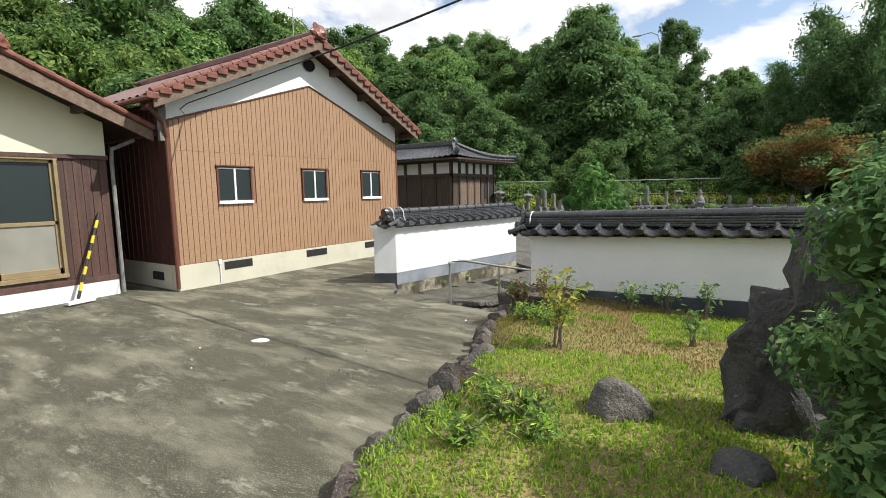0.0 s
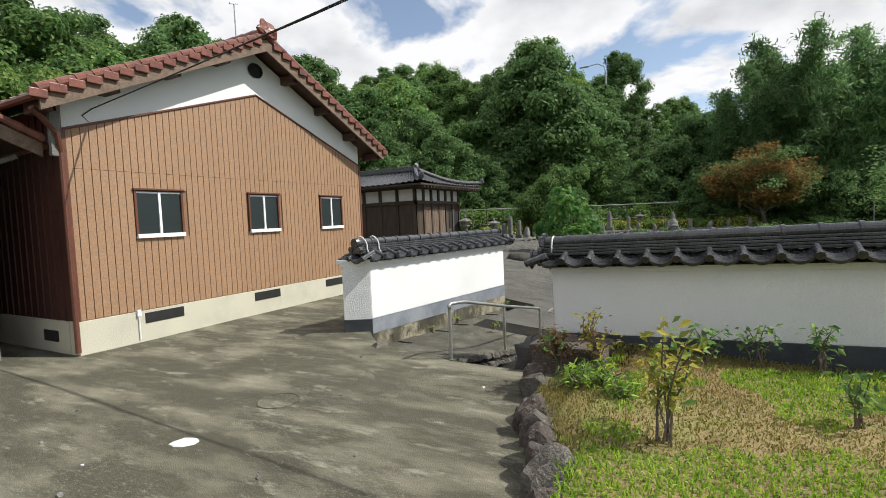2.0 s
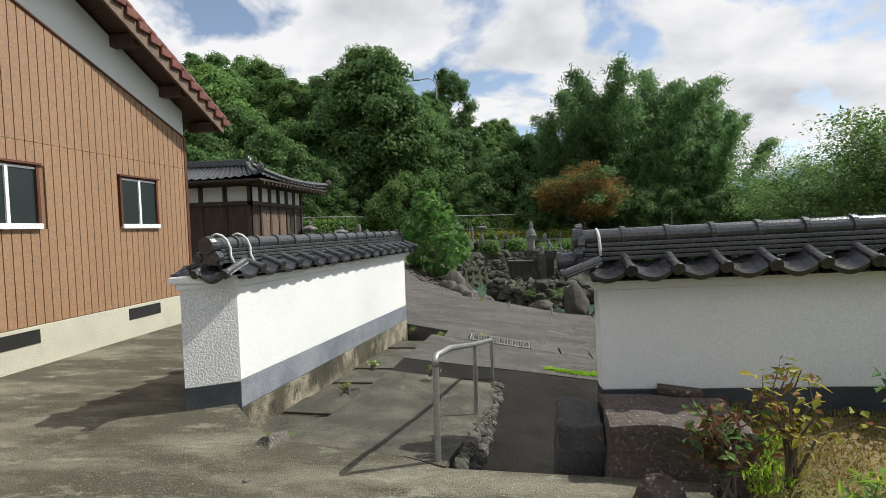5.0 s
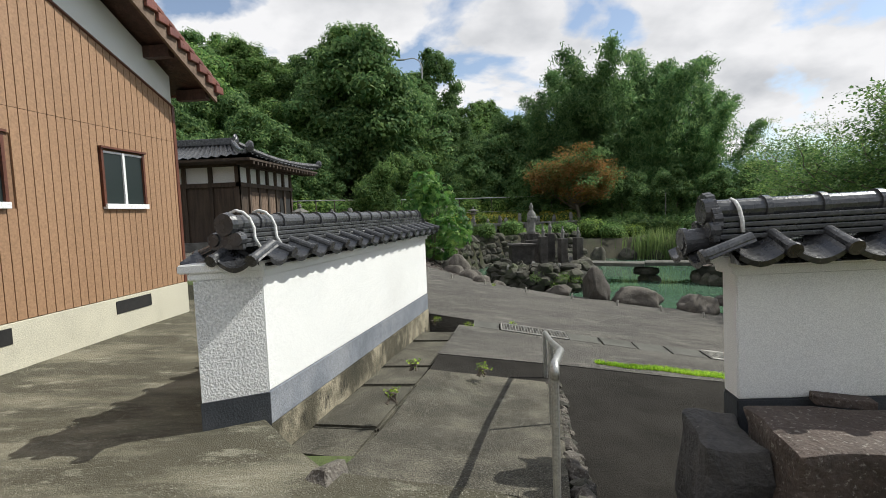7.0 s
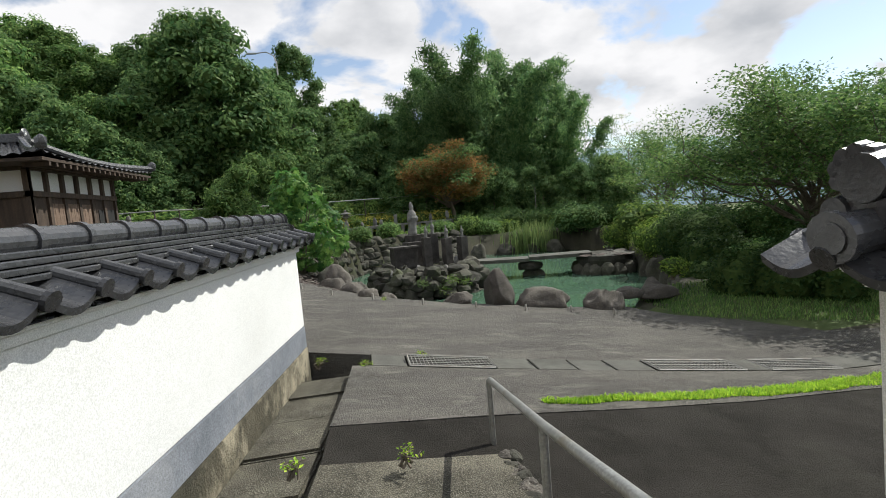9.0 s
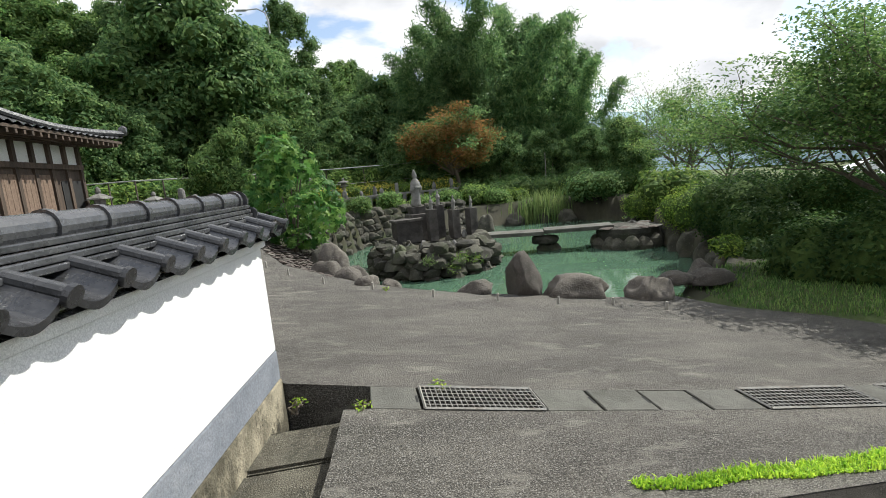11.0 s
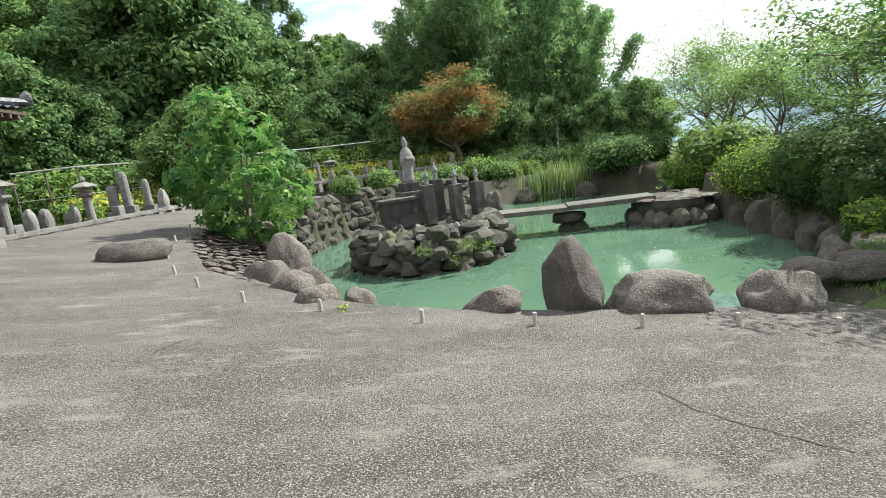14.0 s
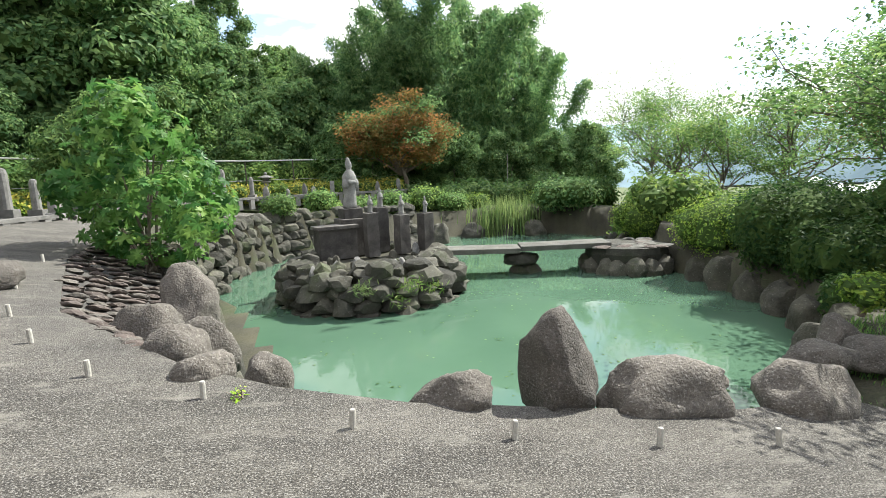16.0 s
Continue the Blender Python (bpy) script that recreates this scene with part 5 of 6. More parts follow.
# ---- temple hall ----
T = thing("temple_hall", "dark timber temple hall with grey tiled hip roof", "temple", pose(-10.9, 16.8, 0.42))
TX, TY, TZ = -7.0, 5.8, 2.80
part("hall_wall", box(TX + 0.9, -0.9, 0.9, TY - 0.9, 0.3, 2.06), WOODX, T, "dark weathered timber wall")
part("plaster_band", box(TX + 0.92, -0.92, 0.92, TY - 0.92, 2.06, 2.74), PLASTER, T, "white plaster frieze")
part("stone_base", box(TX + 0.5, -0.5, 0.5, TY - 0.5, -0.3, 0.3, 0.02), GRANITE, T)
for i in range(7):
    u = i / 6
    part("wall_post", box(-0.94, -0.84, 0.85 + u * (TY - 1.8), 0.97 + u * (TY - 1.8), 0.3, 2.74), WOODX, T)
    part("wall_post", box(TX + 0.9 + u * (-TX - 1.8) - 0.06, TX + 0.9 + u * (-TX - 1.8) + 0.06, 0.84, 0.94, 0.3, 2.74), WOODX, T)
for z in (2.0, 2.62):
    part("tie_beam", box(-0.93, -0.82, 0.82, TY - 0.82, z, z + 0.13), WOODX, T)
    part("tie_beam", box(TX + 0.8, -0.82, 0.82, 0.93, z, z + 0.13), WOODX, T)
for i in range(11):
    part("door_board", box(-0.90, -0.87, 1.6 + i * 0.17, 1.76 + i * 0.17, 0.4, 1.85), WOODB, T)
part("window_lattice", box(-0.91, -0.88, 3.9, 4.8, 0.9, 1.7), BLACK, T)
corners = [Vector((0, 0, TZ)), Vector((0, TY, TZ)), Vector((TX, TY, TZ)), Vector((TX, 0, TZ))]
R0, R1 = Vector((-2.05, TY / 2, 3.62)), Vector((TX + 1.5, TY / 2, 3.62))


def roof_face(e0, e1, r0, r1, name):
    """A hip roof slope with rolled tile columns, sagging slightly."""
    cols = max(8, int((e1 - e0).length / 0.28))
    verts, faces, rows = [], [], 9
    for i in range(cols * 4 + 1):
        u = i / (cols * 4)
        for j in range(rows):
            w = j / (rows - 1)
            p = e0.lerp(e1, u).lerp(r0.lerp(r1, u), w)
            p.z -= 0.22 * math.sin(w * math.pi) - 0.10 * (abs(u - 0.5) * 2) ** 4 * (1 - w)
            p.z += 0.028 * math.cos(i / 4 * math.tau)
            verts.append(p)
    for i in range(cols * 4):
        for j in range(rows - 1):
            q = i * rows + j
            faces.append((q, q + rows, q + rows + 1, q + 1))
    part(name, quick_mesh(name, verts, faces, KAWARA, True), None, T, "grey tiled roof slope")


roof_face(corners[0], corners[1], R0, R0, "roof_slope")
roof_face(corners[1], corners[2], R0, R1, "roof_slope")
roof_face(corners[2], corners[3], R1, R1, "roof_slope")
roof_face(corners[3], corners[0], R1, R0, "roof_slope")
part("soffit", box(TX + 0.05, -0.05, 0.05, TY - 0.05, TZ - 0.10, TZ - 0.03), WOODX, T)
for c, r in ((corners[0], R0), (corners[1], R0), (corners[2], R1), (corners[3], R1)):
    pts = []
    for k in range(9):
        p = c.lerp(r, k / 8)
        p.z += -0.22 * math.sin(k / 8 * math.pi) + 0.10 * (1 - k / 8) + 0.1
        pts.append(p)
    part("hip_ridge", tube(pts, [0.09] * 9, 8), KAWARA, T)
    part("hip_end_tile", rock(0.12, 0.12, 0.3, 91, 2, 0.3, 0.4, None, (pts[0].x, pts[0].y, pts[0].z - 0.05), 3), KAWARA, T)
part("main_ridge", box(R1.x - 0.1, R0.x + 0.1, TY / 2 - 0.11, TY / 2 + 0.11, 3.58, 3.82, 0.03), KAWARA, T)
part("ridge_end_tile", rock(0.10, 0.18, 0.4, 92, 3, 0.3, 0.4, None, (R0.x + 0.12, TY / 2, 3.55), 3), KAWARA, T)
for i in range(20):
    part("rafter_end", box(-0.6, -0.06, 0.3 + i * 0.27, 0.37 + i * 0.27, TZ - 0.20, TZ - 0.11), WOODX, T)
single("entrance_steps", extrude_poly([(0, 0, 0), (0.9, 0, 0), (0.9, 0, 0.16), (0.6, 0, 0.16), (0.6, 0, 0.32), (0.3, 0, 0.32), (0.3, 0, 0.48), (0, 0, 0.48)], (0, 2.0, 0)), GRANITE, "grey stone steps before the temple hall", "steps", pose(-10.75, 17.0, 0.42))


def lantern(m, h, label, group="stone lanterns"):
    L = thing("stone_lantern", label, "stone lantern", m, group)
    part("base", lathe([(0.26, 0), (0.26, 0.08), (0.18, 0.12)], 8), GRANITE, L)
    part("shaft", lathe([(0.11, 0.12), (0.095, 0.4), (0.11, 0.62 * h)], 12), GRANITE, L)
    part("firebox_floor", lathe([(0.10, 0.62 * h), (0.22, 0.68 * h), (0.22, 0.72 * h)], 8), GRANITE, L)
    part("firebox", lathe([(0.15, 0.72 * h), (0.15, 0.86 * h)], 6), GRANITE, L)
    part("cap", lathe([(0.36, 0.86 * h), (0.34, 0.89 * h), (0.16, 0.95 * h), (0.06, 0.98 * h)], 6), GRANITE, L)
    part("finial", lathe([(0.05, 0.97 * h), (0.08, 1.02 * h), (0.06, 1.08 * h), (0.01, 1.12 * h)], 8), GRANITE, L)
    return L


lantern(pose(-5.09, 35.54, 0.45), 1.1, "weathered grey stone lantern on the terrace")
lantern(pose(-11.4, 21.6, 0.42), 1.35, "tall grey stone lantern near the temple hall")
lantern(pose(-10.9, 24.0, 0.42), 1.15, "small grey stone lantern before the hedge")

# kerb, grave markers, hedge and fence on the terrace
KERB = [(-11.2, 19.8), (-10.8, 20.9), (-10.15, 23.0), (-9.5, 25.2), (-8.9, 28.5), (-7.6, 31.6), (-5.4, 33.6), (-2.5, 34.4), (1.5, 34.3)]
KB = thing("terrace_kerb", "low pale stone kerb with gaps along the terrace", "kerb", pose(-9, 26, 0.35))
rnd = random.Random(44)
for a, b in zip(KERB, KERB[1:]):
    a, b = Vector((*a, 0)) - Vector((-9, 26, 0)), Vector((*b, 0)) - Vector((-9, 26, 0))
    m = a.lerp(b, 0.5)
    an = math.degrees(math.atan2(b.y - a.y, b.x - a.x))
    L = (b - a).length
    r = part("kerb_rail", box(-L / 2, L / 2, -0.09, 0.09, 0.12, 0.22, 0.01), GRANITE, KB)
    r.matrix_basis = pose(m.x, m.y, 0, 0, 0, an)
    for i in range(int(L / 0.5)):
        p = a.lerp(b, (i + 0.5) / int(L / 0.5))
        k = part("kerb_block", box(-0.1, 0.1, -0.08, 0.08, -0.3, 0.12, 0.008), GRANITE, KB)
        k.matrix_basis = pose(p.x, p.y, 0, 0, 0, an)


def grave(m, w, h, kind, label):
    g = thing("grave_marker", label, "gravestone", m, "grave markers on the terrace")
    part("plinth", box(-w * 0.9, w * 0.9, -w * 0.8, w * 0.8, 0, h * 0.14, 0.01), GRANITE, g)
    part("step", box(-w * 0.65, w * 0.65, -w * 0.6, w * 0.6, h * 0.14, h * 0.28, 0.01), GRANITE, g)
    if kind == 0:
        part("stone", lathe([(w * 0.42, h * 0.28), (w * 0.40, h * 0.9), (w * 0.3, h * 0.98), (w * 0.1, h)], 12), GRANITE, g)
    elif kind == 1:
        part("stone", box(-w * 0.4, w * 0.4, -w * 0.35, w * 0.35, h * 0.28, h, 0.02), GRANITE, g)
    else:
        part("stone", rock(w * 0.5, w * 0.4, h * 0.75, int(h * 999), 2, 0.1, 0.5, None, (0, 0, h * 0.26), 4), GRANITE, g)
    return g


for k in range(34):
    u = (k + rnd.uniform(0.1, 0.9)) / 34
    p = along(KERB, u)
    q = along(KERB, min(1, u + 0.01)) - along(KERB, max(0, u - 0.01))
    nrm = Vector((-q.y, q.x)).normalized()
    if nrm.dot(Vector((-1, 1))) < 0:
        nrm = -nrm
    p += nrm * rnd.uniform(0.45, 1.4)
    big = rnd.random() < 0.22
    grave(pose(p.x, p.y, 0.36, 0, 0, rnd.uniform(-20, 20)), rnd.uniform(0.22, 0.34), rnd.uniform(1.0, 1.45) if big else rnd.uniform(0.4, 0.8), 0 if big else rnd.choice((1, 2, 2)),
          "tall round-topped grey grave pillar" if big else "small weathered grey gravestone")

FN = thing("terrace_fence", "thin rusty pipe fence along the wood's edge", "fence", pose(-10, 28, 0.9))
FL = [(-15.06, 28.17), (-13.19, 28.47), (-11.81, 30.48), (-9.52, 33.83), (-6.04, 36.58), (-1.63, 37.76), (2.20, 37.82)]
for a, b in zip(FL, FL[1:]):
    A_, B_ = Vector((a[0] + 10, a[1] - 28, 1.35)), Vector((b[0] + 10, b[1] - 28, 1.35))
    part("top_rail", rod(A_, B_, 0.03, seg=6), STEEL, FN)
    part("wire", rod(A_ - Vector((0, 0, 0.95)), B_ - Vector((0, 0, 0.95)), 0.012, seg=5), STEEL, FN)
    for i in range(2):
        p = A_.lerp(B_, i / 2)
        part("fence_post", rod((p.x, p.y, -0.6), p, 0.03, seg=6), ROCKR, FN)

# ---- trees ----
def branchy(bm, rnd, p, d, length, r, depth, tips):
    """A limb that forks; its ends go into tips."""
    pts, rad, q, dd = [p.copy()], [r], p.copy(), d.copy()
    for k in range(4):
        dd = (dd + Vector((rnd.gauss(0, 0.16), rnd.gauss(0, 0.16), rnd.gauss(0.03, 0.1)))).normalized()
        q = q + dd * length / 4
        pts.append(q.copy())
        rad.append(r * (1 - 0.13 * (k + 1)))
    tube(pts, rad, 6 if r > 0.04 else 4, bm)
    tips.append(q.copy())
    if depth == 0 and r < 0.05:
        tips.append(pts[2].copy())
    if depth:
        for k in range(rnd.choice((2, 3))):
            nd = (dd + Vector((rnd.gauss(0, 0.6), rnd.gauss(0, 0.6), rnd.gauss(0.1, 0.3)))).normalized()
            branchy(bm, rnd, pts[-1 - (k % 2)], nd, length * rnd.uniform(0.6, 0.8), r * 0.5, depth - 1, tips)


def forest_tree(name, seed, material, height=10.0, radius=3.9, low=0.14, leaf=0.29, density=25, label="broad-leaved woodland tree in full leaf", category="tree", m=None, clumps_n=40):
    rnd = random.Random(seed)
    t = thing(name, label, category, m or pose(0, 0, -300), group="woodland trees")
    bm, tips = bmesh.new(), []
    branchy(bm, rnd, Vector((0, 0, -0.8)), Vector((rnd.gauss(0, 0.05), rnd.gauss(0, 0.05), 1)), height * 0.34, height * 0.022, 1, tips)
    part("trunk", bm, BARK, t)
    clumps = []
    for i in range(clumps_n):
        u = (i + 0.5) / clumps_n
        z = height * (low + (0.88 - low) * u)
        prof = math.sin(min(0.93, (u + 0.16) / 1.12) * math.pi) ** 0.5
        a = i * 2.4 + rnd.random()
        rr = radius * prof * rnd.uniform(0.4, 0.95)
        s = rnd.uniform(0.22, 0.40) * radius * (1.0 - 0.25 * u)
        clumps.append((rr * math.cos(a), rr * math.sin(a), z, s, s * rnd.uniform(0.65, 0.85)))
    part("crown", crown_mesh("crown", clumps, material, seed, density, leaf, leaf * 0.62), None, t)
    return t


kinds = [forest_tree("broadleaf_tree", 1, LEAF_A), forest_tree("broadleaf_tree", 2, LEAF_A, 11, 3.7), forest_tree("broadleaf_tree", 3, LEAF_B, 9, 3.9),
         forest_tree("evergreen_tree", 4, LEAF_C, 10.5, 4.0, label="dark evergreen woodland tree"), forest_tree("evergreen_tree", 5, LEAF_C, 11.5, 3.6, label="dark evergreen woodland tree"),
         forest_tree("broadleaf_tree", 6, LEAF_A, 8, 3.4)]
rnd = random.Random(77)
used = set()


def plant(k, x, y, s, z=None, turn=None):
    m = pose(x, y, ground_z(x, y) - 0.1 if z is None else z, 0, 0, rnd.uniform(0, 360)) @ Matrix.Diagonal((s, s, s * rnd.uniform(0.9, 1.1), 1))
    if k not in used:
        used.add(k)
        kinds[k].matrix_world = m
        return kinds[k]
    c = copy_thing(kinds[k], Matrix.Identity(4))
    c.matrix_basis = m
    return c


for d_, step, s0 in ((33, 5.6, 0.62), (38.5, 5.2, 0.85), (45, 5.4, 1.0), (52, 5.8, 1.02), (59, 6.2, 1.05), (67, 7.0, 1.05)):
    a = -104.0 + rnd.uniform(0, 4)
    amax = 8 if d_ < 40 else 2
    while a < amax:
        an = radians(a + rnd.uniform(-1.5, 1.5))
        dd = d_ + rnd.uniform(-1.6, 1.6)
        x, y = -4 + dd * math.sin(an), 6 + dd * math.cos(an)
        if not (x < -8 and y < 16 and d_ < 40) and not (-22 < x < -10.5 and 17 < y < 29):
            fade = 0.72 if a > -14 else 1.22 if -82 < a < -50 and d_ > 40 else 1.0
            k = rnd.choice((0, 1, 2, 3, 3, 4, 5)) if d_ > 35 else rnd.choice((3, 0, 4, 5))
            plant(k, x, y, s0 * rnd.uniform(0.85, 1.15) * fade)
        a += math.degrees(step / d_)
plant(4, -13.7, 42.5, 1.28)
plant(3, -11.8, 43.5, 1.2)
plant(3, -16.2, 43.0, 1.2)
for x, y, s in ((-36, 12, 1.2), (-38, 18, 1.25), (-34, 26, 1.15), (-30, 14, 0.9), (-33, 22, 1.0), (-28, 28, 0.9), (-26, 34, 0.9), (-22, 31.5, 0.7), (-19, 35, 0.8)):
    plant(rnd.choice((0, 2, 3)), x, y, s)

# bamboo grove
def bamboo(seed, h):
    rnd2 = random.Random(seed)
    rs = np.random.RandomState(seed)
    t = thing("bamboo", "tall feathery green bamboo with arching tip", "bamboo", pose(0, 0, -300), group="bamboo grove")
    lean = Vector((rnd2.gauss(0, 1), rnd2.gauss(0, 1), 0)).normalized()
    pts = [Vector((0, 0, -0.5)) + Vector((0, 0, h * u)) + lean * (h * 0.24 * u ** 3.0) for u in np.linspace(0, 1, 9)]
    part("culm", tube(pts, [0.05 * (1 - 0.85 * i / 8) for i in range(9)], 6), LEAF_BAM, t)
    ps, ns = [], []
    for i in range(84):
        u = 0.22 + 0.78 * (i / 84) ** 0.8
        k = min(int(u * 8), 7)
        p = pts[k].lerp(pts[k + 1], u * 8 - k)
        a = rnd2.uniform(0, math.tau)
        ln = rnd2.uniform(0.7, 1.9) * math.sin(math.pi * (0.12 + 0.80 * u)) ** 0.7
        for q in range(60):
            w = rnd2.random() ** 0.7
            ps.append((p.x + math.cos(a) * ln * w + rnd2.gauss(0, 0.2), p.y + math.sin(a) * ln * w + rnd2.gauss(0, 0.2), p.z + 0.45 * w - 0.75 * w * w + rnd2.gauss(0, 0.16)))
            ns.append((rnd2.gauss(0, 1), rnd2.gauss(0, 1), rnd2.gauss(0.5, 0.6)))
    v, f = leaf_quads(rs, np.array(ps), np.array(ns), 0.32, 0.075, 0.6)
    part("foliage", quick_mesh("foliage", v.tolist(), f.tolist(), LEAF_BAM), None, t)
    return t


bams = [bamboo(101, 12.6), bamboo(102, 13.4), bamboo(103, 11.2)]
spots = []
for i in range(66):
    u = rnd.random()
    x = -1.0 + 15.8 * u
    y = 43 + rnd.uniform(0, 9) - 0.12 * (x - 8)
    hs = (0.72 + 0.42 * math.sin(max(0.05, min(0.95, u)) * math.pi) ** 0.8) * rnd.uniform(0.88, 1.08)
    spots.append((x, y, hs))
for i, (x, y, s) in enumerate(spots):
    m = pose(x, y, -0.8, 0, 0, rnd.uniform(0, 360)) @ Matrix.Diagonal((s * 1.1, s * 1.1, s, 1))
    if i < 3:
        bams[i].matrix_world = m
    else:
        copy_thing(bams[i % 3], Matrix.Identity(4)).matrix_basis = m
# dark evergreen undergrowth before and behind the grove
for x, y, s in ((3, 40.5, 0.5), (6, 40.0, 0.48), (9, 40.0, 0.5), (12, 39.5, 0.45), (15, 39.5, 0.5), (-1.5, 39.0, 0.5), (2, 56, 0.9), (8, 57, 0.95), (14, 55, 0.9), (17.5, 45, 0.55), (-3.5, 43, 0.8), (-2.0, 47, 0.95), (-5.5, 41, 0.75), (-0.5, 51, 1.0)):
    plant(rnd.choice((3, 4)), x, y, s, -0.9)


def bush(name, m, clumps, material, seed, density, leaf, label, category="shrub", group="", stems=3, ratio=0.6, core=0.7, droop=0.0):
    t = thing(name, label, category, m, group)
    bm = bmesh.new()
    rnd2 = random.Random(seed)
    for x, y, z, rx, rz in clumps[:max(stems, 1)]:
        tube([(rnd2.uniform(-0.06, 0.06), rnd2.uniform(-0.06, 0.06), -0.15), (x * 0.5, y * 0.5, z * 0.45), (x, y, z)], [0.03, 0.022, 0.01], 5, bm)
    part("stem", bm, BARK, t)
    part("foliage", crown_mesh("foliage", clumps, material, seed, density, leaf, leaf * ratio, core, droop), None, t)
    return t


def dome(rnd2, r, h, n):
    out = [(0, 0, h * 0.42, r * 0.82, h * 0.55)]
    for i in range(n):
        a = i / n * math.tau + rnd2.random()
        out.append((r * 0.55 * math.cos(a), r * 0.55 * math.sin(a), h * rnd2.uniform(0.3, 0.5), r * rnd2.uniform(0.4, 0.52), h * rnd2.uniform(0.38, 0.5)))
    return out


rnd = random.Random(9)
for k, (x, y, z, r, h) in enumerate(((6.43, 23.62, -0.85, 0.95, 1.05), (6.87, 22.13, -0.8, 0.75, 0.7), (5.71, 19.91, -0.85, 1.05, 1.35), (6.66, 20.71, -0.8, 0.8, 1.0), (7.91, 21.96, -0.8, 0.8, 0.8), (2.42, 14.62, -0.55, 0.32, 0.36),
                                     (7.50, 32.76, -0.6, 0.85, 1.0), (8.81, 26.22, -0.8, 0.9, 0.9), (4.10, 32.61, -0.5, 0.8, 0.8))):
    bush("azalea_bush", pose(x, y, z), dome(rnd, r, h, 6), LEAF_AZ, 500 + k, 420 if r < 0.5 else 250, 0.07, "clipped rounded yellow-green azalea bush by the pond", "shrub", "azalea bushes", ratio=0.5, core=0.86)
for k, (x, y, z, r, h) in enumerate(((5.58, 17.85, -1.0, 1.3, 1.75), (7.04, 19.00, -0.9, 1.3, 1.7), (4.99, 16.53, -1.0, 0.95, 1.2), (7.19, 16.84, -0.9, 1.2, 1.8), (5.06, 15.12, -0.95, 0.9, 0.9), (6.45, 14.21, -0.9, 1.0, 1.0), (7.73, 13.19, -0.9, 1.0, 1.0), (3.98, 15.62, -1.25, 0.6, 0.8), (3.5, 13.8, -1.2, 0.75, 1.25), (4.4, 13.0, -1.15, 1.0, 1.7))):
    bush("dark_shrub", pose(x, y, z), dome(rnd, r, h, 7), LEAF_D, 520 + k, 230, 0.085, "dense dark green shrub overhanging the pond", "shrub", "dark pond shrubs", core=0.84)
for k in range(26):
    x, y = 6.5 + rnd.uniform(0, 12), 27 + rnd.uniform(-5, 9)
    if k > 17:
        x, y = 8.5 + rnd.uniform(0, 9), 15 + rnd.uniform(0, 9)
    r, h = rnd.uniform(1.0, 1.7), rnd.uniform(0.9, 1.5)
    bush("wild_shrub", pose(x, y, ground_z(x, y)), dome(rnd, r, h, 6), rnd.choice((LEAF_A, LEAF_B, LEAF_C)), 540 + k, 45, 0.16, "loose green shrub behind the pond", "shrub", "shrubs behind the pond", core=0.8)
for k, (x, y, r, h) in enumerate(((0.27, 32.32, 0.9, 1.1), (1.92, 32.83, 0.9, 1.2), (-1.17, 31.61, 0.8, 0.9), (-2.39, 31.23, 0.7, 0.8), (2.99, 32.12, 0.8, 0.9), (-4.42, 36.01, 0.9, 0.9))):
    bush("wild_shrub", pose(x, y, -0.45), dome(rnd, r, h, 6), (LEAF_A, LEAF_B)[k % 2], 580 + k, 110, 0.11, "leafy green shrub on the far bank", "shrub", "far bank shrubs", core=0.82)
for k, (x, y, r, h) in enumerate(((-6.35, 23.80, 0.55, 0.7), (-4.31, 29.30, 0.7, 0.8), (-2.84, 30.78, 0.7, 0.85))):
    bush("bank_shrub", pose(x, y, -0.02), dome(rnd, r, h, 5), LEAF_A, 595 + k, 150, 0.10, "low green shrub on top of the boulder wall", "shrub", "boulder wall shrubs", core=0.8)
for k, (x, y, r, h) in enumerate(((3.2, 33.6, 1.2, 1.5), (4.8, 34.2, 1.3, 1.7), (6.6, 33.8, 1.2, 1.5), (8.2, 33.2, 1.3, 1.8), (9.6, 31.4, 1.3, 1.6), (1.8, 34.4, 1.1, 1.6))):
    bush("dark_shrub", pose(x, y, -0.7), dome(rnd, r, h, 6), LEAF_D, 660 + k, 90, 0.13, "dense dark green shrub behind the reeds", "shrub", "dark pond shrubs", core=0.84)
# hedge along the terrace
HL = [(-12.29, 26.02), (-11.91, 27.44), (-11.20, 29.21), (-9.90, 31.97), (-6.85, 35.25), (-3.31, 36.49), (1.61, 36.50)]
for k in range(24):
    p = along(HL, (k + 0.5) / 24)
    bush("hedge_bush", pose(p.x, p.y, 0.25), dome(rnd, 0.85, 1.0, 5), LEAF_YEL if k % 3 else LEAF_AZ, 610 + k, 90, 0.11, "low yellow-green hedge bush behind the graves", "shrub", "terrace hedge", core=0.85)
for k in range(16):
    p = along(FL, (k + 0.5) / 16) + Vector((-0.6, 1.2))
    bush("climber_bush", pose(p.x, p.y, 0.6), dome(rnd, 1.1, 1.7, 6), rnd.choice((LEAF_B, LEAF_A)), 640 + k, 50, 0.20, "bright leafy undergrowth along the fence", "shrub", "fence undergrowth", core=0.75)

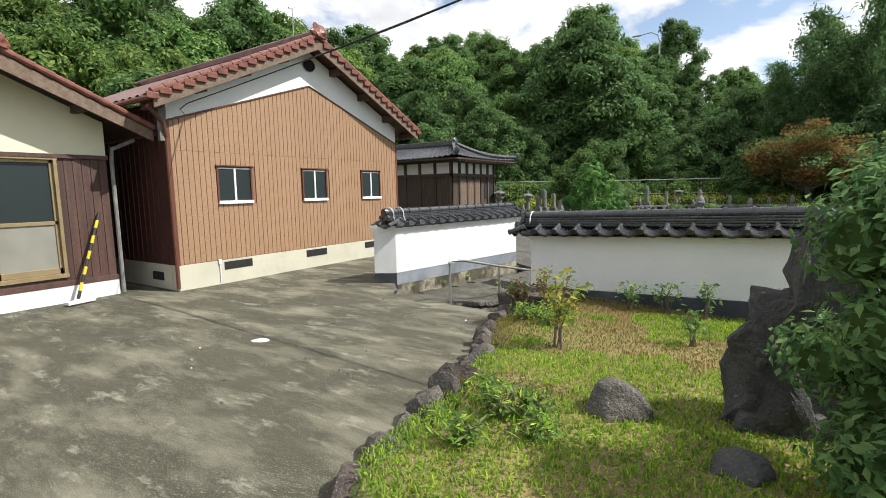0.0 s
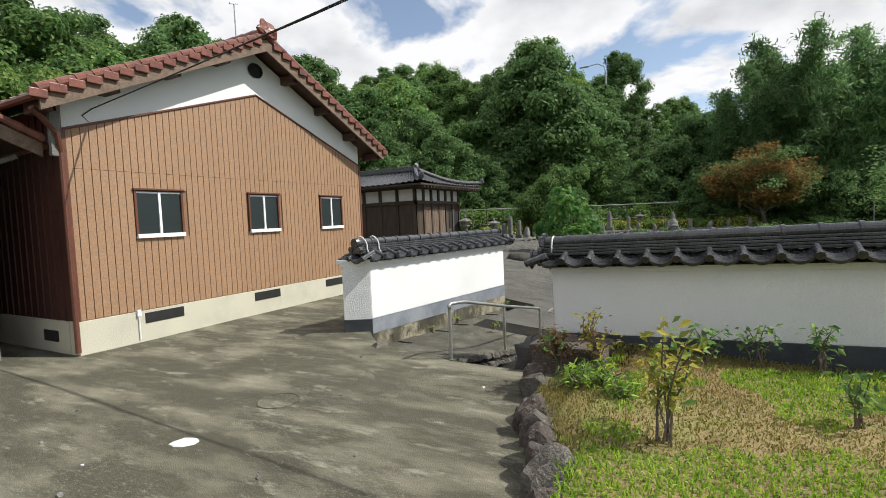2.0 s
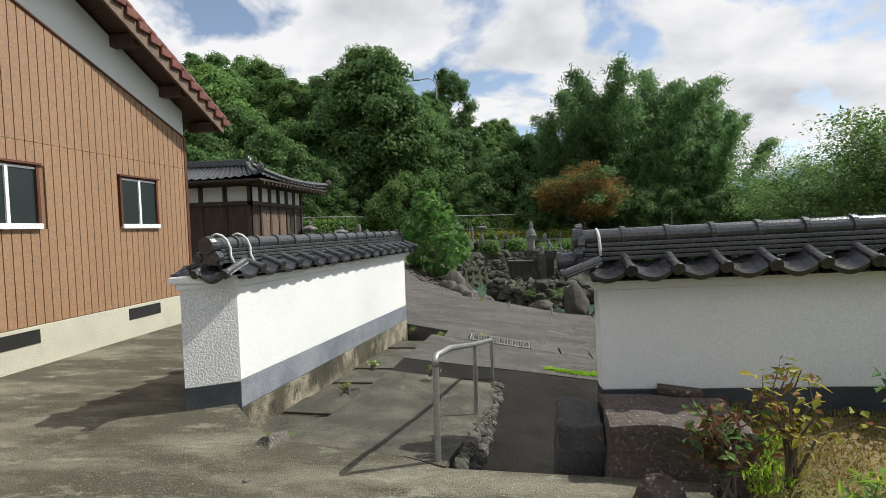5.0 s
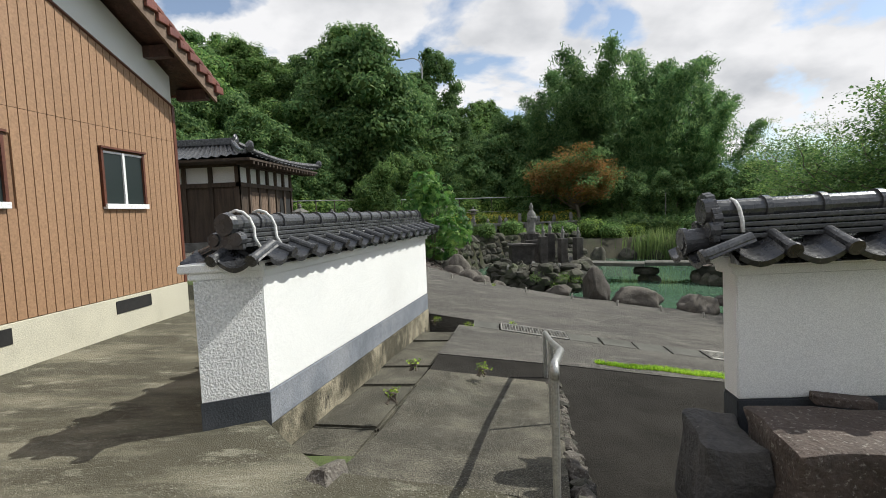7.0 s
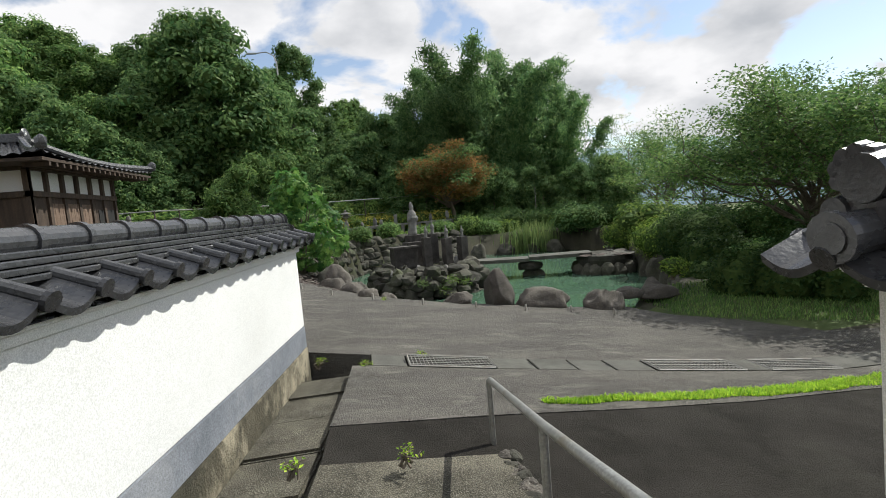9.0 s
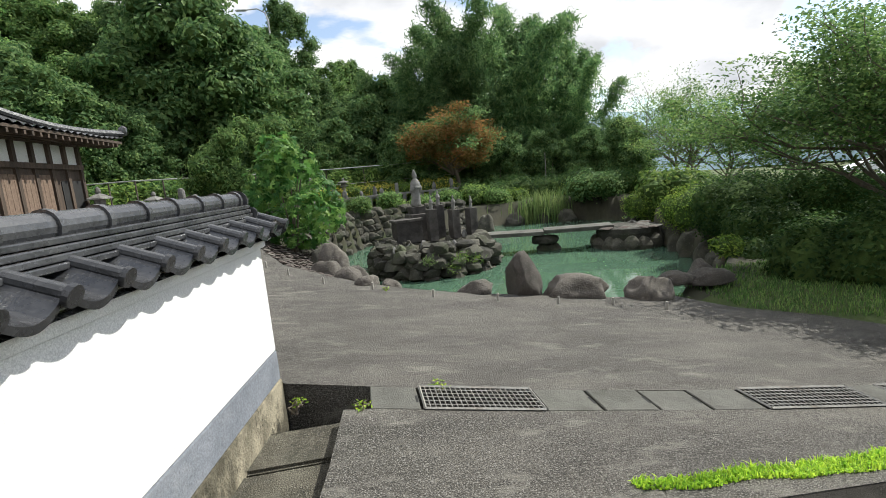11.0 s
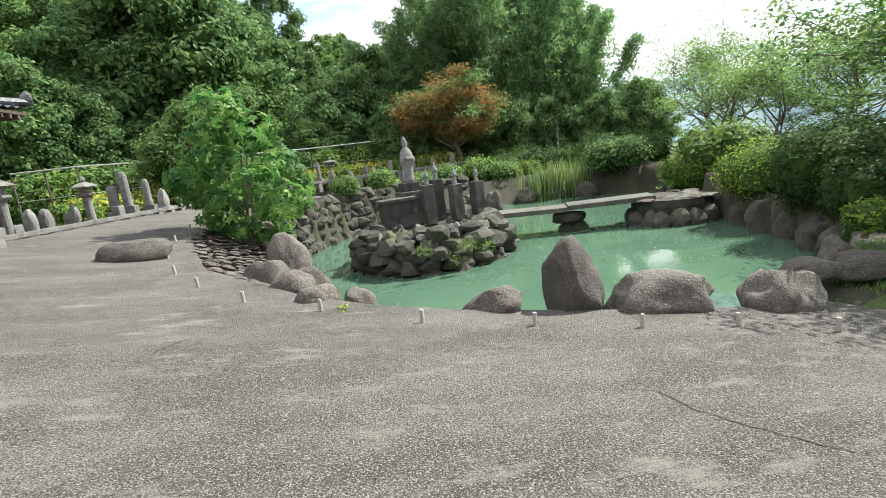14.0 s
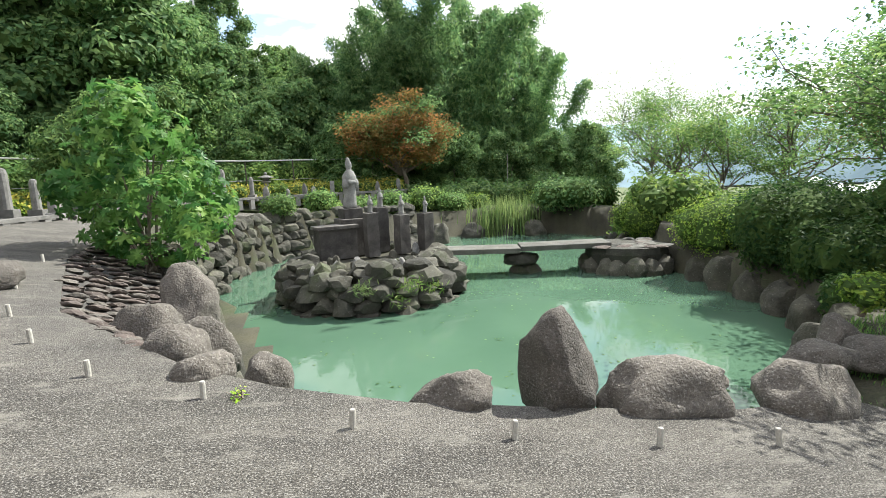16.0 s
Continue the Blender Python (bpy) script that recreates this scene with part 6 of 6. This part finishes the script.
# large-leaved bush beside the paved slope
cl = []
for i in range(26):
    u = i / 25
    a, rr = i * 2.4, 1.25 * math.sin(min(1, u * 0.8 + 0.18) * math.pi) ** 0.7 * rnd.uniform(0.5, 1.0)
    cl.append((rr * math.cos(a), rr * math.sin(a), 0.15 + 2.45 * u, rnd.uniform(0.28, 0.55), rnd.uniform(0.22, 0.42)))
FB = thing("large_leaf_bush", "lush bush with large glossy lobed leaves by the pond", "shrub", pose(-6.2, 20.4, -0.12))
bm = bmesh.new()
for x, y, z, rx, rz in cl[::3]:
    tube([(rnd.uniform(-0.1, 0.1), rnd.uniform(-0.1, 0.1), -0.3), (x * 0.45, y * 0.45, z * 0.5), (x, y, z)], [0.03, 0.022, 0.012], 5, bm)
part("stem", bm, BARK, FB)
rs = np.random.RandomState(701)
lv, lf = [], []
lp, ln_ = clump_points(rs, cl, 26)
for p, nrm in zip(lp, ln_):
    nz = Vector(nrm).normalized()
    ax = nz.cross(Vector(rs.normal(size=3))).normalized()
    ay = nz.cross(ax)
    sz = rs.uniform(0.11, 0.19)
    base = len(lv)
    lv.append(tuple(Vector(p)))
    for k in range(14):
        an = (k - 6.5) / 14 * 5.6
        r = sz * ((1.0 - 0.25 * abs(k - 6.5) / 6.5) if k % 2 else 0.5)
        lv.append(tuple(Vector(p) + ax * (r * math.cos(an)) + ay * (r * math.sin(an)) - nz * (0.25 * r * r / sz)))
    lf += [(base, base + k + 1, base + k + 2) for k in range(13)]
part("foliage", quick_mesh("foliage", lv, lf, LEAF_FAT), None, FB)
cl = [(rnd.gauss(0, 0.8), rnd.gauss(0, 0.8), 0.6 + 3.3 * i / 17, 1.05 * (1 - 0.45 * i / 17), 0.6) for i in range(18)]
bush("soft_conifer", pose(-9.21, 29.73, 0.3), cl, LEAF_A, 702, 70, 0.2, "tall soft green bushy tree behind the terrace", "tree", ratio=0.35, core=0.7)

# reeds
rs = np.random.RandomState(21)
n = 900


def blades(rs, x, y, z, h, w, lean):
    n = len(x)
    a = rs.uniform(0, math.tau, n)
    dx, dy = np.cos(a), np.sin(a)
    ln = rs.uniform(0, lean, n) * h
    b = rs.uniform(0, math.tau, n)
    p0 = np.stack([x - dx * w, y - dy * w, z], 1)
    p1 = np.stack([x + dx * w, y + dy * w, z], 1)
    m0 = np.stack([x - dx * w * 0.7 + np.cos(b) * ln * 0.35, y - dy * w * 0.7 + np.sin(b) * ln * 0.35, z + h * 0.6], 1)
    m1 = np.stack([x + dx * w * 0.7 + np.cos(b) * ln * 0.35, y + dy * w * 0.7 + np.sin(b) * ln * 0.35, z + h * 0.6], 1)
    tp = np.stack([x + np.cos(b) * ln, y + np.sin(b) * ln, z + h * (1 - 0.25 * ln / h)], 1)
    v = np.stack([p0, p1, m1, m0, tp], 1).reshape(-1, 3)
    k = np.arange(n) * 5
    f = np.stack([k, k + 1, k + 2, k + 3], 1).tolist() + np.stack([k + 3, k + 2, k + 4], 1).tolist()
    return v.tolist(), f


v, f = blades(rs, rs.normal(5.2, 0.8, n), rs.normal(30.9, 0.5, n), np.full(n, -1.63), rs.uniform(1.1, 2.0, n), 0.022, 0.3)
tagged(new("reed_bed", quick_mesh("reed_bed", v, f, REED)), "upright pale green reeds in the pond", "reeds", kind="stuff")

# maple turning orange
def open_tree(name, m, seed, height, label, material, spread, pads, leaf, per, flat=0.3, material2=None, group="", trunks=1, padr=0.6, girth=0.022, forks=1):
    """A tree with visible limbs and flat leaf layers at the ends."""
    rnd2, rs = random.Random(seed), np.random.RandomState(seed)
    t = thing(name, label, "tree", m, group)
    bm, tips = bmesh.new(), []
    for k in range(trunks):
        branchy(bm, rnd2, Vector((rnd2.gauss(0, 0.1), rnd2.gauss(0, 0.1), -0.3)), Vector((rnd2.gauss(0, 0.18), rnd2.gauss(0, 0.18), 1)), height * 0.40, height * girth, 0, tips)
    heads = tips[:]
    tips = []
    for h in heads:
        for k in range(pads // max(1, len(heads))):
            a = k * 2.4 + rnd2.random()
            el = rnd2.uniform(0.2, 1.25)
            dd = Vector((math.cos(a) * math.cos(el), math.sin(a) * math.cos(el), math.sin(el)))
            branchy(bm, rnd2, h - Vector((0, 0, rnd2.uniform(0, height * 0.16))), dd, spread * rnd2.uniform(0.55, 0.9) * (1.05 - 0.35 * el), height * girth * 0.45, forks, tips)
    part("trunk", bm, BARK, t)
    for mt, sel in ((material, 0), (material2, 1)):
        if mt is None:
            continue
        ps, ns = [], []
        for i, q in enumerate(tips):
            if material2 is not None and (i % 3 == 0) != (sel == 1):
                continue
            k = int(per * rnd2.uniform(0.6, 1.3))
            r = padr * rnd2.uniform(0.7, 1.3)
            ps.append(np.array(q) + np.clip(rs.normal(0, 1, (k, 3)), -1.6, 1.6) * np.array((r * 0.55, r * 0.55, r * flat * 0.55)))
            ns.append(rs.normal(0, 0.45, (k, 3)) + np.array((0, 0, 1.0)))
        v, f = leaf_quads(rs, np.concatenate(ps), np.concatenate(ns), leaf, leaf * 0.6, 0.15)
        part("crown", quick_mesh("crown", v.tolist(), f.tolist(), mt), None, t)
    return t


open_tree("maple_tree", pose(2.19, 37.60, -0.1), 801, 7.3, "spreading maple with leaves turning orange", LEAF_OR, 2.9, 30, 0.16, 230, 0.5, LEAF_C, padr=0.85)
GT = "open layered garden tree with airy green foliage"
open_tree("garden_tree", pose(10.98, 25.67, -1.0), 802, 6.6, GT, LEAF_A, 2.5, 20, 0.10, 50, 0.32, LEAF_B, "layered garden trees", 2, 0.55, 0.012, 2)
open_tree("garden_tree", pose(13.35, 31.40, -1.4), 803, 8.4, GT, LEAF_A, 3.2, 22, 0.10, 50, 0.32, LEAF_B, "layered garden trees", 2, 0.7, 0.012, 2)
open_tree("garden_tree", pose(16.74, 28.09, -1.6), 804, 8.8, GT, LEAF_A, 3.2, 22, 0.10, 50, 0.32, LEAF_B, "layered garden trees", 2, 0.7, 0.012, 2)
open_tree("garden_tree", pose(14.99, 21.52, -1.0), 805, 6.8, "leafy garden tree with reddish shoots over the bank", LEAF_A, 2.8, 22, 0.10, 50, 0.32, LEAF_RED, "layered garden trees", 2, 0.7, 0.012, 2)
SHADE = "airy garden tree shading the paving by the pond"
open_tree("garden_tree", pose(4.9, 13.6, -1.2), 806, 6.6, SHADE, LEAF_A, 2.5, 26, 0.085, 85, 0.38, LEAF_C, "layered garden trees", 1, 0.5, 0.014, 2)
open_tree("garden_tree", pose(10.04, 16.97, -0.9), 807, 6.2, SHADE, LEAF_A, 2.8, 26, 0.10, 78, 0.42, LEAF_C, "layered garden trees", 1, 0.6, 0.014, 2)
open_tree("garden_tree", pose(6.9, 10.2, -0.9), 808, 5.0, SHADE, LEAF_C, 2.2, 24, 0.10, 85, 0.42, LEAF_A, "layered garden trees", 1, 0.55, 0.014, 2)

# ---- front garden ----
EDGE = [(-1.68, 1.32, 0.28, 0.24), (-1.80, 2.40, 0.24, 0.40), (-1.88, 2.85, 0.20, 0.3), (-1.98, 3.2, 0.24, 0.30), (-2.14, 3.6, 0.22, 0.30), (-2.34, 4.02, 0.2, 0.26), (-2.52, 4.45, 0.2, 0.3), (-2.64, 4.85, 0.15, 0.24), (-1.76, 1.88, 0.22, 0.30), (-1.62, 0.95, 0.25, 0.2), (-1.78, 2.12, 0.22, 0.36), (-1.86, 2.62, 0.2, 0.34), (-1.94, 3.02, 0.2, 0.36), (-2.08, 3.4, 0.2, 0.34), (-1.74, 1.6, 0.18, 0.26), (-2.26, 3.82, 0.2, 0.32)]
for k, (x, y, r, h) in enumerate(EDGE):
    single("edging_stone", rock(r, r * 0.75, h, 900 + k, 3, 0.22, 0.4, None, (0, 0, 0), 8), ROCKR if k % 2 else ROCK, "rough grey-brown stone edging the garden bed", "rock", pose(x - 0.03, y, -0.03, 0, 0, k * 50), "garden edging stones")
single("garden_boulder", rock(0.28, 0.2, 0.34, 33, 4, 0.14, 0.4, None, (0, 0, 0), 9), ROCK, "grey lichen-spotted boulder in garden grass", "rock", pose(-0.52, 2.33, 0.10, 0, 0, -22), smooth=True)
single("garden_boulder", rock(0.17, 0.15, 0.22, 34, 4, 0.14, 0.4, None, (0, 0, 0), 9), ROCKD, "small dark boulder half hidden by shrub", "rock", pose(0.24, 1.92, 0.14, 0, 0, 30), smooth=True)
STO = thing("standing_stone", "tall black standing stone with pale lichen spots", "rock", pose(0.50, 2.80, 0.12, 0, 0, 10))
for (x0, x1, hh, seed) in ((-0.08, 0.32, 1.44, 1), (-0.35, 0.0, 0.95, 5), (-0.32, 0.26, 0.60, 9)):
    b2 = box(x0, x1, -0.17, 0.17, -0.1, hh, 0.03)
    bmesh.ops.subdivide_edges(b2, edges=b2.edges[:], cuts=9, use_grid_fill=True)
    for v in b2.verts:
        t = max(0, v.co.z / hh)
        v.co.x = (x0 + x1) / 2 + (v.co.x - (x0 + x1) / 2) * (1.08 - 0.38 * t ** 2)
        v.co.y *= 1.1 - 0.4 * t ** 2
        q = v.co * 3.2 + Vector((seed, seed * 2, 0))
        v.co += Vector((noise.noise(q), noise.noise(q + Vector((7, 0, 0))), noise.noise(q + Vector((0, 7, 0))))) * 0.11
        q = v.co * 9 + Vector((seed, 0, 0))
        v.co += Vector((noise.noise(q), noise.noise(q + Vector((7, 0, 0))), noise.noise(q + Vector((0, 7, 0))))) * 0.055
    part("stone_lobe", b2, ROCKD, STO)


def twig_shrub(name, m, seed, h, spread, stems, leaves, leaf, material, label, material2=None, category="shrub", ratio=0.5):
    """A small open shrub: thin stems with leaves along their upper parts."""
    rnd2, rs = random.Random(seed), np.random.RandomState(seed)
    t = thing(name, label, category, m)
    bm, ps, ns = bmesh.new(), [], []
    for i in range(stems):
        a = rnd2.uniform(0, math.tau)
        s = spread * rnd2.uniform(0.3, 1.0)
        hh = h * rnd2.uniform(0.6, 1.0)
        pts = [Vector((rnd2.uniform(-0.05, 0.05), rnd2.uniform(-0.05, 0.05), -0.05))]
        for u in (0.33, 0.66, 1.0):
            pts.append(Vector((math.cos(a) * s * u + rnd2.gauss(0, 0.03), math.sin(a) * s * u + rnd2.gauss(0, 0.03), hh * u ** 0.8)))
        tube(pts, [0.009, 0.007, 0.005, 0.002], 5, bm)
        for k in range(leaves):
            u = rnd2.uniform(0.35, 1.0)
            q = pts[1].lerp(pts[2], (u - 0.35) * 3.0) if u < 0.66 else pts[2].lerp(pts[3], (u - 0.66) / 0.34)
            ps.append((q.x + rnd2.gauss(0, leaf * 0.7), q.y + rnd2.gauss(0, leaf * 0.7), q.z + rnd2.gauss(0, leaf * 0.5)))
            ns.append((rnd2.gauss(0, 0.6), rnd2.gauss(0, 0.6), 1.0))
    part("stem", bm, BARK, t)
    ps, ns = np.array(ps), np.array(ns)
    sel = np.arange(len(ps)) % 3 == 0
    for mt, s in ((material, ~sel if material2 else np.ones(len(ps), bool)), (material2, sel)):
        if mt is None:
            continue
        v, f = leaf_quads(rs, ps[s], ns[s], leaf, leaf * ratio, 0.2)
        part("foliage", quick_mesh("foliage", v.tolist(), f.tolist(), mt), None, t)
    return t


twig_shrub("yellow_shrub", pose(-1.38, 3.52, 0.2), 1001, 0.80, 0.32, 7, 34, 0.075, LEAF_YEL, "sparse shrub with yellowing leaves in the bed", LEAF_B)
twig_shrub("bronze_shrub", pose(-2.40, 4.80, 0.18), 1002, 0.42, 0.26, 14, 22, 0.06, LEAF_RED, "bronze-leaved twiggy shrub at the bed edge", LEAF_A)
twig_shrub("bronze_shrub", pose(-2.05, 4.90, 0.18), 1003, 0.58, 0.26, 9, 18, 0.065, LEAF_YEL, "twiggy shrub with pale and bronze leaves", LEAF_RED)
for k, (x, y, h) in enumerate(((-1.15, 5.43, 0.42), (-0.25, 5.38, 0.52), (-0.27, 4.22, 0.42), (-0.72, 5.5, 0.40), (0.45, 5.25, 0.45), (0.9, 5.1, 0.45), (0.6, 4.2, 0.4))):
    twig_shrub("rose_sapling", pose(x, y, 0.2), 1010 + k, h, 0.14, 5, 14, 0.075, LEAF_A, "small leafy sapling before the white wall", LEAF_B, "sapling")
for k, (x, y, h) in enumerate(((-1.2, 1.9, 0.44), (-1.0, 2.05, 0.38), (-1.35, 2.1, 0.36), (-1.2, 1.45, 0.38), (-0.85, 1.75, 0.32), (-2.1, 4.3, 0.4), (-1.9, 4.4, 0.36), (-1.75, 4.2, 0.3))):
    twig_shrub("garden_weed", pose(x, y, 0.18), 1030 + k, h * 0.6, 0.13, 14, 14, 0.08, LEAF_B, "bright green leafy weed clump in grass", GRASS, "weed", 0.22)
# dark shrub beside the standing stone
cl = [(rnd.gauss(0, 0.17), rnd.gauss(0, 0.17), 0.12 + 1.42 * i / 15, rnd.uniform(0.22, 0.32), rnd.uniform(0.2, 0.3)) for i in range(16)]
bush("evergreen_shrub", pose(0.86, 1.92, 0.15), cl, LEAF_C, 1050, 560, 0.068, "dense glossy evergreen shrub in the front garden", "shrub", stems=8, ratio=0.45, core=0.7)
# grass and moss
rs = np.random.RandomState(55)
gx, gy = rs.uniform(-2.8, 3.5, 120000), rs.uniform(0.4, 5.9, 120000)
ok = np.array([inside(GARDEN, x, y) for x, y in zip(gx, gy)])
gx, gy = gx[ok], gy[ok]
dens = np.array([noise.noise(Vector((x * 1.1, y * 1.1, 5))) + 0.5 * noise.noise(Vector((x * 3, y * 3, 9))) for x, y in zip(gx, gy)])
green = dens + (gy < 3.3) * 0.5 + (gx > -0.5) * 0.15 - 0.12 > 0
gz = np.array([ground_z(x, y) - 0.005 for x, y in zip(gx, gy)])
g = np.where(green)[0][:64000]
v, f = blades(rs, gx[g], gy[g], gz[g], rs.uniform(0.014, 0.055, len(g)), 0.006, 1.3)
tagged(new("garden_grass", quick_mesh("garden_grass", v, f, GRASS)), "bright green short grass in the front garden", "grass", kind="stuff")
g = np.where(~green)[0][:24000]
v, f = blades(rs, gx[g], gy[g], gz[g], rs.uniform(0.012, 0.04, len(g)), 0.005, 0.9)
tagged(new("garden_moss", quick_mesh("garden_moss", v, f, GRASS2)), "dry yellow-brown moss on the garden bed", "moss", kind="stuff")
# grass strip along the lower drive
n = 9000
t = rs.uniform(0, 1, n) ** 0.9
sx = -2.95 + 5.2 * t
sy = np.interp(sx, [-3.05, -2.3, -1.5, -0.6, 0.6, 2.2], [8.80, 8.82, 8.86, 8.93, 9.12, 9.36]) + rs.uniform(-1, 1, n) * (0.04 + 0.022 * (sx + 3.05))
sz = np.array([apron_z(x, y) for x, y in zip(sx, sy)])
sy = sy + np.array([0.05 * noise.noise(Vector((x * 2.5, 0, 4))) for x in sx])
v, f = blades(rs, sx, sy, sz, rs.uniform(0.015, 0.06, n), 0.006, 1.2)
tagged(new("verge_grass", quick_mesh("verge_grass", v, f, GRASS)), "bright grass strip growing along the drive edge", "grass", kind="stuff")
# rough grass on the right bank
n = 16000
bx, by = rs.uniform(0.2, 6.0, n), rs.uniform(10.8, 15.0, n)
ok = np.array([(not inside(POND, x, y)) and (not inside(APRON_B, x, y)) for x, y in zip(bx, by)])
bx, by = bx[ok], by[ok]
bz = np.array([ground_z(x, y) for x, y in zip(bx, by)])
v, f = blades(rs, bx, by, bz, rs.uniform(0.04, 0.12, len(bx)), 0.006, 0.8)
tagged(new("bank_grass", quick_mesh("bank_grass", v, f, LEAF_A)), "rough grass on the bank beside the pond", "grass", kind="stuff")
for k, (x, y) in enumerate(((-4.47, 9.97), (-4.95, 10.05), (-4.25, 7.7), (-3.85, 10.3), (-4.9, 7.6), (-4.95, 6.8), (-4.05, 14.05))):
    twig_shrub("paving_weed", pose(x, y, apron_z(x, y) + (0.12 if y < 9 else -0.02)), 1100 + k, 0.06, 0.05, 7, 7, 0.03, GRASS, "small green weed in a paving crack", None, "weed")

# ---- cable, street lamp, far hills ----
A_, Bc = Vector((-8.80, 4.15, 3.48)), Vector((8.0, 3.6, 5.4))
pts = [A_.lerp(Bc, u) - Vector((0, 0, 0.9 * math.sin(u * math.pi) * 0.35)) for u in np.linspace(0, 1, 17)]
bm = tube(pts, 0.009, 6)
tube([p + Vector((0, 0.012, 0.012 * math.sin(i))) for i, p in enumerate(pts)], 0.006, 5, bm)
tube([(-8.82, 4.15, 3.48), (-8.83, 4.0, 3.35), (-8.83, 4.1, 3.25), (-8.83, 3.9, 3.2)], 0.008, 5, bm)
single("power_cable", bm, CABLE, "black overhead service cable fixed to the gable", "cable")
SLm = thing("street_lamp", "tall curved steel street lamp on the wooded hill", "street lamp", pose(-11.0, 59, 8))
part("pole", tube([(0, 0, 0), (0, 0, 9.6), (-0.2, 0, 10.3), (-0.9, 0, 10.7), (-2.0, 0, 10.6)], [0.1, 0.08, 0.07, 0.06, 0.05], 8), STEEL, SLm)
part("lamp_head", box(-2.9, -1.9, -0.15, 0.15, 10.52, 10.66, 0.05), STEEL, SLm)
single("snag_pole", rod((0, 0, 0), (0.03, 0, 2.6), 0.03, 0.02, 6), GRANITE, "thin bare pole behind the reeds", "pole", pose(6.79, 34.57, -0.5))
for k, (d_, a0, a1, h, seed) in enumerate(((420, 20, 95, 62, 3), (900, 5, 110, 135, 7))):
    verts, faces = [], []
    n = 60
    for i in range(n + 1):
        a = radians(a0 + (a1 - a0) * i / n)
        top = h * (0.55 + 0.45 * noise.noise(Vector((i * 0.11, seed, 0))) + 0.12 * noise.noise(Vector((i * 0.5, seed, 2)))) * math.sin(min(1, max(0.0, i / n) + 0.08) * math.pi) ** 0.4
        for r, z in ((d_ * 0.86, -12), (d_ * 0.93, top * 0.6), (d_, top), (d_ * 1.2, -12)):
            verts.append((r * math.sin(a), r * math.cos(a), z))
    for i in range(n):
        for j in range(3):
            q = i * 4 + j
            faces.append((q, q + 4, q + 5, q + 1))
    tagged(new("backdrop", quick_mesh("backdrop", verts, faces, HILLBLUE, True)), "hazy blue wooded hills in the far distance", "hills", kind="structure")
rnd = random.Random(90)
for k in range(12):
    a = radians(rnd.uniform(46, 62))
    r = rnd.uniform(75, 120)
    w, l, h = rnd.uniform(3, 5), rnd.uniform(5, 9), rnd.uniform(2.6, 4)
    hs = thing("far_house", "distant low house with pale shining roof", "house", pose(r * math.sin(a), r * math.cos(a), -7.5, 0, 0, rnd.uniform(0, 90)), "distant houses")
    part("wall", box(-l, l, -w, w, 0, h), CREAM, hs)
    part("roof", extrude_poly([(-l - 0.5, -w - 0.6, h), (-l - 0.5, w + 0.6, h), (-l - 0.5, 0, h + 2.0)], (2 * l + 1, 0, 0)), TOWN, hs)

# ---- small things on the yard ----
single("paint_splash", rock(0.12, 0.09, 0.012, 61, 2, 0.3, 0.3), PLASTER, "white dried paint splash on the yard", "paint mark", pose(-4.8, 2.54, -0.004, 0, 0, 20))
bm = lathe([(0.20, -0.02), (0.20, 0.008), (0.185, 0.012), (0.18, 0.006), (0.01, 0.007)], 24)
single("manhole_cover", bm, YARD, "round concrete manhole cover in the yard", "manhole cover", pose(-4.76, 3.5, 0.004))
rnd = random.Random(6)
for k in range(26):
    x, y = rnd.uniform(-6.5, -2.2), rnd.uniform(1.2, 5.3)
    s = rnd.uniform(0.008, 0.03)
    single("pebble", rock(s, s * 0.8, s, 1200 + k, 1, 0.2), PLASTER if k % 9 == 0 else GRANITE, "small loose pebble on the yard", "pebble", pose(x, y, yard_z(x, y) - 0.003), "loose pebbles")


def crack(name, pts, w, zf, label):
    """A thin dark crack: a ragged ribbon lying just over the paving."""
    rnd2 = random.Random(len(pts))
    line = []
    for (x0, y0), (x1, y1) in zip(pts, pts[1:]):
        n = max(2, int(math.hypot(x1 - x0, y1 - y0) / 0.06))
        line += [(x0 + (x1 - x0) * i / n + rnd2.gauss(0, 0.008), y0 + (y1 - y0) * i / n + rnd2.gauss(0, 0.008)) for i in range(n)]
    verts, faces = [], []
    for i, (x, y) in enumerate(line):
        x2, y2 = line[min(i + 1, len(line) - 1)]
        x1, y1 = line[max(i - 1, 0)]
        d = Vector((x2 - x1, y2 - y1)).normalized()
        ww = w * rnd2.uniform(0.3, 1.0)
        verts += [(x - d.y * ww, y + d.x * ww, zf(x, y) + 0.004), (x + d.y * ww, y - d.x * ww, zf(x, y) + 0.004)]
        if i:
            faces.append((2 * i - 2, 2 * i - 1, 2 * i + 1, 2 * i))
    return tagged(new(name, quick_mesh(name, verts, faces, MOSS)), label, "crack")


CRK = "dark ragged crack in the exposed aggregate paving"
crack("paving_crack", [(-2.0, 12.2), (-2.17, 11.97), (-2.1, 11.75), (-1.95, 11.55), (-1.8, 11.4), (-1.6, 11.2)], 0.007, apron_z, CRK)
crack("paving_crack", [(-5.36, 13.17), (-5.28, 13.38), (-5.15, 13.48)], 0.007, apron_z, CRK)
